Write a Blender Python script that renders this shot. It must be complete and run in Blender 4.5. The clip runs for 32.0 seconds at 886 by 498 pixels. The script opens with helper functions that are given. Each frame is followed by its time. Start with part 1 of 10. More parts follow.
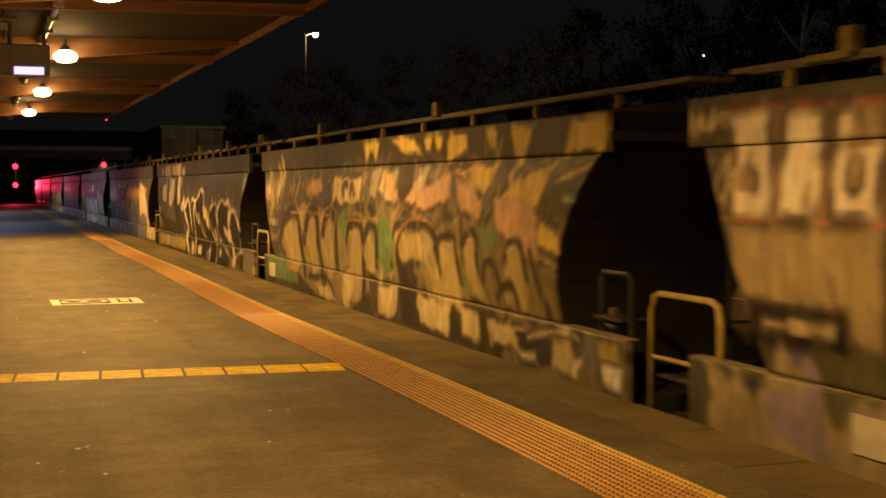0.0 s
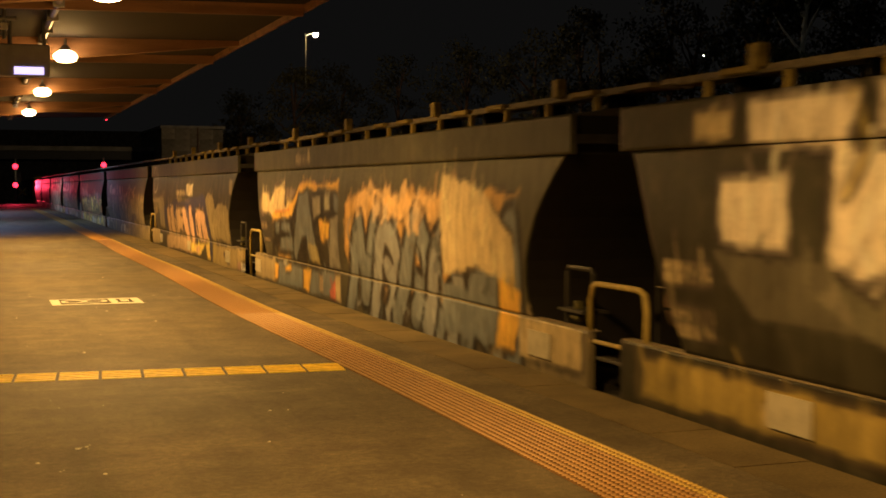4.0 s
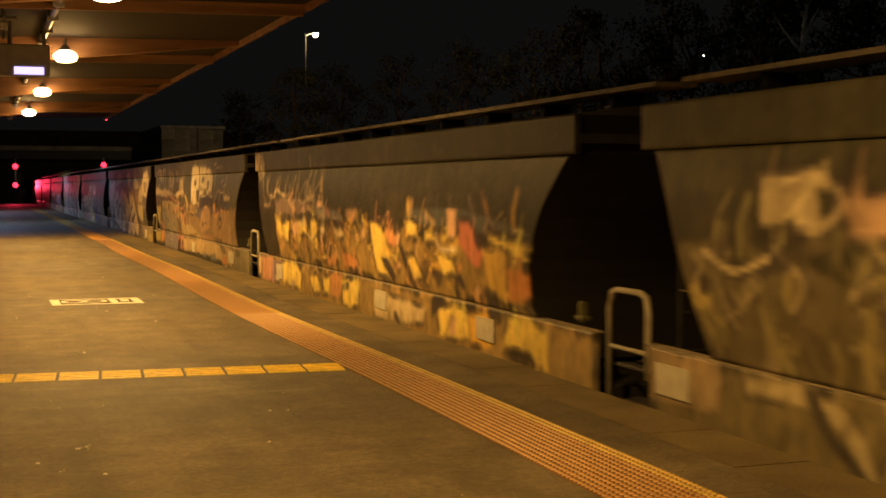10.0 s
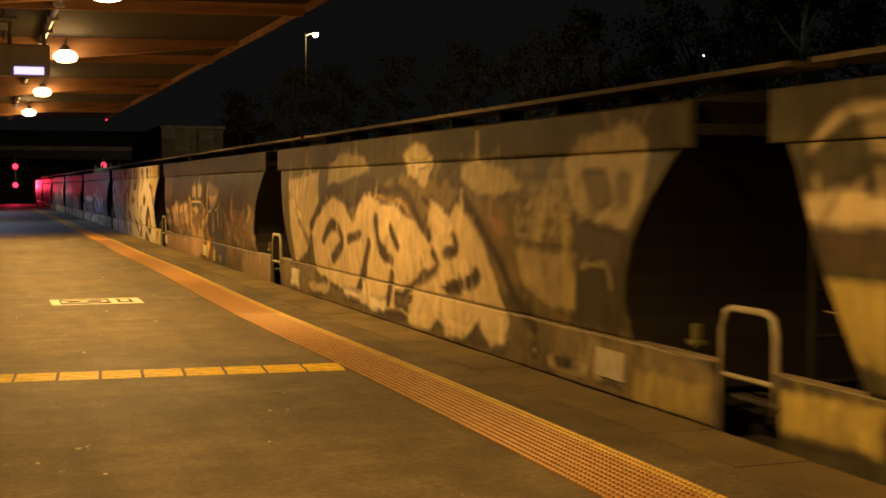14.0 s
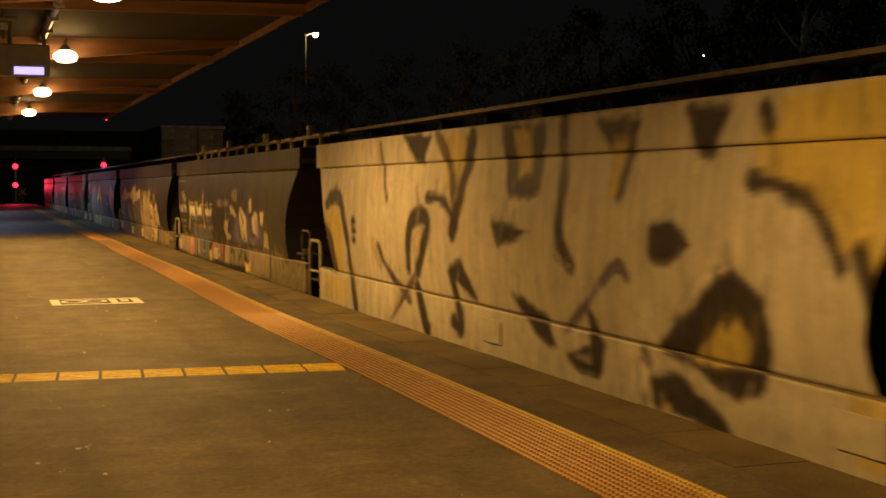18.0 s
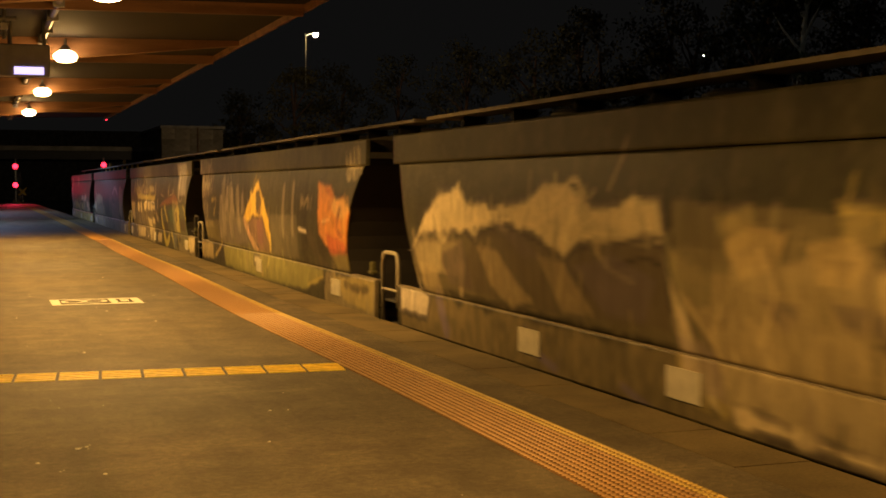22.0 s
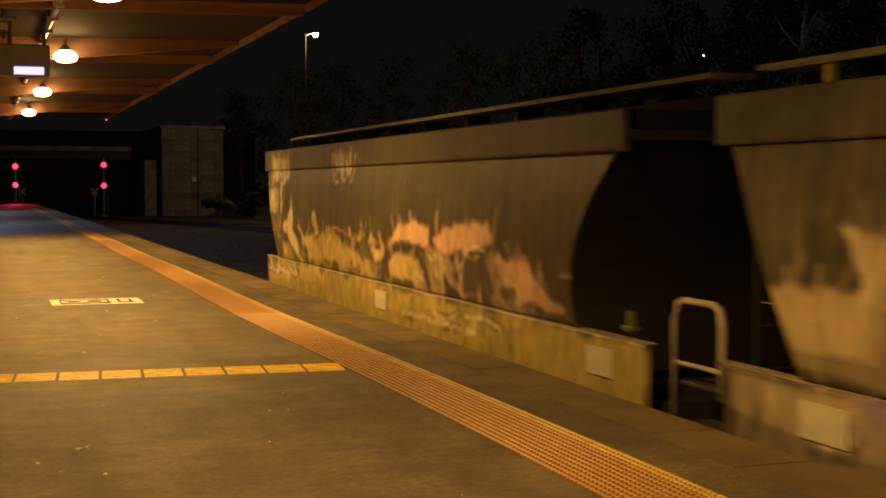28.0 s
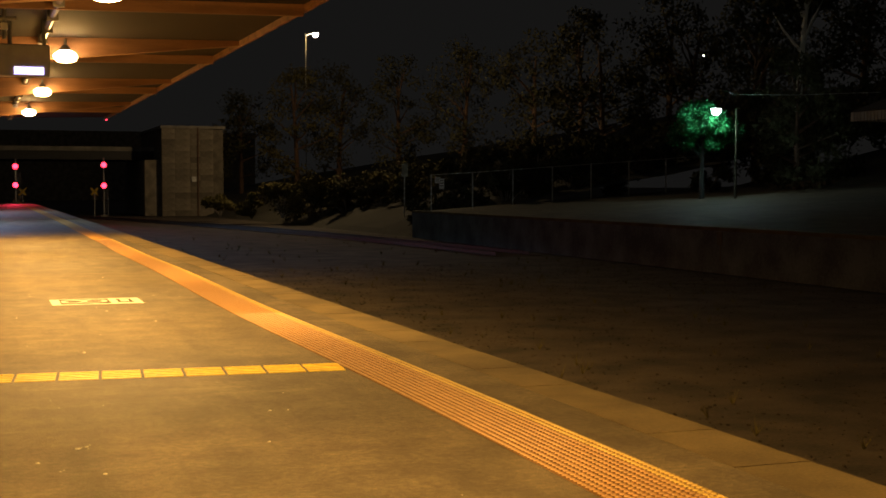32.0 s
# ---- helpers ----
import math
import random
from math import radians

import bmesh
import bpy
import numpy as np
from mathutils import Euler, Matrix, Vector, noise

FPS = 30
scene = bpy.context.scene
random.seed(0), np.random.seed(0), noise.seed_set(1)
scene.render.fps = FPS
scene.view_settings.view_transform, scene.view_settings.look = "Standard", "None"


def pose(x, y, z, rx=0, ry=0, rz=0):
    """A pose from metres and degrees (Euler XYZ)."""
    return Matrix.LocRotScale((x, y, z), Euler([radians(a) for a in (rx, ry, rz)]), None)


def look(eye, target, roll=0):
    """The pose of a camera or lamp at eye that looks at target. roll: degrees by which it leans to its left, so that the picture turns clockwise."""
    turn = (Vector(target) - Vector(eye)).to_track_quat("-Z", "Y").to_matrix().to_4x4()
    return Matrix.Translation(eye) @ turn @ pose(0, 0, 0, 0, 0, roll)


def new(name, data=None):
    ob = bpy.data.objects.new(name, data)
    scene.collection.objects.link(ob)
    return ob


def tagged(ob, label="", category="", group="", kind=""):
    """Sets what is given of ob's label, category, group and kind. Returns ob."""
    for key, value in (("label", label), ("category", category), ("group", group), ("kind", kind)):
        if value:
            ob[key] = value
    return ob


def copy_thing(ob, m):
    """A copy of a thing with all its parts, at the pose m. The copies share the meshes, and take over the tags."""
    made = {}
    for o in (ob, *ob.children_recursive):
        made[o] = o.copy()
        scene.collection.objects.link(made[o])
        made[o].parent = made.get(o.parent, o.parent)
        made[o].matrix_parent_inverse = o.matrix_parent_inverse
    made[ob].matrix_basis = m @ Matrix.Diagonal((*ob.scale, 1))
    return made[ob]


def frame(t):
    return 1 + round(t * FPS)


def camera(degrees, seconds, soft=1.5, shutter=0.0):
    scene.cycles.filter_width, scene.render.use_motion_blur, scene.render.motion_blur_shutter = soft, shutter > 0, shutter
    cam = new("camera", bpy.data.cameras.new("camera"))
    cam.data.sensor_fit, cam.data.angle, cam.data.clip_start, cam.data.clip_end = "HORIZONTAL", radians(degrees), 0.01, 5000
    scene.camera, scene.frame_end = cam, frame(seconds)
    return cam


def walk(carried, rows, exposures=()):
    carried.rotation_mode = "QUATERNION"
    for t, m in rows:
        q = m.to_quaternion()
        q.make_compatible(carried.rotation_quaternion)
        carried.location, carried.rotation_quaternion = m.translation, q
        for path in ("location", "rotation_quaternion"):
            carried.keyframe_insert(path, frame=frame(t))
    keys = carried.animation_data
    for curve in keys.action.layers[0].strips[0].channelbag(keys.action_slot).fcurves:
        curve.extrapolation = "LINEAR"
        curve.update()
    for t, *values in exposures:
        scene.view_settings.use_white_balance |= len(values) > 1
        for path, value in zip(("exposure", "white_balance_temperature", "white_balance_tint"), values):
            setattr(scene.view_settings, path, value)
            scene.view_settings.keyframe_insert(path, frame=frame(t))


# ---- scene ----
# ---- camera ----
cam = camera(37.65, 32.0, soft=1.7, shutter=0.4)
EYE = (0.0, 0.0, 1.58)
VIEW = look(EYE, (0.33472, 0.94232, 1.58 - 0.04783))
walk(cam, [(0.0, VIEW), (32.0, VIEW)],
     exposures=[(0.0, 0.0), (15.0, 0.0), (16.5, -0.1), (17.0, -0.12), (17.6, -0.25), (18.2, -0.42), (19.0, -0.38), (19.5, -0.18), (20.0, 0.0), (28.6, 0.0), (29.5, 0.3), (30.0, 0.78), (30.8, 0.8), (32.0, 0.8)])

# ---- world and exposure ----
world = bpy.data.worlds.new("night_sky")
scene.world = world
world.use_nodes = True
wn = world.node_tree.nodes
wn["Background"].inputs["Color"].default_value = (1.0, 0.96, 0.92, 1)
wn["Background"].inputs["Strength"].default_value = 0.0043

LAMP_ROWS = (6.0, 15.05, 22.6, 31.2, 40.0)
LAMP_X, LAMP_Z = 1.36, 3.74
SODIUM = (1.0, 0.532, 0.132)


def lamp(name, kind, at, power, colour, size=0.2):
    data = bpy.data.lights.new(name, kind)
    data.energy, data.color = power, colour
    data.shadow_soft_size = size
    ob = new(name, data)
    ob.location = at
    return ob


for ly, aged in zip(LAMP_ROWS, (0.46, 0.80, 0.95, 1.0, 1.0)):
    down = lamp("sodium_light", "SPOT", (LAMP_X, ly, LAMP_Z - 0.3), 1560 * aged, SODIUM, 0.16)
    down.data.spot_size, down.data.spot_blend = radians(166), 0.6
    lamp("sodium_bowl_light", "POINT", (LAMP_X, ly, LAMP_Z - 0.32), 42 * aged, SODIUM, 0.16)
# white lamp on the post past the canopy, red signal lamps, lamp over the far platform, street lamp
for cool_y, cool_power in ((60.0, 1300), (86.0, 1300)):
    cool = lamp("cool_light", "SPOT", (-1.6, cool_y, 4.55), cool_power, (0.45, 0.62, 1.0), 0.2)
    cool.data.spot_size, cool.data.spot_blend = radians(158), 0.15
for rx, rz, power in ((3.0, 1.9, 2800), (11.2, 2.6, 130)):
    red = lamp("signal_light", "SPOT", (rx, 131.5, rz), power, (1.0, 0.04, 0.09), 0.15)
    red.data.spot_size, red.data.spot_blend = radians(32), 0.5
    red.rotation_euler = (radians(-90), 0, radians(2))
lamp("post_light", "POINT", (35.3, 57.9, 5.1), 17, (0.3, 1.0, 0.55), 0.15)
lamp("eave_light", "POINT", (34.0, 30.0, 3.6), 2000, (0.5, 0.58, 1.0), 0.15)
lamp("street_light", "POINT", (27.0, 107.2, 14.0), 2600, (1.0, 0.68, 0.32), 0.2)


# ---- materials ----
def mat(name, colour, rough=0.7, vary=0.25, scale=6.0, bump=0.15, metal=0.0, fine=60.0, spec=0.5, second=None, island=False, stretch=(1, 1, 1)):
    m = bpy.data.materials.new(name)
    m.use_nodes = True
    nt = m.node_tree
    n, k = nt.nodes, nt.links
    b = n["Principled BSDF"]
    b.inputs["Roughness"].default_value = rough
    b.inputs["Metallic"].default_value = metal
    b.inputs["Specular IOR Level"].default_value = spec
    co = n.new("ShaderNodeTexCoord")
    mp = n.new("ShaderNodeMapping")
    mp.inputs["Scale"].default_value = stretch
    k.new(co.outputs["Object"], mp.inputs["Vector"])
    big = n.new("ShaderNodeTexNoise")
    big.inputs["Scale"].default_value = scale
    big.inputs["Detail"].default_value = 6
    small = n.new("ShaderNodeTexNoise")
    small.inputs["Scale"].default_value = fine
    small.inputs["Detail"].default_value = 3
    k.new(mp.outputs[0], big.inputs["Vector"])
    k.new(mp.outputs[0], small.inputs["Vector"])
    add = n.new("ShaderNodeMath")
    add.operation = "MULTIPLY_ADD"
    k.new(small.outputs["Fac"], add.inputs[0])
    add.inputs[1].default_value = 0.4
    k.new(big.outputs["Fac"], add.inputs[2])
    ramp = n.new("ShaderNodeMapRange")
    ramp.inputs[1].default_value, ramp.inputs[2].default_value = 0.53, 0.87
    k.new(add.outputs[0], ramp.inputs[0])
    mix = n.new("ShaderNodeMix")
    mix.data_type = "RGBA"
    lo = second or [c * (1 - vary) for c in colour]
    hi = [min(1, c * (1 + vary)) for c in colour]
    mix.inputs[6].default_value = (*lo, 1)
    mix.inputs[7].default_value = (*hi, 1)
    k.new(ramp.outputs[0], mix.inputs[0])
    if island:
        info = n.new("ShaderNodeObjectInfo")
        var = n.new("ShaderNodeMapRange")
        var.inputs[3].default_value, var.inputs[4].default_value = 0.72, 1.25
        k.new(info.outputs["Random"], var.inputs[0])
        mul = n.new("ShaderNodeMix")
        mul.data_type, mul.blend_type = "RGBA", "MULTIPLY"
        mul.inputs[0].default_value = 1
        k.new(mix.outputs[2], mul.inputs[6])
        k.new(var.outputs[0], mul.inputs[7])
        k.new(mul.outputs[2], b.inputs["Base Color"])
    else:
        k.new(mix.outputs[2], b.inputs["Base Color"])
    if bump:
        bp = n.new("ShaderNodeBump")
        bp.inputs["Strength"].default_value = bump
        bp.inputs["Distance"].default_value = 0.02
        k.new(add.outputs[0], bp.inputs["Height"])
        k.new(bp.outputs[0], b.inputs["Normal"])
    return m


def glow(name, colour, strength):
    m = bpy.data.materials.new(name)
    m.use_nodes = True
    b = m.node_tree.nodes["Principled BSDF"]
    b.inputs["Base Color"].default_value = (*colour, 1)
    b.inputs["Emission Color"].default_value = (*colour, 1)
    b.inputs["Emission Strength"].default_value = strength
    return m


def paint_material():
    """Sprayed and weathered wagon paint: colour from the paint attribute, with dust and rain streaks."""
    m = mat("wagon_paint", (0.2, 0.2, 0.2), rough=0.5, bump=0.06, fine=40)
    nt = m.node_tree
    n, k = nt.nodes, nt.links
    b = n["Principled BSDF"]
    at = n.new("ShaderNodeAttribute")
    at.attribute_name = "paint"
    co = n.new("ShaderNodeTexCoord")
    mp = n.new("ShaderNodeMapping")
    mp.inputs["Scale"].default_value = (1, 5, 0.5)
    k.new(co.outputs["Object"], mp.inputs["Vector"])
    streak = n.new("ShaderNodeTexNoise")
    streak.inputs["Scale"].default_value = 2.2
    streak.inputs["Detail"].default_value = 7
    k.new(mp.outputs[0], streak.inputs["Vector"])
    grain = n.new("ShaderNodeTexNoise")
    grain.inputs["Scale"].default_value = 26
    grain.inputs["Detail"].default_value = 5
    k.new(co.outputs["Object"], grain.inputs["Vector"])
    s = n.new("ShaderNodeMath")
    s.operation = "MULTIPLY_ADD"
    k.new(grain.outputs["Fac"], s.inputs[0])
    s.inputs[1].default_value = 0.5
    k.new(streak.outputs["Fac"], s.inputs[2])
    r = n.new("ShaderNodeMapRange")
    r.inputs[1].default_value, r.inputs[2].default_value = 0.45, 1.0
    r.inputs[3].default_value, r.inputs[4].default_value = 0.76, 1.18
    k.new(s.outputs[0], r.inputs[0])
    mul = n.new("ShaderNodeMix")
    mul.data_type, mul.blend_type = "RGBA", "MULTIPLY"
    mul.inputs[0].default_value = 1
    k.new(at.outputs["Color"], mul.inputs[6])
    k.new(r.outputs[0], mul.inputs[7])
    k.new(mul.outputs[2], b.inputs["Base Color"])
    rr = n.new("ShaderNodeMapRange")
    rr.inputs[3].default_value, rr.inputs[4].default_value = 0.36, 0.62
    k.new(grain.outputs["Fac"], rr.inputs[0])
    k.new(rr.outputs[0], b.inputs["Roughness"])
    b.inputs["Specular IOR Level"].default_value = 0.32
    return m



def asphalt_material():
    """Worn asphalt: stone grain, pale grit, faint drag marks and old damp patches."""
    m = mat("asphalt", (0.104, 0.084, 0.052), 0.75, 0.22, 0.7, 0.5, fine=55, spec=0.42)
    nt = m.node_tree
    n, k = nt.nodes, nt.links
    b = n["Principled BSDF"]
    co = n.new("ShaderNodeTexCoord")
    source = b.inputs["Base Color"].links[0].from_socket

    def layer(kind, scale, lo, hi, a, z, stretch=(1, 1, 1)):
        nonlocal source
        mp = n.new("ShaderNodeMapping")
        mp.inputs["Scale"].default_value = stretch
        k.new(co.outputs["Object"], mp.inputs["Vector"])
        tex = n.new(kind)
        tex.inputs["Scale"].default_value = scale
        tex.inputs["Detail"].default_value = 5
        k.new(mp.outputs[0], tex.inputs["Vector"])
        r = n.new("ShaderNodeMapRange")
        r.inputs[1].default_value, r.inputs[2].default_value = lo, hi
        r.inputs[3].default_value, r.inputs[4].default_value = a, z
        k.new(tex.outputs[0], r.inputs[0])
        mul = n.new("ShaderNodeMix")
        mul.data_type, mul.blend_type = "RGBA", "MULTIPLY"
        mul.inputs[0].default_value = 1
        k.new(source, mul.inputs[6])
        k.new(r.outputs[0], mul.inputs[7])
        source = mul.outputs[2]

    layer("ShaderNodeTexNoise", 130, 0.35, 0.68, 0.55, 1.5)
    layer("ShaderNodeTexNoise", 22, 0.40, 0.62, 0.80, 1.18)
    layer("ShaderNodeTexNoise", 11, 0.58, 0.68, 1.0, 0.68)
    layer("ShaderNodeTexNoise", 2.6, 0.38, 0.60, 0.80, 1.10)
    layer("ShaderNodeTexNoise", 0.9, 0.46, 0.62, 1.06, 0.80, (3.0, 0.5, 1))
    layer("ShaderNodeTexNoise", 1.1, 0.58, 0.66, 1.0, 1.22, (0.35, 4.0, 1))
    k.new(source, b.inputs["Base Color"])
    return m


M_ASPHALT = asphalt_material()
M_COPING = mat("coping_concrete", (0.125, 0.095, 0.043), 0.85, 0.35, 1.1, 0.3, fine=45)
M_DOME = mat("worn_dome", (0.41, 0.238, 0.092), 0.5, 0.15, 8, 0.0)
M_TACTILE = mat("terracotta_tactile", (0.16, 0.088, 0.034), 0.95, 0.18, 5, 0.1, spec=0.1)
M_TACTILE_Y = mat("yellow_tactile", (0.52, 0.37, 0.09), 0.5, 0.12, 5, 0.1)
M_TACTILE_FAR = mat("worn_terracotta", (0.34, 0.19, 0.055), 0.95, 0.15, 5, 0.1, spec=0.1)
M_TACTILE_E = mat("ochre_paver", (0.24, 0.15, 0.045), 0.9, 0.18, 5, 0.1)
M_TILE_Y = mat("yellow_paver", (0.86, 0.62, 0.05), 0.55, 0.2, 7, 0.15)
M_WHITE = mat("white_paint", (0.7, 0.69, 0.62), 0.6, 0.12, 9, 0.05)
M_GREYPAINT = mat("grey_paint", (0.07, 0.055, 0.035), 0.9, 0.12, 9, 0.05)
M_TIMBER = mat("brown_timber", (0.30, 0.15, 0.07), 0.7, 0.35, 2.0, 0.2, stretch=(0.3, 3, 3))
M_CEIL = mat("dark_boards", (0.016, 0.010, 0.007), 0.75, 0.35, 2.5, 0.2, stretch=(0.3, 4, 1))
M_STEEL = mat("galvanised_steel", (0.35, 0.35, 0.36), 0.45, 0.2, 12, 0.05, metal=0.7)
M_DARKSTEEL = mat("dark_steel", (0.03, 0.028, 0.026), 0.6, 0.3, 5, 0.1)
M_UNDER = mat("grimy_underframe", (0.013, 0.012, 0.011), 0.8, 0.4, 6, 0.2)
# end colour holds dark paint plus the shade of the neighbouring wagon
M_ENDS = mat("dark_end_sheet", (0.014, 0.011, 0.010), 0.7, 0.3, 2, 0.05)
M_GREYWAGON = mat("grey_wagon_sheet", (0.07, 0.062, 0.05), 0.6, 0.3, 2, 0.1)
M_RAILYELLOW = mat("worn_yellow_steel", (0.42, 0.33, 0.10), 0.55, 0.25, 9, 0.1)
M_RAILGREY = mat("worn_pale_steel", (0.36, 0.33, 0.25), 0.5, 0.2, 9, 0.1)
M_WALKWAY = mat("walkway_steel", (0.26, 0.22, 0.15), 0.6, 0.3, 8, 0.1)
M_OLIVE = mat("olive_steel", (0.09, 0.085, 0.03), 0.6, 0.25, 9, 0.1)
M_LATCH = mat("dull_yellow_steel", (0.38, 0.28, 0.06), 0.6, 0.3, 9, 0.1)
M_RUST = mat("rusty_iron", (0.12, 0.07, 0.045), 0.8, 0.35, 7, 0.2)
M_OXIDE = mat("oxide_tank", (0.136, 0.076, 0.028), 0.6, 0.3, 6, 0.1)
M_RAIL = mat("polished_rail", (0.4, 0.38, 0.36), 0.28, 0.2, 9, 0.05, metal=1.0)
M_WORNRAIL = mat("worn_rail", (0.10, 0.09, 0.085), 0.6, 0.3, 9, 0.05)
M_BALLAST = mat("ballast_ground", (0.054, 0.042, 0.031), 0.95, 0.6, 0.8, 0.8, fine=22)
M_SOIL = mat("dry_soil", (0.022, 0.02, 0.012), 0.95, 0.4, 0.3, 0.5, fine=9)
M_STONE = mat("weathered_masonry", (0.17, 0.145, 0.11), 0.9, 0.35, 1.2, 0.4, fine=16, island=True)
M_OLDWALL = mat("sooty_stone", (0.13, 0.14, 0.14), 0.9, 0.4, 0.8, 0.4, fine=9)
M_CONCRETE = mat("old_concrete", (0.22, 0.2, 0.17), 0.88, 0.3, 0.9, 0.3, fine=20)
M_PLATE = mat("placard_white", (0.5, 0.47, 0.38), 0.5, 0.15, 8, 0.03)
M_NOTICE = mat("white_notice", (0.85, 0.85, 0.84), 0.5, 0.06, 8, 0.0)
M_GALV = mat("weathered_zinc", (0.5, 0.5, 0.47), 0.6, 0.2, 9, 0.05)
M_LEAF = mat("leaf", (0.12, 0.105, 0.04), 0.9, 0.35, 0.8, 0, spec=0.05)
# darker copy of the leaf, with the lack of lamplight put into its colour
M_LEAFDARK = mat("dark_leaf", (0.075, 0.072, 0.038), 0.9, 0.35, 0.8, 0, spec=0.05)
M_GREENLEAF = mat("green_leaf", (0.012, 0.17, 0.045), 0.7, 0.35, 0.8, 0)
M_BARK = mat("pale_bark", (0.32, 0.29, 0.24), 0.85, 0.3, 3, 0.3, stretch=(1, 1, 0.2))
M_GUM = mat("white_gum_bark", (0.74, 0.72, 0.66), 0.8, 0.2, 3, 0.2, stretch=(1, 1, 0.2))
M_ROOF = mat("slate_roof", (0.07, 0.07, 0.075), 0.8, 0.25, 4, 0.2)
M_BRICKWALL = mat("painted_brick", (0.2, 0.17, 0.14), 0.85, 0.2, 3, 0.2)
M_VALANCE = mat("pale_valance", (0.6, 0.58, 0.55), 0.6, 0.12, 6, 0.05)
M_WIRE = mat("dark_wire", (0.02, 0.02, 0.02), 0.6, 0.1, 5, 0)
M_BLUE = mat("blue_conduit", (0.30, 0.31, 0.42), 0.4, 0.2, 6, 0.05, metal=0.4)
M_GREY = mat("display_housing", (0.3, 0.28, 0.27), 0.5, 0.15, 5, 0.02)
M_SODIUM = glow("sodium_bowl", (1.0, 0.66, 0.30), 16)
M_LED = glow("display_glow", (0.55, 0.46, 1.0), 1.9)
M_RED = glow("red_lens", (1.0, 0.022, 0.05), 5.5)
M_COOL = glow("cool_bowl", (0.75, 0.95, 1.0), 60)
M_STREET = glow("street_bowl", (1.0, 0.85, 0.65), 40)
M_YELLOWSIGN = mat("yellow_sign", (0.55, 0.36, 0.04), 0.5, 0.1, 5, 0)
M_PAINT = paint_material()
M_PAINT.node_tree.nodes["Principled BSDF"].inputs["Specular IOR Level"].default_value = 0.3


# ---- mesh helpers ----
def box(bm, x0, x1, y0, y1, z0, z1, bevel=0.0):
    v = [bm.verts.new((x, y, z)) for x in (x0, x1) for y in (y0, y1) for z in (z0, z1)]
    fs = [bm.faces.new([v[i] for i in q]) for q in ((0, 1, 3, 2), (4, 6, 7, 5), (0, 4, 5, 1), (2, 3, 7, 6), (0, 2, 6, 4), (1, 5, 7, 3))]
    if bevel:
        es = {e for f in fs for e in f.edges}
        bmesh.ops.bevel(bm, geom=list(es), offset=bevel, segments=1, affect="EDGES")


def tube(bm, pts, r, sides=8, r_end=None):
    """A round bar through the points."""
    pts = [Vector(p) for p in pts]
    rings = []
    for i, p in enumerate(pts):
        d = (pts[min(i + 1, len(pts) - 1)] - pts[max(i - 1, 0)]).normalized()
        u = d.orthogonal().normalized() if abs(d.z) > 0.95 else d.cross(Vector((0, 0, 1))).normalized()
        w = d.cross(u)
        rad = r if r_end is None else r + (r_end - r) * i / (len(pts) - 1)
        rings.append([bm.verts.new(p + rad * (math.cos(2 * math.pi * j / sides) * u + math.sin(2 * math.pi * j / sides) * w)) for j in range(sides)])
    for a, b in zip(rings, rings[1:]):
        for j in range(sides):
            bm.faces.new((a[j], a[(j + 1) % sides], b[(j + 1) % sides], b[j]))
    bm.faces.new(rings[0][::-1])
    bm.faces.new(rings[-1])


def lathe(bm, profile, cx=0.0, cy=0.0, sides=20, axis="z", sx=1.0):
    """A turned shape from (radius, height) pairs."""
    rings = []
    for r, h in profile:
        ring = []
        for j in range(sides):
            c, s = math.cos(2 * math.pi * j / sides) * r, math.sin(2 * math.pi * j / sides) * r
            ring.append(bm.verts.new((cx + c * sx, cy + s, h) if axis == "z" else (h, cx + c, cy + s)))
        rings.append(ring)
    for a, b in zip(rings, rings[1:]):
        for j in range(sides):
            bm.faces.new((a[j], a[(j + 1) % sides], b[(j + 1) % sides], b[j]))
    bm.faces.new(rings[0][::-1])
    bm.faces.new(rings[-1])


def mesh_from(name, bm, material, smooth=False):
    bmesh.ops.recalc_face_normals(bm, faces=bm.faces)
    me = bpy.data.meshes.new(name)
    bm.to_mesh(me)
    bm.free()
    me.materials.append(material)
    if smooth:
        me.polygons.foreach_set("use_smooth", [True] * len(me.polygons))
    return me


def part(name, bm, material, parent=None, label="", smooth=False):
    ob = new(name, mesh_from(name, bm, material, smooth))
    ob.parent = parent
    if label:
        tagged(ob, label)
    return ob


def share(name, me, parent, at, label=""):
    ob = new(name, me)
    ob.parent = parent
    ob.location = at
    if label:
        tagged(ob, label)
    return ob


def thing(name, at, label, category, group="", kind=""):
    ob = new(name)
    ob.location = at
    return tagged(ob, label, category, group, kind)


def structure(name, bm, material, label="", parent=None):
    ob = part(name, bm, material, parent)
    return tagged(ob, label, kind="structure")


def B():
    return bmesh.new()


def slab(bm, stations, z0, z1):
    """A level slab whose two long edges run through stations of (y, x_left, x_right)."""
    top, bot = [], []
    for y, xl, xr in stations:
        top.append((bm.verts.new((xl, y, z1)), bm.verts.new((xr, y, z1))))
        bot.append((bm.verts.new((xl, y, z0)), bm.verts.new((xr, y, z0))))
    for i in range(len(stations) - 1):
        a, b, c, d = top[i], top[i + 1], bot[i], bot[i + 1]
        bm.faces.new((a[0], a[1], b[1], b[0]))
        bm.faces.new((c[0], d[0], d[1], c[1]))
        bm.faces.new((a[0], b[0], d[0], c[0]))
        bm.faces.new((a[1], c[1], d[1], b[1]))
    bm.faces.new((top[0][0], bot[0][0], bot[0][1], top[0][1]))
    bm.faces.new((top[-1][0], top[-1][1], bot[-1][1], bot[-1][0]))


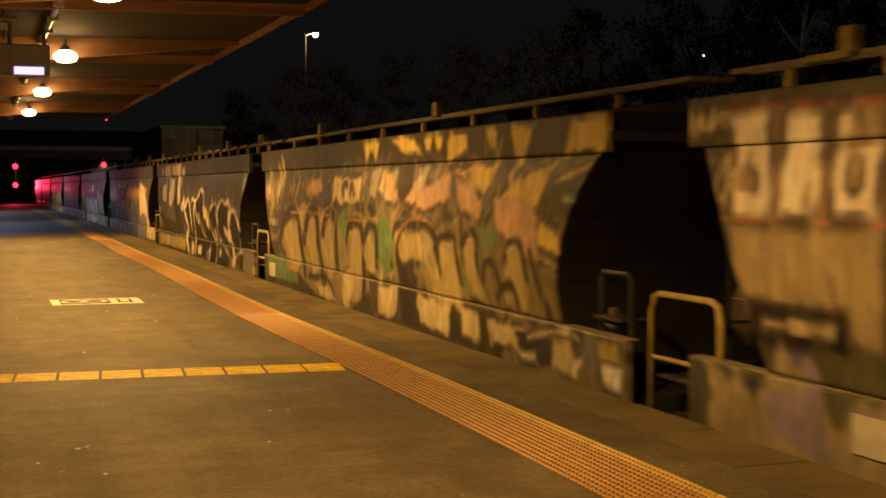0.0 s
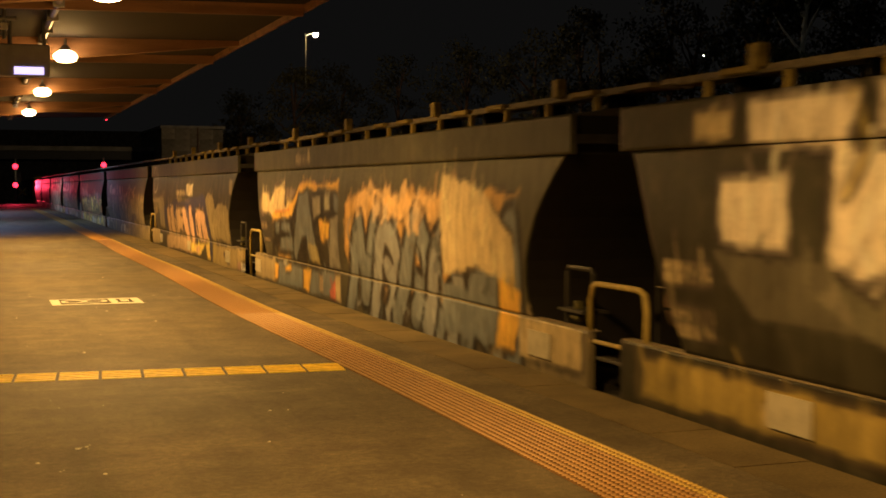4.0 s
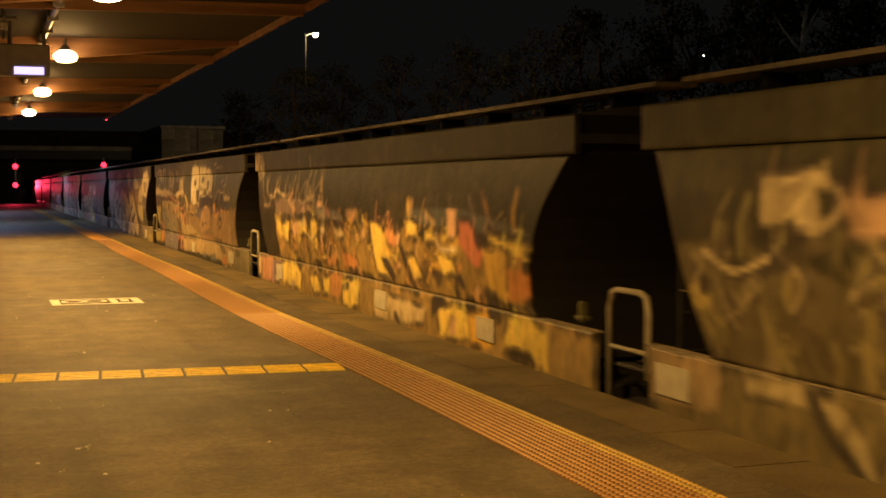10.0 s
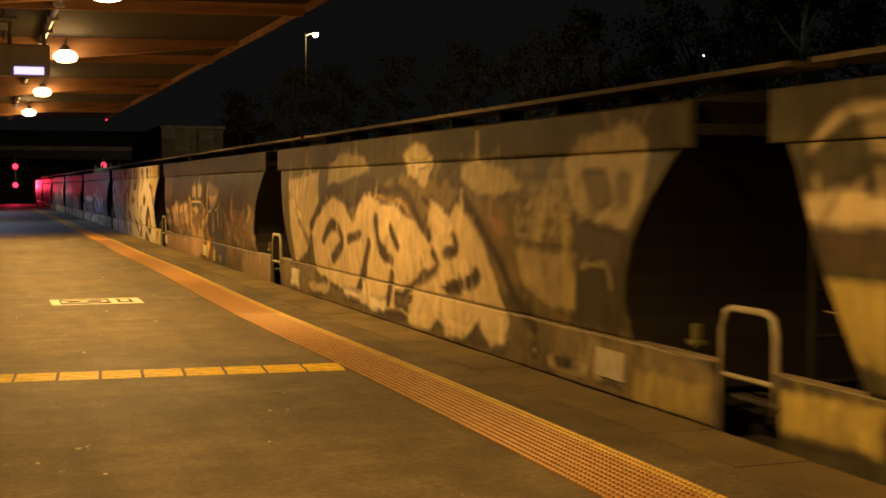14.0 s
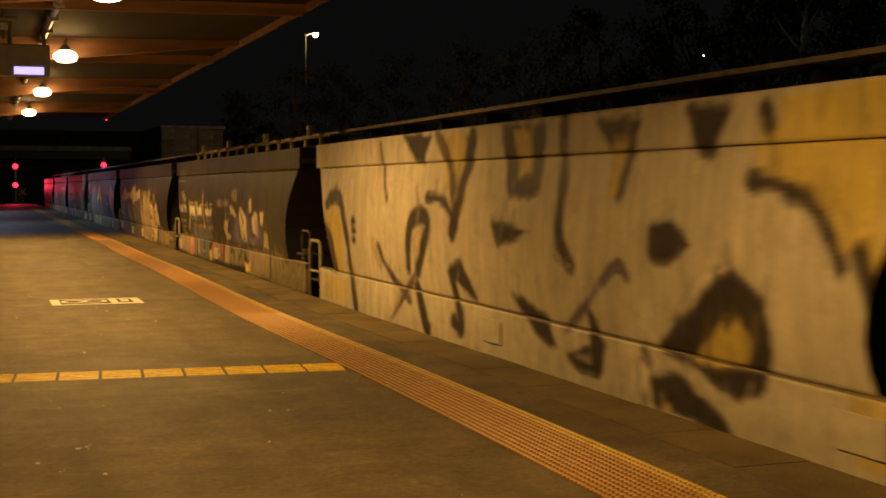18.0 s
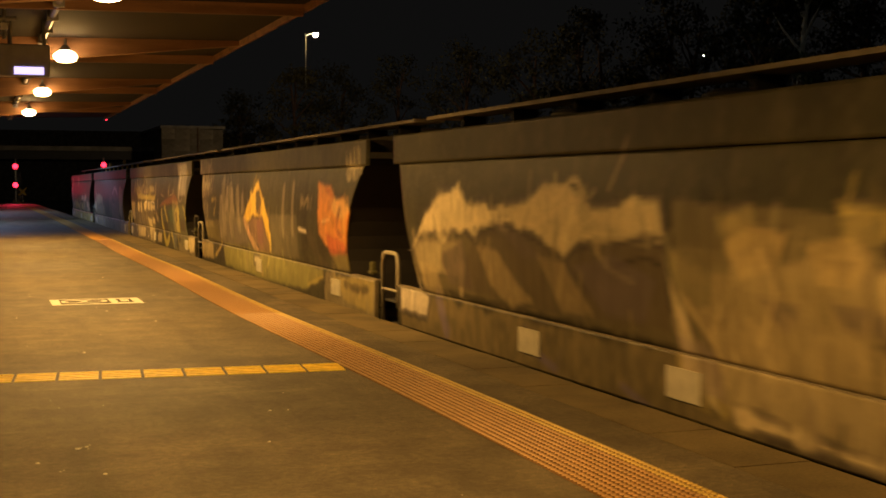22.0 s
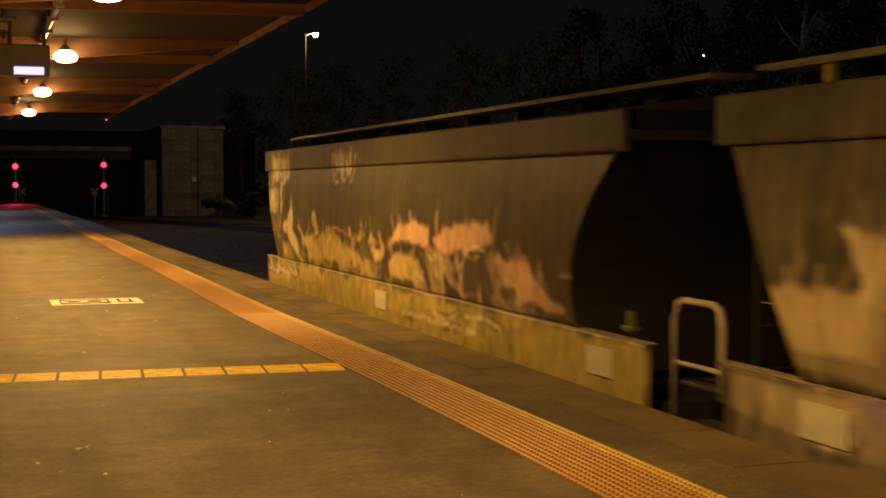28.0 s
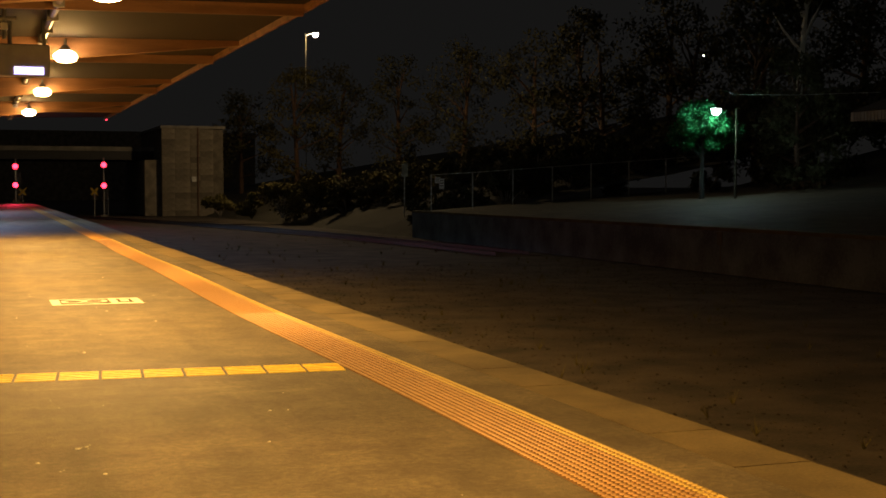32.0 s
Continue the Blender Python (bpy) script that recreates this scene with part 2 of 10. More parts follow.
# ---- ground, platform and tracks ----
RAIL_Z = -1.10
TRACK_X = 6.20
P_END = 136.0
bm = B()
box(bm, -2500, 2500, -2500, 4500, -3.0, -1.42)
tagged(structure("ground", bm, M_BALLAST, "dark brown ballast and weedy earth"), category="ground")


def edges_at(y):
    """Offsets of the tactile band and of the platform edge along the platform."""
    k = min(1.0, max(0.0, (y - 14.0) / 50.0))
    wave = 0.03 * math.sin((y - 6.0) * 0.42) * math.exp(-max(0, y - 20) / 18)
    left = 2.95 + 0.34 * k + wave
    return left, left + 0.60 - 0.06 * k, 3.97 + 0.09 * k + wave, 4.475 + 0.21 * k


YS = [-14 + 2.0 * i for i in range(76)]
bm = B()
slab(bm, [(y, -9.0, edges_at(y)[2]) for y in YS], -1.5, 0.0)
platform = tagged(structure("platform", bm, M_ASPHALT, "worn asphalt station platform with grit and stains"), category="platform")
bm = B()
slab(bm, [(y, edges_at(y)[2], edges_at(y)[3] - 0.04) for y in YS], -1.5, -0.06)
structure("platform_wall", bm, M_CONCRETE, "concrete platform face under the coping")

# coping slabs, each its own piece
coping = thing("platform_coping", (0, 0, 0), "worn concrete coping slabs along the platform edge", "coping", kind="structure")
cy, ci = 7.32 - 1.04 * 20, 0
while cy < P_END - 2:
    length = 1.04
    l0, l1 = edges_at(cy), edges_at(cy + length)
    bm = B()
    dz = 0.0025 * ((ci * 7) % 3)
    slab(bm, [(cy + 0.004, l0[2], l0[3]), (cy + length - 0.004, l1[2], l1[3])], -0.06, 0.002 + dz)
    part("coping_slab", bm, M_COPING, coping)
    cy += length
    ci += 1

# tactile band: base pavers with raised domes
band = thing("tactile_band", (0, 0, 0), "terracotta tactile pavers with domes and a yellow outer line", "tactile paving", kind="structure")


def dome_field(name, x_of, rows, y0, y1, pitch, material, simple_from=24.0):
    """Rows of low truncated domes along the platform, all in one mesh."""
    verts, faces = [], []
    y = y0
    while y < y1:
        sides = 6 if y < 16 else 4
        for r in rows:
            x = x_of(y, r)
            n0 = len(verts)
            for rad, h in ((0.0195, 0.006), (0.0135, 0.013)):
                for j in range(sides):
                    a = 2 * math.pi * (j + 0.5) / sides
                    verts.append((x + rad * math.cos(a), y + rad * math.sin(a), h))
            for j in range(sides):
                faces.append((n0 + j, n0 + (j + 1) % sides, n0 + sides + (j + 1) % sides, n0 + sides + j))
            faces.append(tuple(n0 + sides + j for j in range(sides)))
        y += pitch
    me = bpy.data.meshes.new(name)
    me.from_pydata(verts, [], faces)
    me.materials.append(material)
    ob = new(name, me)
    ob.parent = band
    return tagged(ob, kind="stuff")


for i in range(-2, 69):
    y0, y1 = i * 2.0, i * 2.0 + 1.99
    a, b = edges_at(y0), edges_at(y1)
    w0, w1 = (a[1] - a[0]) / 12, (b[1] - b[0]) / 12
    bm = B()
    slab(bm, [(y0, a[0], a[1] - 2 * w0), (y1, b[0], b[1] - 2 * w1)], -0.01, 0.006)
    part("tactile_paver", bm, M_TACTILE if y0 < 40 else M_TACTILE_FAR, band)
    bm = B()
    slab(bm, [(y0, a[1] - 2 * w0, a[1]), (y1, b[1] - 2 * w1, b[1])], -0.01, 0.006)
    part("edge_paver", bm, M_TACTILE_E, band)


def row_x(y, r):
    e = edges_at(y)
    return e[0] + (e[1] - e[0]) * (r + 0.5) / 12


dome_field("tactile_domes", row_x, range(10), 5.0, 40.0, 0.05, M_DOME)
dome_field("yellow_domes", row_x, (10, 11), 5.0, 40.0, 0.05, M_TACTILE_Y)

# grit and gum spots lying on the asphalt
verts, faces = [], []
grit = np.random.default_rng(9)
spots = [(-2.5 + 5.2 * grit.random(), 5.5 + 20 * grit.random() ** 1.4) for _ in range(75)]
spots += [(0.39, 7.44), (0.28, 7.71), (0.41, 7.46), (0.62, 7.3), (0.5, 9.6), (1.9, 9.0)]
for cx0, cy0 in ((0.56, 8.06),):
    spots += [(cx0 + 0.035 * grit.normal(), cy0 + 0.05 * grit.normal()) for _ in range(7)]
for gx, gy in spots:
    gr = 0.005 + 0.012 * grit.random() ** 3
    n0 = len(verts)
    verts += [(gx + gr * math.cos(q), gy + gr * math.sin(q) * 1.3, 0.001) for q in (0.3, 1.5, 2.7, 3.9, 5.2)]
    verts.append((gx, gy, 0.003 + gr * 0.4))
    faces += [(n0 + j, n0 + (j + 1) % 5, n0 + 5) for j in range(5)]
me = bpy.data.meshes.new("grit")
me.from_pydata(verts, [], faces)
me.materials.append(M_PLATE)
tagged(new("grit", me), "pale grit and gum spots on the platform asphalt", "grit", kind="stuff")

# guiding strip across the platform: ribbed yellow pavers
strip = thing("guiding_strip", (0, 0, 0), "yellow ribbed guiding pavers crossing the platform to the tactile band", "tactile paving", kind="structure")
bm = B()
box(bm, -0.158, 0.158, -0.235, 0.20, -0.005, 0.006)
for i in range(4):
    x = -0.20 + 0.05 + i * 0.10
    box(bm, -0.155, 0.155, x - 0.016, x + 0.016, 0.006, 0.012)
me_tile = mesh_from("yellow_paver", bm, M_TILE_Y)
SX, SY = 2.80, 11.02
for i in range(22):
    paver = share("yellow_paver", me_tile, strip, (SX - 0.342 * i, SY + 0.029 * i, 0.001))
    paver.rotation_euler = (0, 0, radians(-4.9))

# painted marking of a seat symbol
mark = thing("platform_marking", (1.47, 18.4, 0.004), "white painted marking with a looped symbol and a small square", "floor marking")
bm = B()
box(bm, -0.60, 0.60, -0.44, 0.44, 0, 0.003)
part("white_panel", bm, M_WHITE, mark)
bm = B()
box(bm, -0.48, 0.18, -0.34, 0.34, 0.003, 0.006)
box(bm, 0.28, 0.48, -0.26, 0.26, 0.003, 0.006)
part("grey_field", bm, M_GREYPAINT, mark)
for cxx in (-0.30, -0.02):
    bm = B()
    tube(bm, [(cxx + 0.14 * math.cos(a), 0.2 * math.sin(a), 0.008) for a in [j * math.pi / 10 for j in range(21)]], 0.03, 5)
    for v in bm.verts:
        v.co.z = 0.007 + (v.co.z - 0.008) * 0.05
    part("loop", bm, M_WHITE, mark)
bm = B()
box(bm, 0.325, 0.435, -0.14, 0.14, 0.006, 0.009)
part("small_square", bm, M_WHITE, mark)


def rails(name, path, label, RAIL_Z=RAIL_Z, bed=True, half=0.035, metal=None):
    """Two rails of 1.6 m gauge along a path of (x, y), on sleepers."""
    t = thing(name, (0, 0, 0), label, "track", kind="structure")
    for side in (-0.8, 0.8):
        bm = B()
        rows = []
        for i, (x, y) in enumerate(path):
            x2, y2 = path[min(i + 1, len(path) - 1)]
            x1, y1 = path[max(i - 1, 0)]
            d = Vector((x2 - x1, y2 - y1, 0)).normalized()
            nrm = Vector((d.y, -d.x, 0))
            c = Vector((x, y, 0)) + nrm * side
            rows.append([bm.verts.new(c + nrm * o + Vector((0, 0, RAIL_Z + h))) for o, h in
                         ((-half, 0), (half, 0), (half, -0.04), (0.012, -0.055), (0.012, -0.13), (0.06, -0.155), (-0.06, -0.155), (-0.012, -0.13), (-0.012, -0.055), (-half, -0.04))])
        for a, b in zip(rows, rows[1:]):
            for j in range(10):
                bm.faces.new((a[j], a[(j + 1) % 10], b[(j + 1) % 10], b[j]))
        part("rail", bm, metal or M_RAIL, t)
    bm = B()
    acc = 0.0
    for (x0, y0), (x1, y1) in zip(path, path[1:]):
        seg = math.hypot(x1 - x0, y1 - y0)
        n = int(seg / 0.7)
        for i in range(n):
            x, y = x0 + (x1 - x0) * i / n, y0 + (y1 - y0) * i / n
            box(bm, x - 1.3, x + 1.3, y - 0.12, y + 0.12, RAIL_Z - 0.30, RAIL_Z - 0.156)
    tagged(part("sleepers", bm, M_RUST, t), kind="stuff")
    if bed:
        bm = B()
        slab(bm, [(y, x - 2.0, x + 2.0) for x, y in path], -1.45, RAIL_Z - 0.2)
        part("ballast_bed", bm, M_BALLAST, t)
    return t


rails("main_track", [(TRACK_X, -30.0 + 10 * i) for i in range(31)], "straight railway track beside the platform on ballast")
rails("loop_track", [(21.9 - 0.0016 * max(0, y - 40) ** 2 * (1 if y < 120 else 0) - (10.24 + 0.256 * (y - 120) if y >= 120 else 0), y) for y in range(52, 180, 4)],
      "curving second track with worn shiny rails", -1.24, False, 0.022, M_WORNRAIL)

# loose stones and weed tufts over the trackbed
verts, faces = [], []
rs = np.random.default_rng(21)
for _ in range(12000):
    x, y = 7.9 + 15.9 * rs.random(), 2.0 + 45 * rs.random() ** 1.5
    r = 0.018 + 0.035 * rs.random() ** 2
    base = RAIL_Z - 0.2 if x < 8.2 else -1.42
    n0 = len(verts)
    turn = rs.random() * 6.28
    verts += [(x + r * math.cos(turn + q) * (0.7 + 0.5 * rs.random()), y + r * math.sin(turn + q), base - 0.02) for q in (0, 1.57, 3.14, 4.71)]
    verts += [(x + r * 0.5 * math.cos(turn + q), y + r * 0.5 * math.sin(turn + q), base + r * (0.25 + 0.35 * rs.random())) for q in (0.4, 2.5, 4.2)]
    faces += [(n0, n0 + 1, n0 + 4), (n0 + 1, n0 + 5, n0 + 4), (n0 + 1, n0 + 2, n0 + 5), (n0 + 2, n0 + 3, n0 + 6), (n0 + 2, n0 + 6, n0 + 5), (n0 + 3, n0, n0 + 6), (n0, n0 + 4, n0 + 6), (n0 + 4, n0 + 5, n0 + 6)]
me = bpy.data.meshes.new("loose_stones")
me.from_pydata(verts, [], faces)
me.materials.append(M_BALLAST)
tagged(new("loose_stones", me), "loose ballast stones over the trackbed", "ballast", kind="stuff")
verts, faces = [], []
for _ in range(220):
    x, y = 8.4 + 15.2 * rs.random(), 3.0 + 75 * rs.random() ** 1.5
    for _ in range(14):
        q, l, w = rs.random() * 6.28, 0.06 + 0.2 * rs.random(), 0.008
        n0 = len(verts)
        dx, dy = math.cos(q), math.sin(q)
        verts += [(x - dy * w, y + dx * w, -1.43), (x + dy * w, y - dx * w, -1.43), (x + dx * l * 0.7, y + dy * l * 0.7, -1.43 + l)]
        faces.append((n0, n0 + 1, n0 + 2))
me = bpy.data.meshes.new("weeds")
me.from_pydata(verts, [], faces)
me.materials.append(M_LEAF)
tagged(new("weeds", me), "dry weed tufts between the tracks", "weeds", kind="stuff")

# opposite platform: face wall, top and rising ground behind
OP_X, OP_Z, OP_END = 24.0, 0.17, 73.0


def bank_z(x):
    return OP_Z + max(0.0, min(x, 46) - 25.0) * 0.07 + max(0.0, x - 46) * 0.22


bm = B()
xs = [OP_X + 0.5, 25, 30, 36, 46, 60, 80, 110, 160]
prev = None
for x in xs:
    row = [bm.verts.new((x, y, z)) for y in (-60.0, OP_END) for z in (-1.6, bank_z(x))]
    if prev:
        bm.faces.new((prev[1], prev[3], row[3], row[1]))
        bm.faces.new((prev[2], row[2], row[3], prev[3]))
        bm.faces.new((prev[0], prev[1], row[1], row[0]))
    prev = row
structure("opposite_ground", bm, M_ASPHALT, "dark asphalt and sloping ground of the disused platform")
bm = B()
box(bm, OP_X, OP_X + 0.5, -60, OP_END, -1.6, OP_Z - 0.10)
opwall = tagged(structure("opposite_platform_wall", bm, M_OLDWALL, "old stone platform face"), category="platform wall")
bm = B()
box(bm, OP_X - 0.06, OP_X + 0.55, -60, OP_END, OP_Z - 0.10, OP_Z + 0.015)
structure("opposite_coping", bm, M_COPING, "worn pale coping of the opposite platform")
bm = B()
box(bm, OP_X - 0.012, OP_X + 0.01, 38.85, 39.2, -0.42, 0.03)
box(bm, OP_X - 0.012, OP_X + 0.01, 38.95, 39.0, -1.0, -0.42)
part("wall_stain", bm, M_STONE, opwall, "pale streaky patch on the platform face")

# embankment behind the tracks past the opposite platform
bm = B()
nx, ny = 26, 22
grid = []
for i in range(nx):
    row = []
    for j in range(ny):
        y = OP_END - 1 + j * 4.6
        foot = 24.0 - 0.05 * max(0, y - 80)
        x = foot + (i / (nx - 1)) ** 1.6 * 130
        z = -1.45 + 1.3 * (1 - math.exp(-(x - foot) / 5.0)) + 0.16 * (x - foot) + 0.35 * noise.noise((x * 0.2, y * 0.2, 0))
        if i == 0:
            z = -1.5
        row.append(bm.verts.new((x, y, z)))
    grid.append(row)
for i in range(nx - 1):
    for j in range(ny - 1):
        bm.faces.new((grid[i][j], grid[i + 1][j], grid[i + 1][j + 1], grid[i][j + 1]))
structure("embankment", bm, M_SOIL, "dark grassy railway embankment")

# ---- bridge ----
BR_Y = 139.0
bridge = thing("road_bridge", (0, BR_Y, 0), "dark road bridge over the tracks with a pale parapet edge", "bridge", kind="structure")
bm = B()
box(bm, -45, 17.9, 0, 13, 4.4, 5.5)
part("deck", bm, M_DARKSTEEL, bridge)
bm = B()
box(bm, -45, 17.9, -0.15, 0.15, 5.3, 5.75)
part("parapet", bm, M_CONCRETE, bridge)
abut = thing("bridge_abutment", (17.2, BR_Y - 6, -1.4), "weathered masonry bridge abutment with a square top", "abutment", kind="structure")
bm = B()
box(bm, -1.6, 6.4, 1.0, 20, 0, 5.7, 0.05)
part("wing_wall", bm, M_STONE, abut)
me_blocks = []
for w in (1.3, 1.0, 1.55):
    bm = B()
    box(bm, 0.005, w - 0.005, -0.12, 0.4, 0.005, 0.595, 0.008)
    me_blocks.append((w, mesh_from("stone_block", bm, M_STONE)))
for r in range(15):
    x = 0.0 - (0.5 if r % 2 else 0)
    i = r
    x_end = 5.9
    x = 0.0
    while x < x_end - 0.9:
        w, me = me_blocks[(i * 2 + r) % 3]
        share("stone_block", me, abut, (x, 0, r * 0.6))
        x += w
        i += 1
bm = B()
box(bm, 0.0, 6.2, 0.1, 18, 0, 8.9)
part("core", bm, M_STONE, abut)
bm = B()
box(bm, -0.15, 6.4, -0.25, 18, 8.85, 9.15, 0.03)
part("cap", bm, M_CONCRETE, abut)
bm = B()
tube(bm, [(3.6, -0.2, 0), (3.6, -0.2, 9)], 0.09)
part("downpipe", bm, M_RUST, abut)
bm = B()
box(bm, 2.9, 3.4, -0.4, -0.12, 3.5, 4.0, 0.02)
part("cabinet", bm, M_VALANCE, abut, "small white electrical box")
bm = B()
box(bm, -45, -6, BR_Y, BR_Y + 14, -1.5, 4.4)
structure("west_abutment", bm, M_STONE, "dark masonry abutment")
bm = B()
box(bm, -60, 60, BR_Y + 160, BR_Y + 162, -1.5, 14)
structure("cutting_wall", bm, M_STONE, "dark end of the cutting past the bridge")

# ---- canopy ----
C_Y0, C_Y1, C_X0, C_X1 = -14.0, 49.4, -8.6, 4.30


def soffit(x):
    """Height of the canopy boards."""
    return 4.08 + 0.017 * (x - 1.4)


bm = B()
vs = []
for y in (C_Y0, C_Y1):
    for x in (C_X0, C_X1):
        for h in (0.0, 0.22):
            vs.append(bm.verts.new((x, y, soffit(x) + h)))
for q in ((0, 1, 3, 2), (4, 6, 7, 5), (0, 4, 5, 1), (2, 3, 7, 6), (0, 2, 6, 4), (1, 5, 7, 3)):
    bm.faces.new([vs[i] for i in q])
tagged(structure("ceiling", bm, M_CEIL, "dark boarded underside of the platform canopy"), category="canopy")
bm = B()
box(bm, C_X1, C_X1 + 0.05, C_Y0, C_Y1, soffit(C_X1) - 0.10, soffit(C_X1) + 0.3)
tagged(structure("trim", bm, M_TIMBER, "brown timber fascia along the canopy edge"), category="fascia")


def beam(y, depth, half, name, label):
    bm = B()
    v = []
    for x in (-3.0, C_X1 - 0.005):
        for yy in (y - half, y + half):
            for h in (0, 1):
                low = (max(3.0, 3.74 + 0.107 * (x - 1.4)) if depth > 0.2 else soffit(x) - depth)
                v.append(bm.verts.new((x, yy, soffit(x) + 0.01 if h else low)))
    for q in ((0, 1, 3, 2), (4, 6, 7, 5), (0, 4, 5, 1), (2, 3, 7, 6), (0, 2, 6, 4), (1, 5, 7, 3)):
        bm.faces.new([v[i] for i in q])
    ob = part(name, bm, M_TIMBER)
    return tagged(ob, label, "beam", "canopy beams")


for ly in (-11.6, -2.8, *LAMP_ROWS):
    beam(ly + 0.25, 0.34, 0.10, "canopy_beam", "deep brown timber beam across the canopy")
    beam(ly + 2.9, 0.16, 0.05, "canopy_rafter", "shallow brown rafter under the canopy boards")


def platform_lamp():
    t = thing("canopy_lamp", (0, 0, 0), "oval sodium lamp with a glowing bowl under the canopy", "lamp", "canopy lamps")
    bm = B()
    lathe(bm, [(0.05, 0.19), (0.08, 0.15), (0.10, 0.12), (0.12, 0.105)][::-1])
    part("housing", bm, M_GREY, t, "grey lamp housing", True)
    bm = B()
    lathe(bm, [(0.05, -0.095), (0.13, -0.08), (0.18, -0.045), (0.20, 0.0), (0.185, 0.045), (0.14, 0.08), (0.10, 0.105)])
    part("bowl", bm, M_SODIUM, t, "glowing warm glass bowl", True)
    bm = B()
    tube(bm, [(0, 0, 0.17), (0, 0, 0.29)], 0.025)
    part("stem", bm, M_STEEL, t)
    return t


first = platform_lamp()
first.location = (LAMP_X, LAMP_ROWS[0], LAMP_Z)
for ly in LAMP_ROWS[1:]:
    copy_thing(first, Matrix.Translation((LAMP_X, ly, LAMP_Z)))

# small red marker light at the canopy's far corner
marker = thing("marker_light", (4.38, 49.36, 4.07), "tiny red marker light on the canopy corner", "lamp")
bm = B()
lathe(bm, [(0.02, -0.05), (0.045, -0.03), (0.05, 0.0), (0.045, 0.03), (0.02, 0.05)], sides=10)
part("lens", bm, M_RED, marker, "glowing red lens", True)
bm = B()
box(bm, -0.03, 0.03, 0.03, 0.09, -0.06, 0.06, 0.008)
part("bracket", bm, M_STEEL, marker)

# conduit under the boards with clamps
conduit = thing("conduit", (0, 0, 0), "grey-blue steel conduit clipped under the canopy", "conduit")
bm = B()
tube(bm, [(0.98, y, 3.97) for y in range(-12, 50, 6)], 0.055)
part("pipe", bm, M_BLUE, conduit)
for y in [(-11 + 1.5 * i) for i in range(40)]:
    bm = B()
    box(bm, 0.905, 1.055, y - 0.03, y + 0.03, 3.89, 4.04)
    part("clamp", bm, M_GREY, conduit)

# ---- information display ----
disp = thing("platform_display", (0.66, 20.4, 3.17), "hanging platform display with a violet-white lit strip", "display")
bm = B()
box(bm, -0.40, 0.34, -0.10, 0.10, 0.045, 0.52, 0.015)
part("case", bm, M_GREY, disp)
bm = B()
box(bm, -0.17, 0.25, -0.112, -0.10, 0.075, 0.185)
part("screen", bm, M_LED, disp, "glowing violet-white display strip")
for hx in (-0.22, 0.26):
    bm = B()
    tube(bm, [(hx, 0, 0.5), (hx, 0, 0.9)], 0.03)
    part("hanger", bm, M_STEEL, disp)
cctv = thing("camera_bracket", (0.34, 19.2, 3.92), "small twin-armed steel bracket with a white box under the canopy", "bracket")
bm = B()
tube(bm, [(0, 0, -0.28), (0, 0, 0.16)], 0.03)
tube(bm, [(-0.16, 0, 0.0), (0.16, 0, 0.0)], 0.03)
part("arms", bm, M_STEEL, cctv)
bm = B()
box(bm, -0.05, 0.05, -0.05, 0.05, -0.16, -0.06, 0.01)
part("box", bm, M_VALANCE, cctv)


# ---- posts, signals and signs ----
def post_lamp(at, height, arm, label, bowl, metal=M_STEEL, r0=0.075):
    t = thing("lamp_post", at, label, "lamp post")
    bm = B()
    tube(bm, [(0, 0, 0), (0, 0, height * 0.5), (0, 0, height)], r0, 10, r0 * 0.6)
    part("pole", bm, metal, t)
    bm = B()
    tube(bm, [(0, 0, height - 0.25), (arm * 0.5, 0, height - 0.05), (arm, 0, height)], 0.03)
    part("arm", bm, M_STEEL, t)
    bm = B()
    lathe(bm, [(0.06, 0.1), (0.26, 0.02), (0.26, 0.0)][::-1], arm, 0)
    for v in bm.verts:
        v.co.z += height - 0.03
    part("hood", bm, M_GREY, t)
    bm = B()
    lathe(bm, [(0.1, -0.3), (0.22, -0.2), (0.25, 0.0)], arm, 0, 14)
    for v in bm.verts:
        v.co.z += height - 0.03
    part("bowl", bm, bowl, t)
    return t


post_lamp((-2.8, 66.0, 0.0), 5.15, 1.2, "grey lamp post with a cool white lamp past the canopy", M_COOL)
post_lamp((-2.8, 88.0, 0.0), 5.15, 1.2, "grey lamp post with a cool white lamp past the canopy", M_COOL)


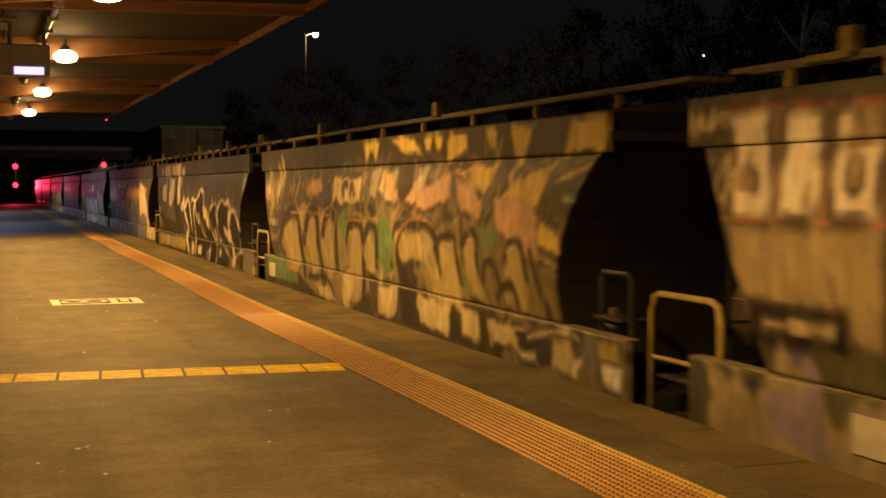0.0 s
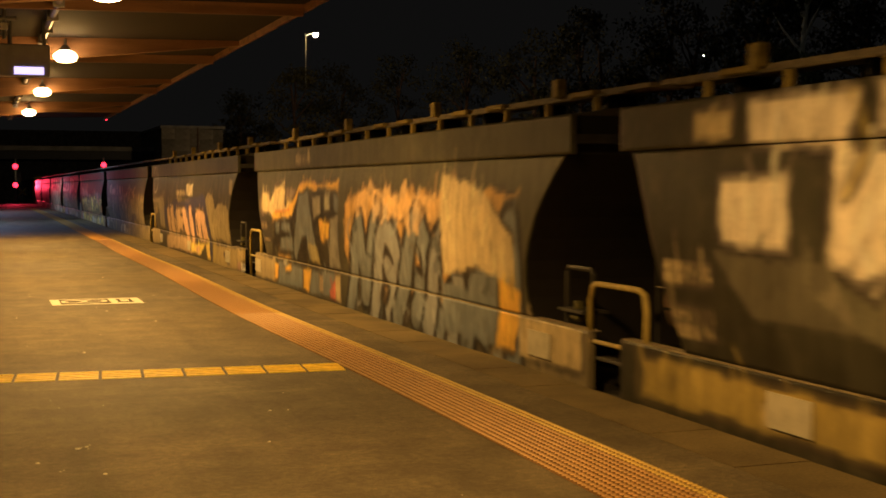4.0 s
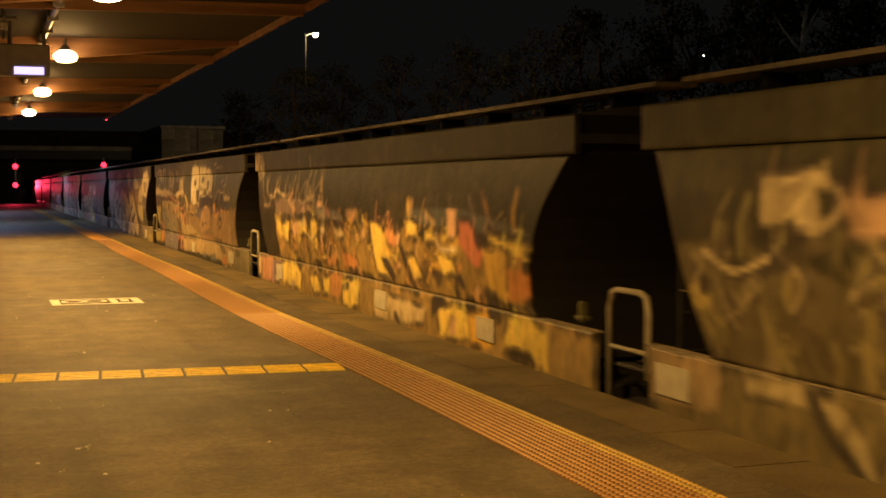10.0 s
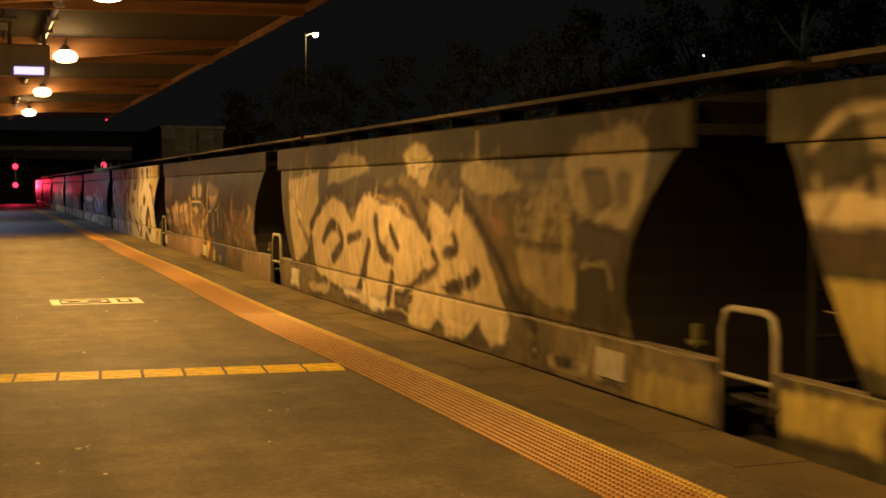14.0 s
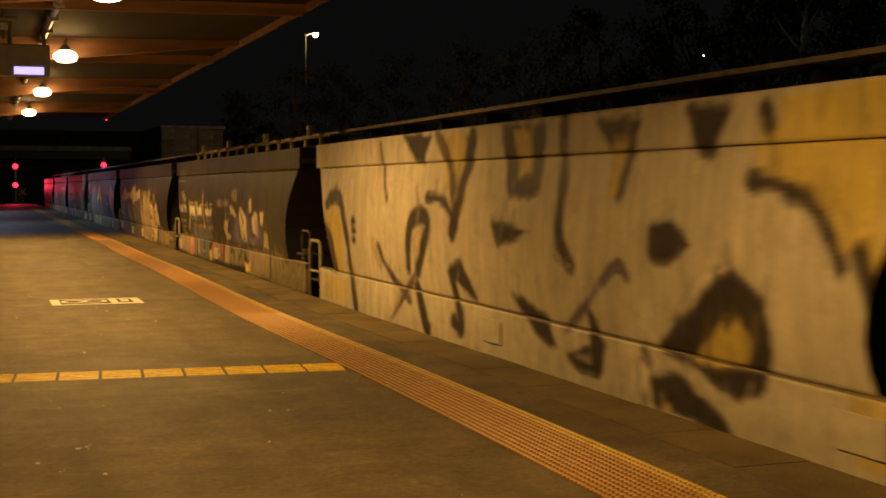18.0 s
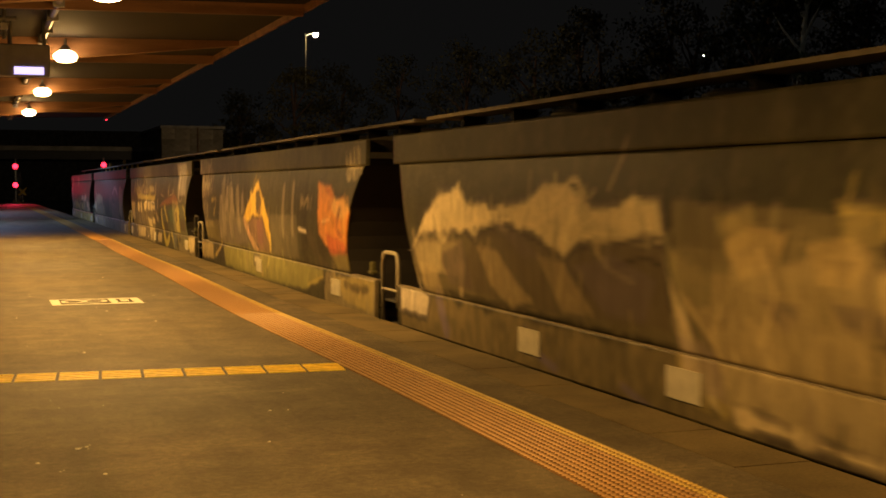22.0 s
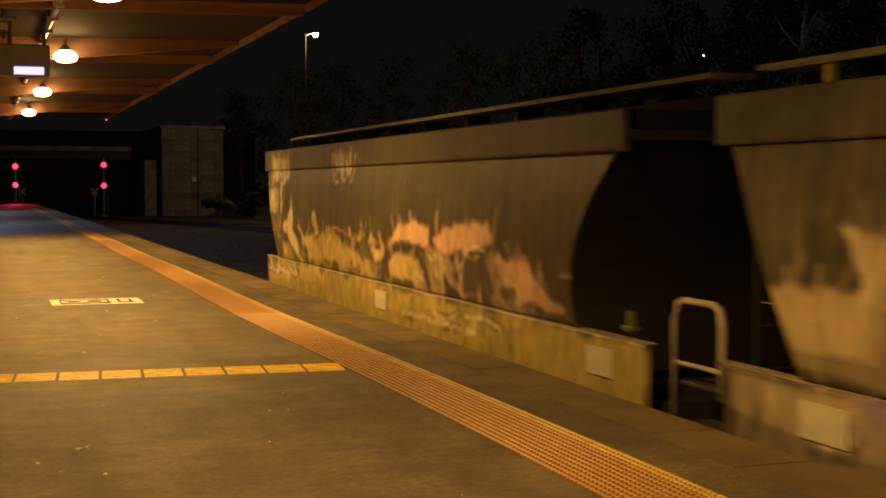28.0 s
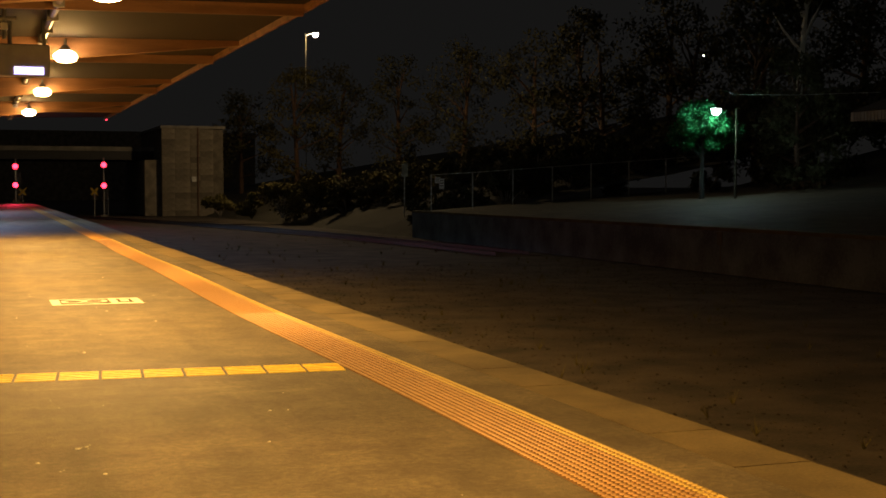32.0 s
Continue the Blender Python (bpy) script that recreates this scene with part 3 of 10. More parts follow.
def signal(at, lamps, label):
    t = thing("rail_signal", at, label, "signal", "red signals")
    base = at[2]
    bm = B()
    tube(bm, [(0, 0.25, 0), (0, 0.25, lamps[0] - base + 0.7)], 0.08)
    part("mast", bm, M_STEEL, t)
    bm = B()
    box(bm, -0.3, 0.3, 0.0, 0.5, 0, 0.25, 0.02)
    part("foot", bm, M_CONCRETE, t)
    for z in lamps:
        bm = B()
        lathe(bm, [(0.36, 0.02), (0.36, 0.06)], 0, 0, 20)
        bmesh.ops.rotate(bm, verts=bm.verts, matrix=Matrix.Rotation(math.pi / 2, 3, "X"))
        for v in bm.verts:
            v.co += Vector((0, 0.15, z - base))
        head = part("head", bm, M_DARKSTEEL, t, "round black signal target")
        bm = B()
        lathe(bm, [(0.08, -0.08), (0.19, -0.05), (0.26, 0.0)], 0, 0, 16)
        bmesh.ops.rotate(bm, verts=bm.verts, matrix=Matrix.Rotation(-math.pi / 2, 3, "X"))
        for v in bm.verts:
            v.co += Vector((0, 0.06, z - base))
        part("lens", bm, M_RED, head, "lit red lens")
    for i in range(6):
        pass
    bm = B()
    for i in range(9):
        box(bm, 0.10, 0.42, 0.23, 0.27, 0.3 + i * 0.3, 0.33 + i * 0.3)
    tube(bm, [(0.42, 0.25, 0.2), (0.42, 0.25, 3.0)], 0.02, 6)
    part("ladder", bm, M_STEEL, t)
    return t


signal((3.15, 132.0, -0.0), (3.56, 1.76), "colour light signal at the platform end showing two red lights")
signal((11.35, 131.0, -1.42), (3.72, 1.70), "colour light signal between the tracks showing two red lights")


def cross_sign(at, h, label):
    t = thing("cross_sign", at, label, "sign", "yellow cross signs")
    bm = B()
    tube(bm, [(0, 0, 0), (0, 0, h)], 0.04)
    part("post", bm, M_STEEL, t)
    bm = B()
    for s in (-1, 1):
        v = [bm.verts.new((0.32 * dx + 0.05 * ox, -0.05 + yy, h + s * 0.32 * dx - s * 0.05 * ox)) for yy in (0, 0.02) for dx, ox in ((-1, -1), (-1, 1), (1, 1), (1, -1))]
        for q in ((0, 1, 2, 3), (7, 6, 5, 4), (0, 4, 5, 1), (1, 5, 6, 2), (2, 6, 7, 3), (3, 7, 4, 0)):
            bm.faces.new([v[i] for i in q])
    part("cross", bm, M_YELLOWSIGN, t, "yellow crossed boards")
    return t


cross_sign((3.72, 130.0, 0.0), 1.12, "yellow cross sign on a short post at the platform end")
cross_sign((10.2, 128.0, -1.42), 2.55, "yellow cross sign on a post beside the track")

t = thing("track_sign", (24.55, 76.2, -0.3), "grey sign board on a slim post by the opposite platform", "sign")
bm = B()
tube(bm, [(0, 0, 0), (0, 0, 3.3)], 0.04)
part("post", bm, M_GALV, t)
bm = B()
box(bm, -0.2, 0.2, -0.06, -0.035, 2.5, 3.3, 0.01)
part("board", bm, M_PLATE, t)

# platform end fence: posts, rails, wire, notices
fence = thing("mesh_fence", (0, 71.0, 0), "wire mesh fence with steel posts at the platform end", "fence")
FX = [24.5 + 2.55 * i for i in range(8)]
for x in FX:
    bm = B()
    tube(bm, [(x, 0, bank_z(x) - 0.05), (x, 0, bank_z(x) + 2.15)], 0.04)
    part("post", bm, M_GALV, fence)
for a, b in zip(FX, FX[1:]):
    bm = B()
    tube(bm, [(a, 0, bank_z(a) + 2.1), (b, 0, bank_z(b) + 2.1)], 0.02, 6)
    part("top_rail", bm, M_GALV, fence)
    bm = B()
    for i in range(9):
        tube(bm, [(a, 0, bank_z(a) + 0.1 + i * 0.24), (b, 0, bank_z(b) + 0.1 + i * 0.24)], 0.004, 3)
    for i in range(14):
        x = a + (b - a) * (i + 0.5) / 14
        tube(bm, [(x, 0.01, bank_z(x) + 0.05), (x, 0.01, bank_z(x) + 2.1)], 0.004, 3)
    tagged(part("mesh", bm, M_WIRE, fence), kind="stuff")
for x, z, w, h in ((24.86, 1.52, 0.34, 0.36), (25.1, 1.3, 0.30, 0.6)):
    nt_ = thing("notice", (x, 70.9, z + 0.45), "pale warning notice fixed to the mesh fence", "notice", "fence notices")
    bm = B()
    box(bm, -w / 2, w / 2, -0.02, 0.0, -h / 2, h / 2)
    part("board", bm, M_NOTICE, nt_)
    for i in range(3):
        bm = B()
        box(bm, -w * 0.35, w * 0.35, -0.024, -0.02, h * (0.28 - 0.25 * i), h * (0.36 - 0.25 * i))
        part("bar", bm, M_GREYPAINT, nt_)

lp = post_lamp((36.5, 57.9, bank_z(36.5)), 5.55, -1.18, "tall lamp post with a bluish green lamp over the opposite platform", M_COOL, M_GREYPAINT)
lp.children[1].location.z = -0.95
lp.children[2].location.z = -0.95
lp.children[3].location.z = -0.95

# street lamp on the rise past the embankment
post_lamp((25.9, 107.4, -0.6), 15.1, 0.85, "tall street lamp on the rise", M_STREET, M_WIRE, 0.035)
t = thing("floodlight", (36.6, 61.3, 0.6), "tiny white floodlight on a thin dark pole", "lamp")
bm = B()
tube(bm, [(0, 0, 0), (0, 0, 8.0)], 0.012, 6)
part("pole", bm, M_DARKSTEEL, t)
bm = B()
lathe(bm, [(0.015, 7.965), (0.042, 8.0), (0.015, 8.035)])
part("lens", bm, M_STREET, t)

# ---- station building on the far platform ----
sb = thing("station_building", (32.4, 18.0, bank_z(33.0) - 0.3), "dark old station building with a hipped slate roof and pale valance", "building")
bm = B()
box(bm, 1.0, 9.0, 0.8, 22.4, 0, 4.0)
part("wall", bm, M_BRICKWALL, sb)
bm = B()
v = [bm.verts.new(c) for c in ((-0.8, -0.8, 4.05), (10.2, -0.8, 4.05), (10.2, 24.0, 4.05), (-0.8, 24.0, 4.05), (4.7, 5.0, 7.0), (4.7, 18.5, 7.0), (-0.8, -0.8, 3.95), (10.2, -0.8, 3.95), (10.2, 24.0, 3.95), (-0.8, 24.0, 3.95))]
for q in ((0, 1, 4), (1, 2, 5, 4), (2, 3, 5), (3, 0, 4, 5), (6, 9, 8, 7), (0, 6, 7, 1), (1, 7, 8, 2), (2, 8, 9, 3), (3, 9, 6, 0)):
    bm.faces.new([v[i] for i in q])
part("roof", bm, M_ROOF, sb)
bm = B()
for i in range(124):
    box(bm, -0.86, -0.82, -0.8 + i * 0.2, -0.8 + i * 0.2 + 0.15, 3.66, 4.0)
tagged(part("valance", bm, M_VALANCE, sb, "pale scalloped timber valance"), kind="stuff")
bm = B()
for i in range(55):
    box(bm, -0.8 + i * 0.2, -0.65 + i * 0.2, 24.02, 24.06, 3.66, 4.0)
tagged(part("valance", bm, M_VALANCE, sb, "pale scalloped timber valance"), kind="stuff")
for y in (4.0, 9.0, 14.0, 19.0):
    bm = B()
    box(bm, 0.93, 0.99, y - 0.5, y + 0.5, 1.0, 2.9)
    win = part("window", bm, M_VALANCE, sb)
    bm = B()
    box(bm, 0.90, 0.925, y - 0.42, y + 0.42, 1.1, 2.8)
    part("pane", bm, M_DARKSTEEL, win)
t = thing("overhead_wire", (0, 0, 0), "thin dark cable strung from the lamp post to the building", "cable")
bm = B()
tube(bm, [(36.5, 57.9, 6.3), (35.0, 50.5, 5.75), (33.4, 42.6, 5.3)], 0.012, 4)
part("cable", bm, M_STEEL, t)


# ---- trees and bushes ----
def crown_mesh(name, rng, clumps, leaves, size, material, spread):
    """Many small leaf blades scattered in clumps of uneven size."""
    verts, faces = [], []
    for cx, cyy, cz, cr in clumps:
        for _ in range(leaves):
            d = rng.normal(size=3)
            d /= np.linalg.norm(d) + 1e-9
            p = np.array((cx, cyy, cz)) + d * cr * rng.random() ** 0.45 * np.array((1, 1, spread))
            u = rng.normal(size=3)
            u /= np.linalg.norm(u)
            w = np.cross(u, d)
            w /= np.linalg.norm(w) + 1e-9
            s = size * (0.6 + 0.8 * rng.random())
            n0 = len(verts)
            verts += [tuple(p - u * s), tuple(p + w * s * 0.42), tuple(p + u * s), tuple(p - w * s * 0.42)]
            faces.append((n0, n0 + 1, n0 + 2, n0 + 3))
    me = bpy.data.meshes.new(name)
    me.from_pydata(verts, [], faces)
    me.materials.append(material)
    return me


def tree(at, height, radius, seed, label, material, leaves=70, n_clumps=26, size=0.34, bark=M_RUST, low=0.35):
    rng = np.random.default_rng(seed)
    t = thing("tree", at, label, "tree")
    bm = B()
    lean = rng.normal(size=2) * 0.04 * height
    r0 = 0.02 * height + 0.06
    tube(bm, [(lean[0] * f * f, lean[1] * f * f, height * 0.86 * f) for f in (0, 0.2, 0.4, 0.6, 0.8, 1.0)], r0, 9, r0 * 0.25)
    clumps = []
    for i in range(n_clumps):
        a, f = rng.random() * 6.283, low + (1 - low) * rng.random()
        rr = radius * (0.35 + 0.65 * rng.random()) * math.sin(math.pi * min(0.97, 0.18 + 0.75 * (f - low) / (1 - low)))
        c = (math.cos(a) * rr, math.sin(a) * rr, height * f)
        clumps.append((*c, radius * (0.18 + 0.26 * rng.random())))
        if i % 3 == 0:
            b0 = height * f * 0.72
            tube(bm, [(lean[0] * 0.4, lean[1] * 0.4, b0), (c[0] * 0.5, c[1] * 0.5, (b0 + c[2]) / 2), c], r0 * 0.35, 6, 0.02)
    part("trunk", bm, bark, t)
    ob = new("crown", crown_mesh("crown", rng, clumps, leaves, size, material, 0.75))
    ob.parent = t
    return t


def bush(at, radius, height, seed, label, material, leaves=160):
    rng = np.random.default_rng(seed)
    t = thing("bush", at, label, "bush", "bushes on the embankment")
    clumps = []
    for i in range(12):
        a, r = rng.random() * 6.283, radius * rng.random() ** 0.6
        clumps.append((math.cos(a) * r, math.sin(a) * r, height * (0.2 + 0.6 * rng.random()), radius * (0.25 + 0.2 * rng.random())))
    bm = B()
    for c in clumps[:7]:
        tube(bm, [(0, 0, 0), (c[0] * 0.5, c[1] * 0.5, c[2] * 0.6), c[:3]], 0.05, 5, 0.015)
    part("stem", bm, M_BARK, t)
    ob = new("crown", crown_mesh("crown", rng, clumps, leaves, 0.16, material, 0.8))
    ob.parent = t
    return t


for i, (x, y, z, r, h) in enumerate(((20.6, 104, -1.0, 1.6, 2.4), (22.6, 102, -0.9, 2.1, 3.2), (24.6, 101, -0.8, 2.3, 3.6), (27.0, 100, -0.7, 2.0, 3.0), (29.4, 98, -0.5, 2.2, 3.4), (19.4, 112, -1.0, 1.4, 2.0), (31.5, 94, -0.2, 1.8, 2.4))):
    bush((x, y, z), r, h, 40 + i, "dry yellow-green bush on the railway bank", M_LEAF)
for i, (x, y, z, r, h) in enumerate(((41.0, 68, 1.3, 1.2, 1.5), (44.0, 66, 1.6, 1.0, 1.2), (38, 75, 0.9, 1.4, 1.6))):
    bush((x, y, z), r, h, 60 + i, "dark low shrub behind the fence", M_LEAFDARK, 100)
for i in range(22):
    x, y = 26.5 + 1.55 * i, 75.8 + 1.4 * (i % 3)
    z = -1.9 + 1.3 * (1 - math.exp(-(x - 24) / 5.0)) + 0.16 * (x - 24)
    bush((x, y, z), 1.5 + 0.25 * (i % 3), 2.2 + 0.4 * ((i * 5) % 4), 800 + i, "dark unlit shrub thicket behind the fence", M_LEAFDARK, 110)
for i in range(26):
    x, y = 27.5 + 1.0 * i - 3.0 * (i % 3), 97.0 - 0.75 * i + 3.5 * ((i * 5) % 4)
    foot = 24.0 - 0.05 * max(0, y - 80)
    z = -1.75 + 1.3 * (1 - math.exp(-(x - foot) / 5.0)) + 0.16 * (x - foot)
    bush((x, y, z), 1.7 + 0.3 * (i % 4), 2.0 + 0.45 * ((i * 7) % 4), 700 + i, "dark scrubby bush on the grassy bank", M_LEAFDARK, 110)
FAR_TREES = [
    (33.0, 141, 1.5, 13.5, 4.6, 0), (28.5, 150, 1.0, 11.5, 4.2, 1), (42.5, 134, 2.5, 13.0, 4.8, 1), (47.0, 126, 3.0, 13.5, 5.0, 1), (51.0, 117, 3.5, 13.0, 5.0, 1), (48.0, 100, 3.0, 13.5, 4.8, 1), (54.0, 96, 4.0, 14.0, 5.0, 1), (59.0, 90, 5.0, 14.0, 5.0, 1), (64.0, 84, 6.0, 14.5, 5.0, 1), (52.0, 80, 3.2, 12.0, 4.6, 1), (58.0, 72, 4.0, 14.0, 5.2, 1),
]
NEAR_TREES = [
    (62.0, 64, 5.0, 15.0, 5.2, 1), (66.0, 56, 6.0, 15.0, 5.5, 1), (38.0, 142, 2.0, 13.0, 5.0, 1), (46.0, 92, 2.8, 11.0, 4.4, 1), (50.0, 86, 3.2, 12.0, 4.6, 1), (56.0, 80, 4.0, 13.0, 5.0, 1), (48.0, 74, 2.6, 5.0, 4.2, 1), (47.0, 66, 1.8, 5.2, 4.0, 1), (52.0, 60, 2.6, 12.0, 4.8, 1), (46.0, 50, 1.7, 9.0, 4.0, 1), (43.0, 62, 1.4, 7.5, 3.2, 1), (50.0, 44, 2.4, 12.0, 4.6, 1),
]
for i, (x, y, z, h, r, d) in enumerate(FAR_TREES + NEAR_TREES):
    tree((x, y, z - 0.3), h, r, 100 + i, "dark eucalypt with a loose uneven crown against the night sky", M_LEAFDARK if d else M_LEAF, 75, 40, 0.2, low=0.12)
tree((36.0, 60.4, bank_z(36.0) - 0.1), 5.0, 1.7, 300, "leafy green tree lit by the lamp beside it", M_GREENLEAF, 330, 44, 0.10, bark=M_WIRE, low=0.55)
tree((52.0, 75.0, bank_z(52.0) - 0.1), 14.5, 3.4, 301, "tall pale-trunked gum tree", M_LEAFDARK, 60, 22, 0.3, bark=M_GUM, low=0.72)


# ---- grain wagons ----
PITCH, BODY_L, SIDE = 14.764, 13.57, 1.45
N_WAGONS = 17
CA, CZ, CSTEP, CZ0 = 708, 132, 0.02, -0.38


def side_out(z):
    """Bulge of the side sheet, smooth from sill to lip."""
    s = (np.asarray(z, float) - 1.10) / 0.72
    return 0.052 - 0.055 * s * s


def inset_rear(z):
    return np.interp(z, (0.0, 0.38, 0.8, 1.1, 1.45, 1.7, 1.86, 2.2), (1.05, 0.98, 0.77, 0.60, 0.42, 0.27, 0.15, 0.05))


def inset_front(z):
    return np.interp(z, (0.0, 0.38, 0.52, 0.68, 0.9, 1.1, 1.3, 1.5, 1.7, 1.86, 2.2), (0.76, 0.85, 0.91, 0.93, 0.89, 0.81, 0.69, 0.52, 0.32, 0.15, 0.06))


CREAM, WHITE, GREY, DARK = (0.60, 0.54, 0.46), (0.72, 0.71, 0.72), (0.26, 0.25, 0.23), (0.028, 0.027, 0.03)
NAVY, TEAL, BLUE, MAUVE = (0.04, 0.048, 0.26), (0.13, 0.22, 0.34), (0.14, 0.21, 0.55), (0.16, 0.125, 0.36)
ORANGE, YELLOW, GREEN, PINK = (0.60, 0.29, 0.07), (0.60, 0.46, 0.07), (0.13, 0.24, 0.12), (0.50, 0.38, 0.31)
RED, SILVER, TAN, LILAC, OLIVE = (0.42, 0.09, 0.06), (0.66, 0.62, 0.53), (0.32, 0.26, 0.17), (0.34, 0.32, 0.66), (0.26, 0.23, 0.11)
SHARD, BLACK, PLUM, ROYAL = (0.62, 0.47, 0.11), (0.018, 0.017, 0.018), (0.05, 0.042, 0.06), (0.05, 0.055, 0.19)
GOLD = (0.42, 0.33, 0.09)
FLESH, ROSE, PUTTY, BUFF = (0.52, 0.33, 0.22), (0.40, 0.28, 0.17), (0.33, 0.27, 0.17), (0.50, 0.41, 0.25)
SLATE, AMBER, MUSTARD, SOOT = (0.15, 0.18, 0.22), (0.60, 0.36, 0.06), (0.36, 0.29, 0.09), (0.05, 0.042, 0.05)
MOSS, SAND, BARK, HAZE = (0.24, 0.20, 0.08), (0.44, 0.37, 0.22), (0.09, 0.07, 0.05), (0.14, 0.15, 0.26)
AA, ZZ = np.meshgrid((np.arange(CA) + 0.5) * CSTEP, CZ0 + (np.arange(CZ) + 0.5) * CSTEP)


def value_noise(rng, cell, shape=(CZ, CA)):
    """Smooth random field between 0 and 1."""
    h, w = int(shape[0] / cell) + 3, int(shape[1] / cell) + 3
    g = rng.random((h, w))
    y, x = np.arange(shape[0]) / cell, np.arange(shape[1]) / cell
    yi, xi = y.astype(int), x.astype(int)
    fy, fx = (y - yi)[:, None], (x - xi)[None, :]
    fy, fx = fy * fy * (3 - 2 * fy), fx * fx * (3 - 2 * fx)
    a, b = g[yi][:, xi], g[yi][:, xi + 1]
    c, d = g[yi + 1][:, xi], g[yi + 1][:, xi + 1]
    return (a * (1 - fx) + b * fx) * (1 - fy) + (c * (1 - fx) + d * fx) * fy


class Spray:
    """The painted side of one wagon, sprayed stroke by stroke: a runs from the rear, z from the platform's level."""

    def __init__(self, seed, base):
        self.rng = np.random.default_rng(seed)
        n = value_noise(self.rng, 30) * 0.6 + value_noise(self.rng, 7) * 0.4
        rain = value_noise(self.rng, 5, (1, CA))[0]
        tone = (0.5 if min(base) < 0.3 else 0.72) + (0.5 if min(base) < 0.3 else 0.22) * n + (0.06 if min(base) > 0.3 else 0.25) * (rain[None, :] - 0.5) * (ZZ < 1.9)
        self.c = np.array(base)[None, None, :] * tone[..., None]

    def lay(self, box_, mask, colour):
        j0, j1, i0, i1 = box_
        self.c[j0:j1, i0:i1] += (np.array(colour) - self.c[j0:j1, i0:i1]) * np.clip(mask, 0, 1)[..., None]

    def crop(self, a0, a1, z0, z1):
        i0, i1 = max(0, int(a0 / CSTEP)), min(CA, int(a1 / CSTEP) + 1)
        j0, j1 = max(0, int((z0 - CZ0) / CSTEP)), min(CZ, int((z1 - CZ0) / CSTEP) + 1)
        return (j0, max(j0, j1), i0, max(i0, i1))

    def wash(self, a0, a1, z0, z1, colour, amount=0.8, ragged=0.3):
        """A faded patch with an uneven outline."""
        b = self.crop(a0 - 0.3, a1 + 0.3, z0 - 0.3, z1 + 0.3)
        A, Z = AA[b[0]:b[1], b[2]:b[3]], ZZ[b[0]:b[1], b[2]:b[3]]
        n = (value_noise(self.rng, 14)[b[0]:b[1], b[2]:b[3]] - 0.5) * 2
        n2 = (value_noise(self.rng, 5)[b[0]:b[1], b[2]:b[3]] - 0.5) * 2
        d = np.minimum(np.minimum(A - a0, a1 - A), np.minimum(Z - z0, z1 - Z)) + ragged * (0.7 * n + 0.3 * n2)
        self.lay(b, amount * np.clip(d / 0.06 + 0.5, 0, 1) * (0.75 + 0.25 * n2), colour)

    def line(self, pts, width, colour, amount=1.0, soft=0.02):
        """A sprayed stroke through the points."""
        p = np.array(pts, float)
        b = self.crop(p[:, 0].min() - width, p[:, 0].max() + width, p[:, 1].min() - width, p[:, 1].max() + width)
        A, Z = AA[b[0]:b[1], b[2]:b[3]], ZZ[b[0]:b[1], b[2]:b[3]]
        if A.size == 0:
            return
        best = np.full(A.shape, 9.0)
        for q, r in zip(p, p[1:]):
            e = r - q
            t = np.clip(((A - q[0]) * e[0] + (Z - q[1]) * e[1]) / (e @ e + 1e-9), 0, 1)
            best = np.minimum(best, np.hypot(A - q[0] - t * e[0], Z - q[1] - t * e[1]))
        self.lay(b, amount * np.clip((width / 2 - best) / soft + 0.5, 0, 1), colour)

    def glyph(self, a, z, w, h, slant):
        """Strokes of one swollen abstract form."""
        r = self.rng
        kind = r.integers(0, 6)
        if kind == 0:
            s = [[(0.0, 0.0), (0.1, 0.7), (0.45, 1.0), (0.7, 0.6), (0.55, 0.1)], [(0.5, 0.45), (1.0, 0.2)]]
        elif kind == 1:
            s = [[(0.0, 0.8), (0.35, 1.0), (0.3, 0.4), (0.7, 0.55), (1.0, -0.05)]]
        elif kind == 2:
            s = [[(0.2, 1.0), (0.05, 0.4), (0.4, 0.02), (0.75, 0.3)], [(0.45, 0.8), (0.8, 0.95), (1.05, 0.55)]]
        elif kind == 3:
            s = [[(0.05, 0.05), (0.3, 0.95), (0.45, 0.3)], [(0.5, 0.25), (0.78, 1.05), (0.95, 0.0)]]
        elif kind == 4:
            s = [[(0.1, 0.95), (0.2, 0.1)], [(0.2, 0.5), (0.6, 0.9), (0.95, 0.75)], [(0.35, 0.25), (0.7, 0.4), (1.05, 0.0)]]
        else:
            s = [[(-0.1, 0.55), (0.35, 0.75), (0.55, 0.2), (0.2, -0.02)], [(0.6, 1.0), (0.75, 0.5), (1.05, 0.35)]]
        out = []
        for line in s:
            knots = [(a + w * (x + slant * (y - 0.5) + r.normal() * 0.06), z + h * (y + r.normal() * 0.05)) for x, y in line]
            out.append(self.curve(knots))
        return out

    @staticmethod
    def curve(knots, n=3):
        """A smooth line through the knots."""
        p = [np.array(k) for k in ([knots[0]] + list(knots) + [knots[-1]])]
        out = []
        for i in range(1, len(p) - 2):
            for j in range(n):
                u = j / n
                out.append(tuple(0.5 * (2 * p[i] + (p[i + 1] - p[i - 1]) * u + (2 * p[i - 1] - 5 * p[i] + 4 * p[i + 1] - p[i + 2]) * u * u + (3 * p[i] - p[i - 1] - 3 * p[i + 1] + p[i + 2]) * u ** 3)))
        return out + [tuple(p[-1])]

    def forms(self, a0, a1, z0, z1, n, fill, edge, ew=0.07, fat=0.34, slant=0.12, shade=None, second=None, jitter=0.12):
        """A row of fat sprayed forms with outlines, as graffiti writers fill a wagon."""
        w = (a1 - a0) / n
        rows = []
        for i in range(n):
            h = (z1 - z0) * (1 - jitter * self.rng.random())
            rows.append(self.glyph(a0 + i * w - 0.05 * w, z0 + (z1 - z0 - h) * self.rng.random(), w * 1.3, h, slant))
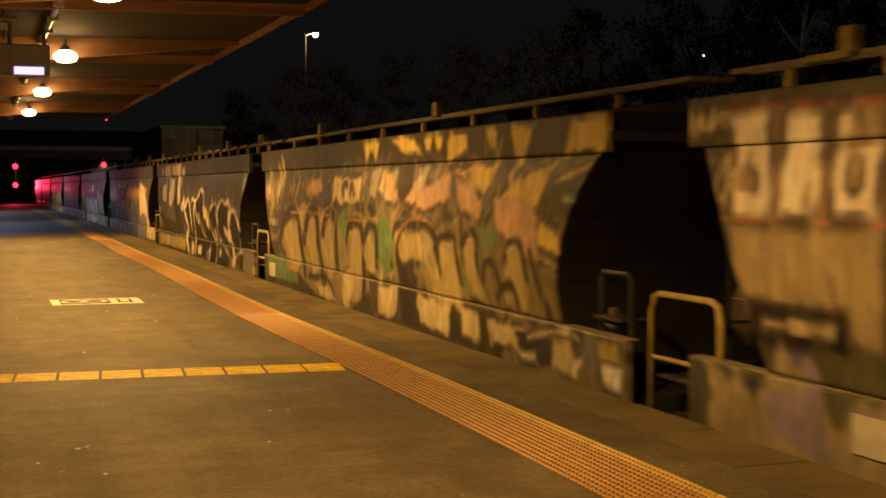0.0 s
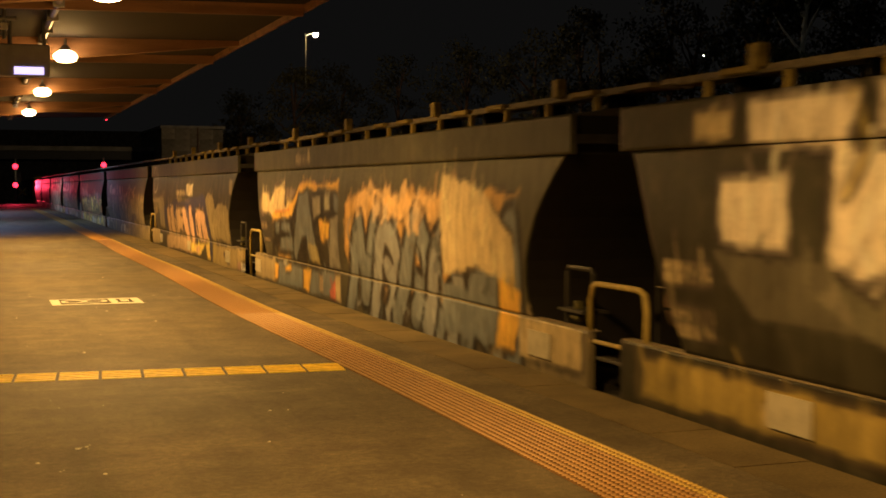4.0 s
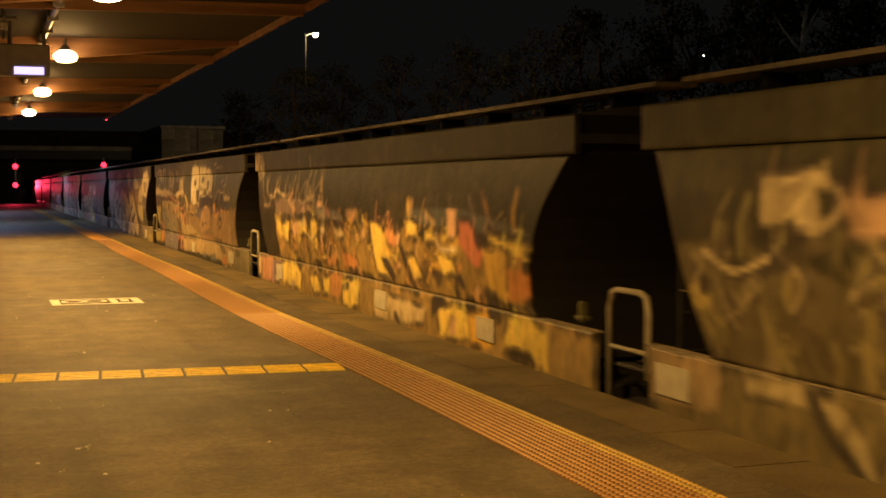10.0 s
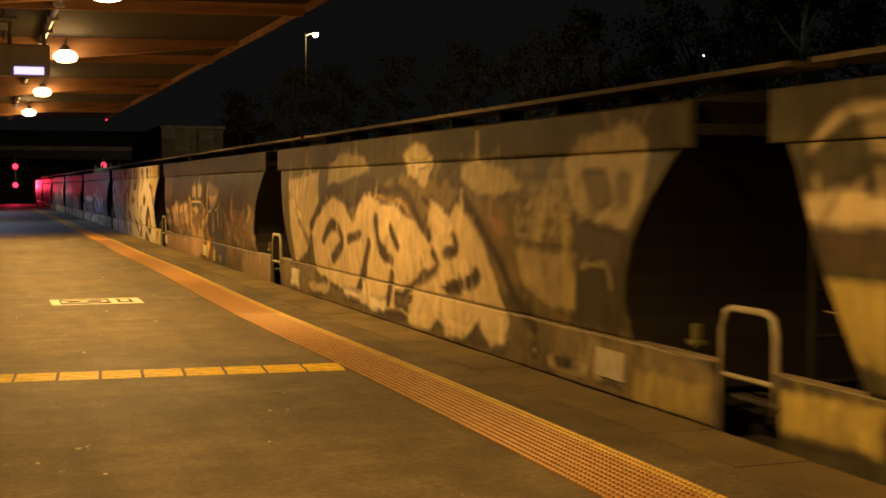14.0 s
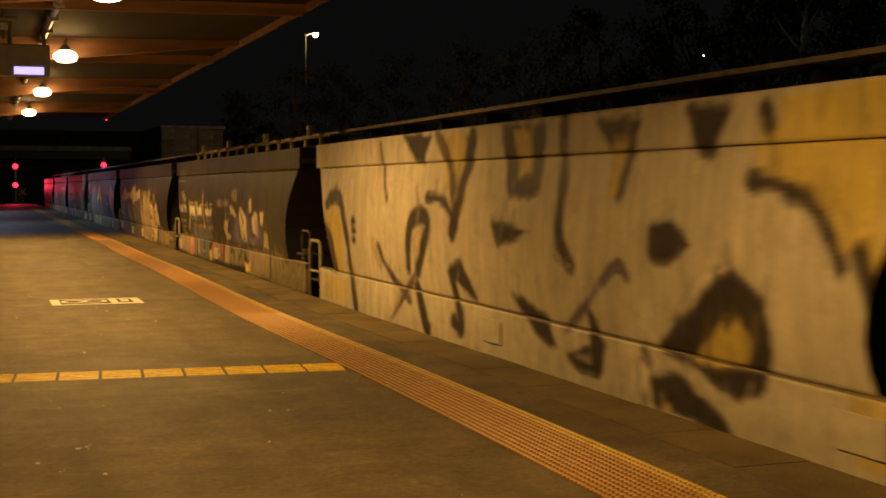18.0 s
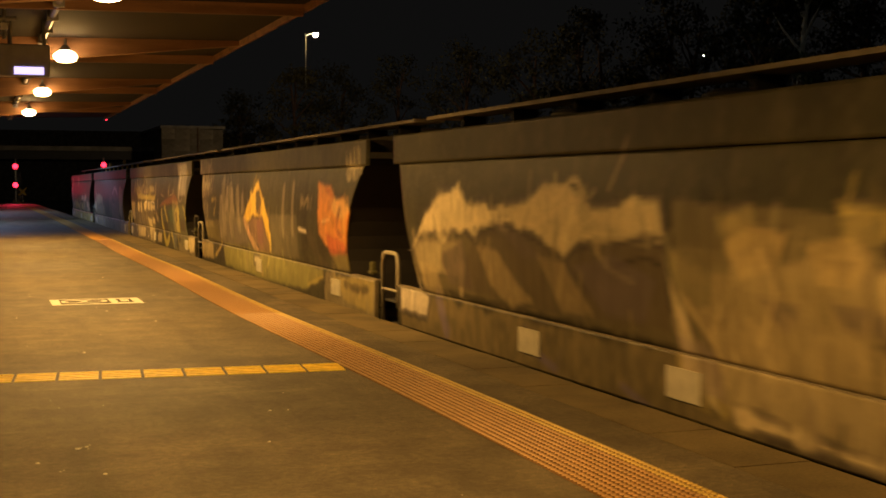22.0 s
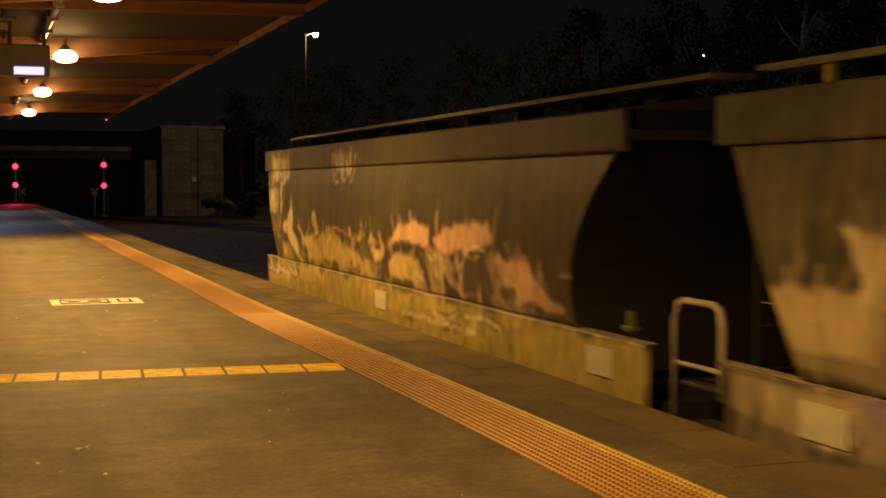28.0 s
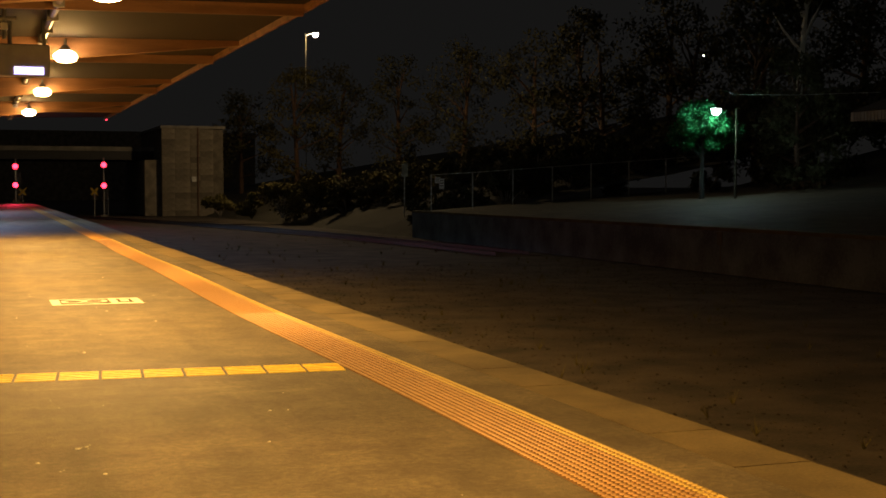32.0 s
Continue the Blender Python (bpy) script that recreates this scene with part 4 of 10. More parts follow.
        thick = 0.8 * fat * min(w, (z1 - z0) * 0.7)
        for g in rows:
            if shade:
                for s in g:
                    self.line([(x + 0.10, y - 0.07) for x, y in s], thick + 2 * ew, shade)
        for k, g in enumerate(rows):
            for s in g:
                self.line(s, thick + 2 * ew, edge)
            for s in g:
                self.line(s, thick, fill if second is None or k % 2 == 0 else second)
            for s in g:
                if self.rng.random() < 0.6:
                    self.line([(x - 0.04, y + 0.05) for x, y in s[:7]], 0.035, np.minimum(1, np.array(fill) * 1.35), 0.7)

        self.busy(a0, a1, z0, z1, (fill, edge, second or fill, np.array(fill) * 0.55, np.minimum(0.8, np.array(fill) * 1.4)), int((a1 - a0) * (z1 - z0) * 13))

    def busy(self, a0, a1, z0, z1, colours, n):
        """Short overlapping dabs and streaks that break up a piece."""
        r = self.rng
        for _ in range(n):
            a, z = a0 + (a1 - a0) * r.random(), z0 + (z1 - z0) * r.random()
            length, turn = 0.08 + 0.35 * r.random() ** 2, 1.2 + 0.9 * r.normal()
            dx, dz = length * math.cos(turn), length * math.sin(turn)
            bend = 0.1 * r.normal()
            self.line([(a, z), (a + dx * 0.5 + bend, z + dz * 0.5), (a + dx, z + dz)], 0.03 + 0.11 * r.random() ** 2, colours[r.integers(0, len(colours))], 0.35 + 0.6 * r.random(), 0.02)

    def poly(self, pts, colour, amount=0.95, soft=0.03):
        """A filled sprayed shape with slightly uneven edges."""
        p = np.array(pts, float)
        b = self.crop(p[:, 0].min() - 0.06, p[:, 0].max() + 0.06, p[:, 1].min() - 0.06, p[:, 1].max() + 0.06)
        A, Z = AA[b[0]:b[1], b[2]:b[3]], ZZ[b[0]:b[1], b[2]:b[3]]
        if A.size == 0:
            return
        inside, best = np.zeros(A.shape, bool), np.full(A.shape, 9.0)
        for q, r in zip(p, np.roll(p, -1, 0)):
            e = r - q
            t = np.clip(((A - q[0]) * e[0] + (Z - q[1]) * e[1]) / (e @ e + 1e-9), 0, 1)
            best = np.minimum(best, np.hypot(A - q[0] - t * e[0], Z - q[1] - t * e[1]))
            if abs(e[1]) > 1e-6:
                inside ^= ((q[1] > Z) != (r[1] > Z)) & (A < q[0] + e[0] * (Z - q[1]) / e[1])
        n = value_noise(self.rng, 4)[b[0]:b[1], b[2]:b[3]] - 0.5
        tone = 0.88 + 0.24 * value_noise(self.rng, 8)[b[0]:b[1], b[2]:b[3]]
        m = amount * np.clip((np.where(inside, best, -best) + 0.03 * n) / soft + 0.5, 0, 1)
        c = self.c[b[0]:b[1], b[2]:b[3]]
        c += (np.array(colour)[None, None, :] * tone[..., None] - c) * m[..., None]

    def stroke(self, pts, width, colour, amount=0.92):
        """A sprayed stroke bent smoothly through its points."""
        self.line(self.curve(pts, 4) if len(pts) > 2 else pts, width, colour, amount, 0.03)

    def tag(self, a0, a1, z0, z1, colour, n=7, width=0.05, amount=0.9):
        """A quick scribble of hooks and loops."""
        r = self.rng
        step, h = (a1 - a0) / n, z1 - z0
        for i in range(n):
            a = a0 + step * (i + 0.1 * r.normal())
            lean = 0.3 * step
            knots = [(a + lean * r.normal() + step * u, z0 + h * v) for u, v in
                     ((0.1, 0.9 + 0.2 * r.random()), (0.0, 0.5 * r.random()), (0.5, 0.05 + 0.2 * r.random()), (0.9, 0.6 + 0.3 * r.random()), (0.5 + 0.8 * r.random(), 0.35))]
            self.line(self.curve(knots[:3 + int(r.integers(0, 3))], 3), width * (0.55 + 0.5 * r.random()), colour, amount * (0.65 + 0.35 * r.random()), 0.025)

    def bars(self, a0, a1, z0, z1, rows, colour, fill=0.6):
        """Stencilled data rows as plain bars."""
        h = (z1 - z0) / rows
        for i in range(rows):
            a = a0
            while a < a1:
                w = 0.06 + 0.07 * self.rng.random()
                self.block(a, min(a1, a + w * 0.62), z0 + i * h, z0 + i * h + h * fill, colour)
                a += w

    def block(self, a0, a1, z0, z1, colour, amount=1.0):
        b = self.crop(a0, a1, z0, z1)
        A, Z = AA[b[0]:b[1], b[2]:b[3]], ZZ[b[0]:b[1], b[2]:b[3]]
        d = np.minimum(np.minimum(A - a0, a1 - A), np.minimum(Z - z0, z1 - Z))
        self.lay(b, amount * np.clip(d / 0.02 + 0.6, 0, 1), colour)

    def weather(self, base):
        """Thin dark contours where colours meet, then short worn streaks in the tone of the paint below."""
        lum = self.c @ np.array((0.5, 0.4, 0.1))
        step = np.zeros_like(lum)
        step[:, 2:-2] = np.abs(lum[:, 4:] - lum[:, :-4])
        step[2:-2] = np.maximum(step[2:-2], np.abs(lum[4:] - lum[:-4]))
        worn = value_noise(self.rng, 11)
        line = np.clip((step - 0.06) / 0.12, 0, 1) * np.clip(worn * 2.2 - 0.45, 0, 0.75)
        self.c += (np.array((0.045, 0.036, 0.042)) - self.c) * line[..., None]
        # faded mid tones, fresh lights and deep darks
        lum = self.c @ np.array((0.5, 0.4, 0.1))
        self.c *= np.clip((lum / 0.15) ** 0.45, 0.42, 1.32)[..., None]
        r, plain = self.rng, float(np.median(self.c @ np.array((0.5, 0.4, 0.1))))
        for _ in range(1500):
            j, i = int(CZ * r.random()), int(CA * r.random())
            here = self.c[j, i].copy()
            if abs(float(here @ np.array((0.5, 0.4, 0.1))) - plain) < 0.05:
                continue
            a, z = (i + 0.5) * CSTEP, CZ0 + (j + 0.5) * CSTEP
            length, lean = 0.06 + 0.22 * r.random() ** 2, 0.35 * r.normal()
            tone = 0.45 + 0.3 * r.random() if r.random() < 0.45 else 1.15 + 0.4 * r.random()
            self.line([(a, z), (a + lean * length, z + length)], 0.02 + 0.06 * r.random() ** 2, np.minimum(0.8, here * tone), 0.35 + 0.35 * r.random(), 0.025)

    def grime(self):
        """Dust and worn patches over the paint."""
        n = value_noise(self.rng, 9) * 0.5 + value_noise(self.rng, 3) * 0.5
        dull = np.clip((n - 0.55) * 1.0, 0, 0.18)[..., None]
        self.c += (np.array((0.13, 0.11, 0.08)) - self.c) * dull
        low = np.clip((0.25 - ZZ) / 0.5, 0, 1) * 0.35 * value_noise(self.rng, 6)
        self.c += (np.array((0.10, 0.085, 0.06)) - self.c) * low[..., None]


def paint_wagon(k):
    base = {15: (0.15, 0.13, 0.11), 14: (0.105, 0.095, 0.085), 13: (0.15, 0.135, 0.115), 12: (0.15, 0.135, 0.11), 11: (0.135, 0.12, 0.09), 10: (0.075, 0.066, 0.05),
            9: (0.15, 0.135, 0.10), 8: (0.15, 0.13, 0.10), 7: (0.085, 0.075, 0.06), 6: (0.57, 0.53, 0.44), 5: (0.10, 0.088, 0.06), 4: (0.09, 0.08, 0.055), 3: (0.13, 0.115, 0.09),
            2: (0.15, 0.135, 0.10), 1: (0.14, 0.125, 0.10), 0: (0.15, 0.125, 0.085), 16: (0.2, 0.175, 0.14)}[k]
    base = tuple(c * (0.74 if k != 6 else 0.86) for c in base)
    base = tuple(c * m for c, m in zip(base, (0.94, 1.0, 0.80))) if k != 6 else base
    g = Spray(500 + k, base)
    if k != 6:
        g.wash(11.3, 14.1, -0.35, 0.36, PUTTY, 0.6, 0.2)
    if k == 16:
        g.wash(7.0, 13.5, 0.4, 1.6, TAN, 0.6)
        g.forms(7.2, 13.5, 0.2, 1.8, 5, PINK, MAUVE)
        g.wash(0.2, 14, -0.3, 0.36, PUTTY, 0.8)
        g.poly([(0.57, 1.32), (2.17, 1.33), (2.16, 0.61), (1.28, 0.78), (0.64, 0.87)], (0.32,0.25,0.15), 0.8)
        g.poly([(0.46, 2.10), (2.10, 2.05), (2.16, 1.37), (0.53, 1.38)], (0.30,0.20,0.13), 0.6)
        g.poly([(0.51, 2.08), (0.96, 2.07), (1.04, 1.39), (0.60, 1.40)], CREAM, 0.85)
        g.poly([(0.60, 1.70), (0.85, 1.69), (0.84, 1.54), (0.63, 1.55)], (0.30,0.20,0.14))
        g.poly([(1.15, 2.06), (1.55, 2.05), (1.50, 1.38), (1.12, 1.39)], CREAM, 0.85)
        g.poly([(1.66, 2.05), (1.84, 2.04), (1.85, 1.87), (1.66, 1.88)], CREAM, 0.8)
        g.poly([(1.62, 1.80), (2.06, 1.80), (2.07, 1.38), (1.66, 1.38)], CREAM, 0.85)
        g.poly([(1.76, 1.78), (1.91, 1.78), (1.93, 1.54), (1.80, 1.55)], (0.35,0.26,0.15))
        g.stroke([(0.50, 2.11), (1.21, 2.09), (2.10, 2.06)], 0.03, RED, 0.8)
        g.stroke([(0.42, 1.36), (1.27, 1.36), (2.16, 1.37)], 0.03, (0.40,0.14,0.08))
        g.tag(-0.06, 0.46, 1.93, 2.13, SAND, 5, 0.06)
        g.tag(0.20, 0.55, 1.45, 1.78, SAND, 4, 0.06)
        g.stroke([(1.08, 0.62), (1.42, 0.48), (1.49, 0.32)], 0.13, MAUVE, 0.5)
        g.poly([(0.84, 0.83), (1.84, 0.83), (1.83, 0.60), (0.85, 0.57)], (0.012,0.011,0.012))
        g.poly([(0.95, 0.76), (1.72, 0.77), (1.69, 0.67), (0.92, 0.66)], (0.40,0.33,0.20))
        g.poly([(0.92, 0.27), (1.52, 0.31), (1.64, -0.07), (1.11, -0.03)], MAUVE, 0.5)
        g.poly([(0.44, 0.35), (0.98, 0.31), (0.79, 0.24)], PLUM, 0.7)
        g.poly([(1.79, 0.30), (2.13, 0.30), (2.14, 0.10), (1.85, 0.11)], MAUVE, 0.4)
    elif k == 15:
        g.wash(0.4, 5.5, 0.5, 1.5, MAUVE, 0.2)
        g.wash(2.0, 13.4, 0.40, 1.25, (0.27, 0.22, 0.11), 0.85, 0.2)
        g.wash(6.0, 13.5, 1.3, 1.85, (0.28, 0.23, 0.18), 0.6, 0.2)
        g.wash(5.8, 13.5, 1.88, 2.2, BARK, 0.7, 0.1)
        g.busy(2.0, 13.0, 0.4, 1.8, (OLIVE, TAN, BARK, PUTTY, GREEN), 170)
        g.poly([(6.44, 2.20), (7.02, 2.17), (6.65, 1.85)], SHARD)
        g.poly([(7.74, 2.18), (8.46, 2.17), (8.58, 1.93), (7.82, 2.09)], SHARD)
        g.poly([(8.96, 2.17), (9.31, 2.17), (9.22, 1.94), (9.07, 1.95)], SHARD)
        g.poly([(9.85, 2.17), (10.38, 2.16), (10.44, 1.95), (9.70, 1.77)], SHARD)
        g.poly([(10.88, 2.17), (11.24, 2.16), (11.22, 1.91), (11.04, 1.96)], SHARD)
        g.poly([(11.56, 2.17), (12.16, 2.16), (11.82, 1.74), (11.72, 1.74)], SHARD)
        g.poly([(12.88, 2.18), (13.59, 2.17), (13.61, 1.85), (12.77, 1.84)], SHARD)
        g.poly([(12.14, 2.09), (12.80, 2.11), (12.77, 1.89), (12.14, 1.84)], BARK, 0.7)
        g.poly([(9.95, 1.76), (11.26, 1.82), (10.89, 1.47)], SHARD)
        g.poly([(9.96, 1.74), (10.89, 1.47), (10.87, 1.24), (10.25, 1.31)], FLESH, 0.8)
        g.poly([(11.55, 1.61), (12.58, 1.79), (12.26, 1.38), (11.31, 1.46)], SHARD)
        g.poly([(11.13, 1.47), (11.79, 1.50), (12.26, 1.35), (12.24, 1.03), (12.69, 0.88), (12.10, 0.92), (11.35, 1.14)], FLESH)
        g.poly([(12.51, 1.61), (13.31, 1.81), (13.30, 1.72)], SHARD)
        g.poly([(12.26, 1.38), (12.55, 1.61), (13.23, 1.69), (13.04, 1.33), (12.44, 1.31)], BARK)
        g.poly([(12.74, 1.48), (13.12, 1.54), (13.06, 1.39)], (0.32,0.36,0.22))
        g.poly([(12.27, 1.31), (12.74, 1.20), (12.82, 0.94), (12.24, 1.03)], SHARD)
        g.poly([(5.03, 1.72), (6.44, 1.71), (6.44, 1.42), (5.04, 1.38)], BUFF)
        g.poly([(7.18, 1.84), (7.88, 1.76), (7.76, 1.38), (7.23, 1.50)], BUFF)
        g.poly([(8.34, 1.55), (8.70, 1.77), (9.08, 1.68), (8.68, 1.35), (8.30, 1.41)], FLESH, 0.8)
        g.poly([(9.07, 1.73), (9.64, 1.76), (9.72, 1.51), (9.21, 1.46)], HAZE, 0.5)
        g.poly([(10.38, 1.73), (10.95, 1.48), (10.79, 1.44), (10.59, 1.61)], PLUM)
        g.poly([(6.94, 1.80), (7.36, 1.81), (7.29, 1.60)], PLUM)
        g.poly([(8.05, 1.48), (8.71, 1.75), (8.80, 1.71), (8.30, 1.41)], PLUM)
        g.poly([(6.65, 0.58), (7.54, 1.11), (8.01, 0.61), (7.39, 0.47)], GREEN, 0.8)
        g.poly([(10.82, 1.20), (11.35, 1.14), (11.19, 0.96), (10.93, 0.97)], GREEN)
        g.poly([(7.79, 0.64), (7.94, 1.05), (8.40, 1.12), (8.98, 1.06), (8.80, 0.74)], (0.34,0.28,0.13))
        g.poly([(11.48, 0.85), (11.59, 1.04), (11.83, 1.05), (12.03, 0.73), (11.99, 0.41), (11.43, 0.43)], (0.34,0.28,0.13))
        g.poly([(9.14, 0.72), (9.45, 0.97), (10.08, 1.04), (10.24, 0.57), (10.24, 0.24), (9.37, 0.34)], (0.34,0.28,0.13))
        g.poly([(10.32, 0.98), (10.72, 1.08), (10.87, 0.62), (11.01, 0.39), (10.50, 0.47)], (0.34,0.28,0.13))
        g.stroke([(5.72, 0.69), (5.89, 0.99), (6.29, 1.07), (6.56, 0.93), (6.67, 0.63)], 0.13, PLUM)
        g.stroke([(6.68, 0.68), (6.75, 0.96), (7.28, 1.02), (7.38, 0.67)], 0.12, PLUM)
        g.stroke([(7.79, 0.64), (7.94, 1.05), (8.40, 1.14), (8.98, 1.06), (8.94, 0.75), (8.49, 0.68)], 0.10, PLUM)
        g.stroke([(8.94, 0.75), (9.36, 0.81), (9.51, 0.95), (9.77, 1.05), (10.08, 1.05), (10.13, 0.89), (10.24, 0.57)], 0.08, PLUM)
        g.stroke([(10.32, 0.98), (10.49, 1.10), (10.72, 1.09), (10.75, 0.84), (10.87, 0.62)], 0.08, PLUM)
        g.stroke([(11.48, 0.85), (11.59, 1.05), (11.83, 1.05), (11.96, 0.91), (12.03, 0.73)], 0.08, PLUM)
        g.stroke([(10.87, 0.62), (10.96, 0.81), (11.18, 0.84), (11.30, 0.65)], 0.08, PLUM)
        g.stroke([(11.25, 0.49), (11.39, 0.61), (11.64, 0.63), (11.73, 0.45)], 0.07, PLUM)
        g.stroke([(12.10, 0.99), (12.25, 0.71), (12.44, 0.45)], 0.10, PLUM)
        g.stroke([(8.09, 1.00), (8.55, 1.07), (8.91, 1.01)], 0.03, CREAM, 0.6)
        g.stroke([(9.45, 0.95), (9.77, 1.00), (9.95, 0.94)], 0.03, CREAM, 0.6)
        g.stroke([(10.43, 1.04), (10.66, 1.04), (10.73, 0.96)], 0.03, CREAM, 0.6)
        g.stroke([(11.56, 0.97), (11.74, 1.01), (11.89, 0.96)], 0.03, CREAM, 0.6)
        g.stroke([(5.78, 0.89), (6.03, 0.98), (6.37, 0.97)], 0.03, CREAM, 0.6)
        g.poly([(7.99, 0.79), (8.33, 0.62), (8.54, 0.41), (8.17, 0.43)], PLUM)
        g.poly([(5.39, 0.40), (6.09, 0.39), (5.99, 0.01), (5.28, 0.00)], SAND, 0.8)
        g.poly([(6.00, 0.41), (6.75, 0.38), (6.56, 0.06), (6.28, 0.09)], PLUM)
        g.poly([(7.10, 0.35), (7.77, 0.35), (7.61, -0.05), (6.92, -0.06)], SAND)
        g.poly([(4.05, 0.37), (5.18, 0.38), (4.51, 0.06), (3.80, 0.12)], PLUM)
        g.poly([(8.61, 0.37), (9.88, 0.29), (9.82, -0.05), (8.82, -0.02)], SAND)
        g.poly([(8.24, 0.38), (8.61, 0.37), (8.68, -0.02), (8.36, 0.02)], PLUM)
        g.poly([(9.82, 0.20), (10.12, 0.19), (10.18, -0.05), (9.88, -0.06)], PLUM)
        g.poly([(10.18, 0.30), (10.69, 0.32), (10.80, -0.02), (10.18, -0.01)], SAND)
        g.poly([(10.91, 0.27), (11.90, 0.29), (11.81, 0.06), (11.02, 0.00)], SAND)
        g.poly([(11.67, 0.21), (12.47, 0.22), (12.45, -0.01), (12.17, -0.04), (12.08, 0.09), (11.72, 0.08)], PLUM)
        g.stroke([(11.95, 0.18), (12.51, 0.30), (12.92, 0.32), (13.15, 0.18), (12.92, 0.02)], 0.07, CREAM, 0.85)
        g.poly([(11.72, 0.05), (12.13, 0.10), (12.17, -0.04), (11.76, -0.06)], CREAM, 0.8)
        g.poly([(12.47, 0.24), (12.92, 0.26), (13.00, -0.04), (12.47, -0.04)], SAND)
        g.poly([(13.07, 0.31), (13.33, 0.24), (13.30, 0.04), (13.11, 0.05)], SLATE)
        g.poly([(13.36, 0.34), (13.78, 0.32), (13.78, 0.14), (13.44, 0.12)], MUSTARD, 0.7)
        g.poly([(13.47, 0.13), (13.82, 0.14), (13.82, -0.06), (13.48, -0.05)], WHITE)
        g.stroke([(1.63, 2.09), (1.75, 1.92), (1.81, 1.76)], 0.14, CREAM, 0.7)
        g.tag(0.44, 1.84, 1.31, 1.79, BUFF, 10, 0.06)
        g.tag(0.67, 1.68, 1.18, 1.51, PUTTY, 8, 0.06)
        g.bars(0.72, 1.49, 0.93, 1.05, 2, CREAM, 0.85)
        g.bars(0.90, 1.44, 0.67, 0.81, 2, TAN, 0.85)
        g.poly([(3.37, 1.70), (4.13, 1.76), (4.49, 1.59), (4.13, 1.39), (3.43, 1.41)], (0.40,0.20,0.09), 0.5)
        g.poly([(4.18, 1.59), (4.63, 1.64), (4.68, 1.43), (4.30, 1.36)], MAUVE, 0.3)
        g.stroke([(3.90, 1.08), (4.55, 1.12), (5.07, 1.12), (5.41, 1.12)], 0.05, AMBER, 0.7)
        g.poly([(2.67, 1.25), (3.02, 1.29), (3.08, 0.96), (2.67, 0.94)], BUFF, 0.6)
        g.poly([(3.11, 1.33), (3.80, 1.33), (3.90, 1.14), (3.08, 1.04)], PUTTY, 0.6)
        g.poly([(1.85, 0.98), (1.99, 0.75), (1.80, 0.66), (1.54, 0.89)], BARK, 0.6)
        g.poly([(0.37, 0.43), (2.36, 0.45), (2.76, 0.03), (0.36, 0.02)], GREEN, 0.75)
        g.poly([(0.53, 0.24), (1.06, 0.24), (1.04, 0.13), (0.50, 0.12)], CREAM)
        g.poly([(2.01, 0.30), (2.39, 0.32), (2.39, 0.22), (2.01, 0.20)], (0.40,0.14,0.10))
        g.stroke([(2.40, 0.58), (2.66, 0.29), (2.86, -0.04)], 0.11, PLUM)
        g.stroke([(3.71, 0.14), (4.29, 0.17), (4.90, 0.27), (5.05, 0.00)], 0.05, PLUM)
        g.poly([(4.45, 0.16), (4.83, 0.10), (5.05, -0.06), (4.46, -0.08)], BUFF, 0.8)
        g.poly([(1.34, 0.83), (2.60, 1.09), (3.55, 1.16), (5.78, 1.12), (7.40, 1.20), (7.99, 1.10), (7.33, 0.41), (5.69, -0.14), (3.99, -0.07), (2.11, 0.34)], (0.30,0.24,0.13), 0.65)
        g.poly([(6.74, 2.19), (7.32, 2.18), (7.10, 1.85)], SHARD)
        g.poly([(8.07, 2.16), (8.61, 2.18), (8.96, 1.94), (8.44, 1.96), (8.11, 2.02)], SHARD)
        g.poly([(9.31, 2.17), (9.69, 2.17), (9.59, 1.97), (9.44, 1.94)], SHARD)
        g.poly([(6.87, 1.82), (7.38, 1.84), (7.14, 1.41), (6.85, 1.48)], (0.36,0.34,0.26), 0.8)
        g.poly([(7.48, 1.38), (7.86, 1.83), (8.06, 1.79), (7.83, 1.38)], (0.34,0.36,0.28), 0.8)
        g.poly([(8.15, 1.85), (9.02, 1.90), (8.69, 1.70), (8.48, 1.50), (7.96, 1.49)], BARK, 0.8)
        g.poly([(8.64, 1.63), (9.10, 1.85), (9.26, 1.83), (9.05, 1.60), (8.72, 1.50)], (0.34,0.36,0.30), 0.8)
        g.poly([(9.05, 1.60), (9.93, 1.75), (9.98, 1.46), (9.09, 1.28), (8.62, 1.40)], FLESH, 0.7)
        g.poly([(7.56, 1.68), (7.75, 1.82), (7.90, 1.60), (8.24, 1.39), (7.69, 1.38)], FLESH, 0.8)
        g.poly([(5.26, 1.71), (6.40, 1.72), (6.46, 1.36), (5.27, 1.33)], BUFF)
        g.stroke([(5.58, 1.45), (5.57, 1.61), (5.76, 1.61)], 0.07, BARK, 0.9)
        g.stroke([(5.96, 1.46), (5.97, 1.61), (6.15, 1.48)], 0.07, BARK, 0.9)
        g.poly([(3.69, 1.66), (4.22, 1.74), (4.45, 1.48), (3.86, 1.44)], FLESH, 0.6)
        g.stroke([(1.40, 1.92), (1.65, 1.67), (1.41, 1.44)], 0.17, (0.42,0.32,0.2), 0.7)
        g.stroke([(0.64, 1.55), (1.10, 1.37), (0.79, 0.99)], 0.16, (0.42,0.32,0.2), 0.6)
        g.poly([(1.88, 0.85), (2.40, 1.08), (2.80, 0.94), (2.98, 0.36), (2.46, 0.18), (2.06, 0.45)], (0.32,0.265,0.15), 0.85)
        g.poly([(3.31, 0.97), (3.78, 1.15), (4.06, 0.99), (4.04, 0.32), (4.26, 0.06), (3.82, 0.07), (3.57, 0.51)], (0.32,0.265,0.15), 0.85)
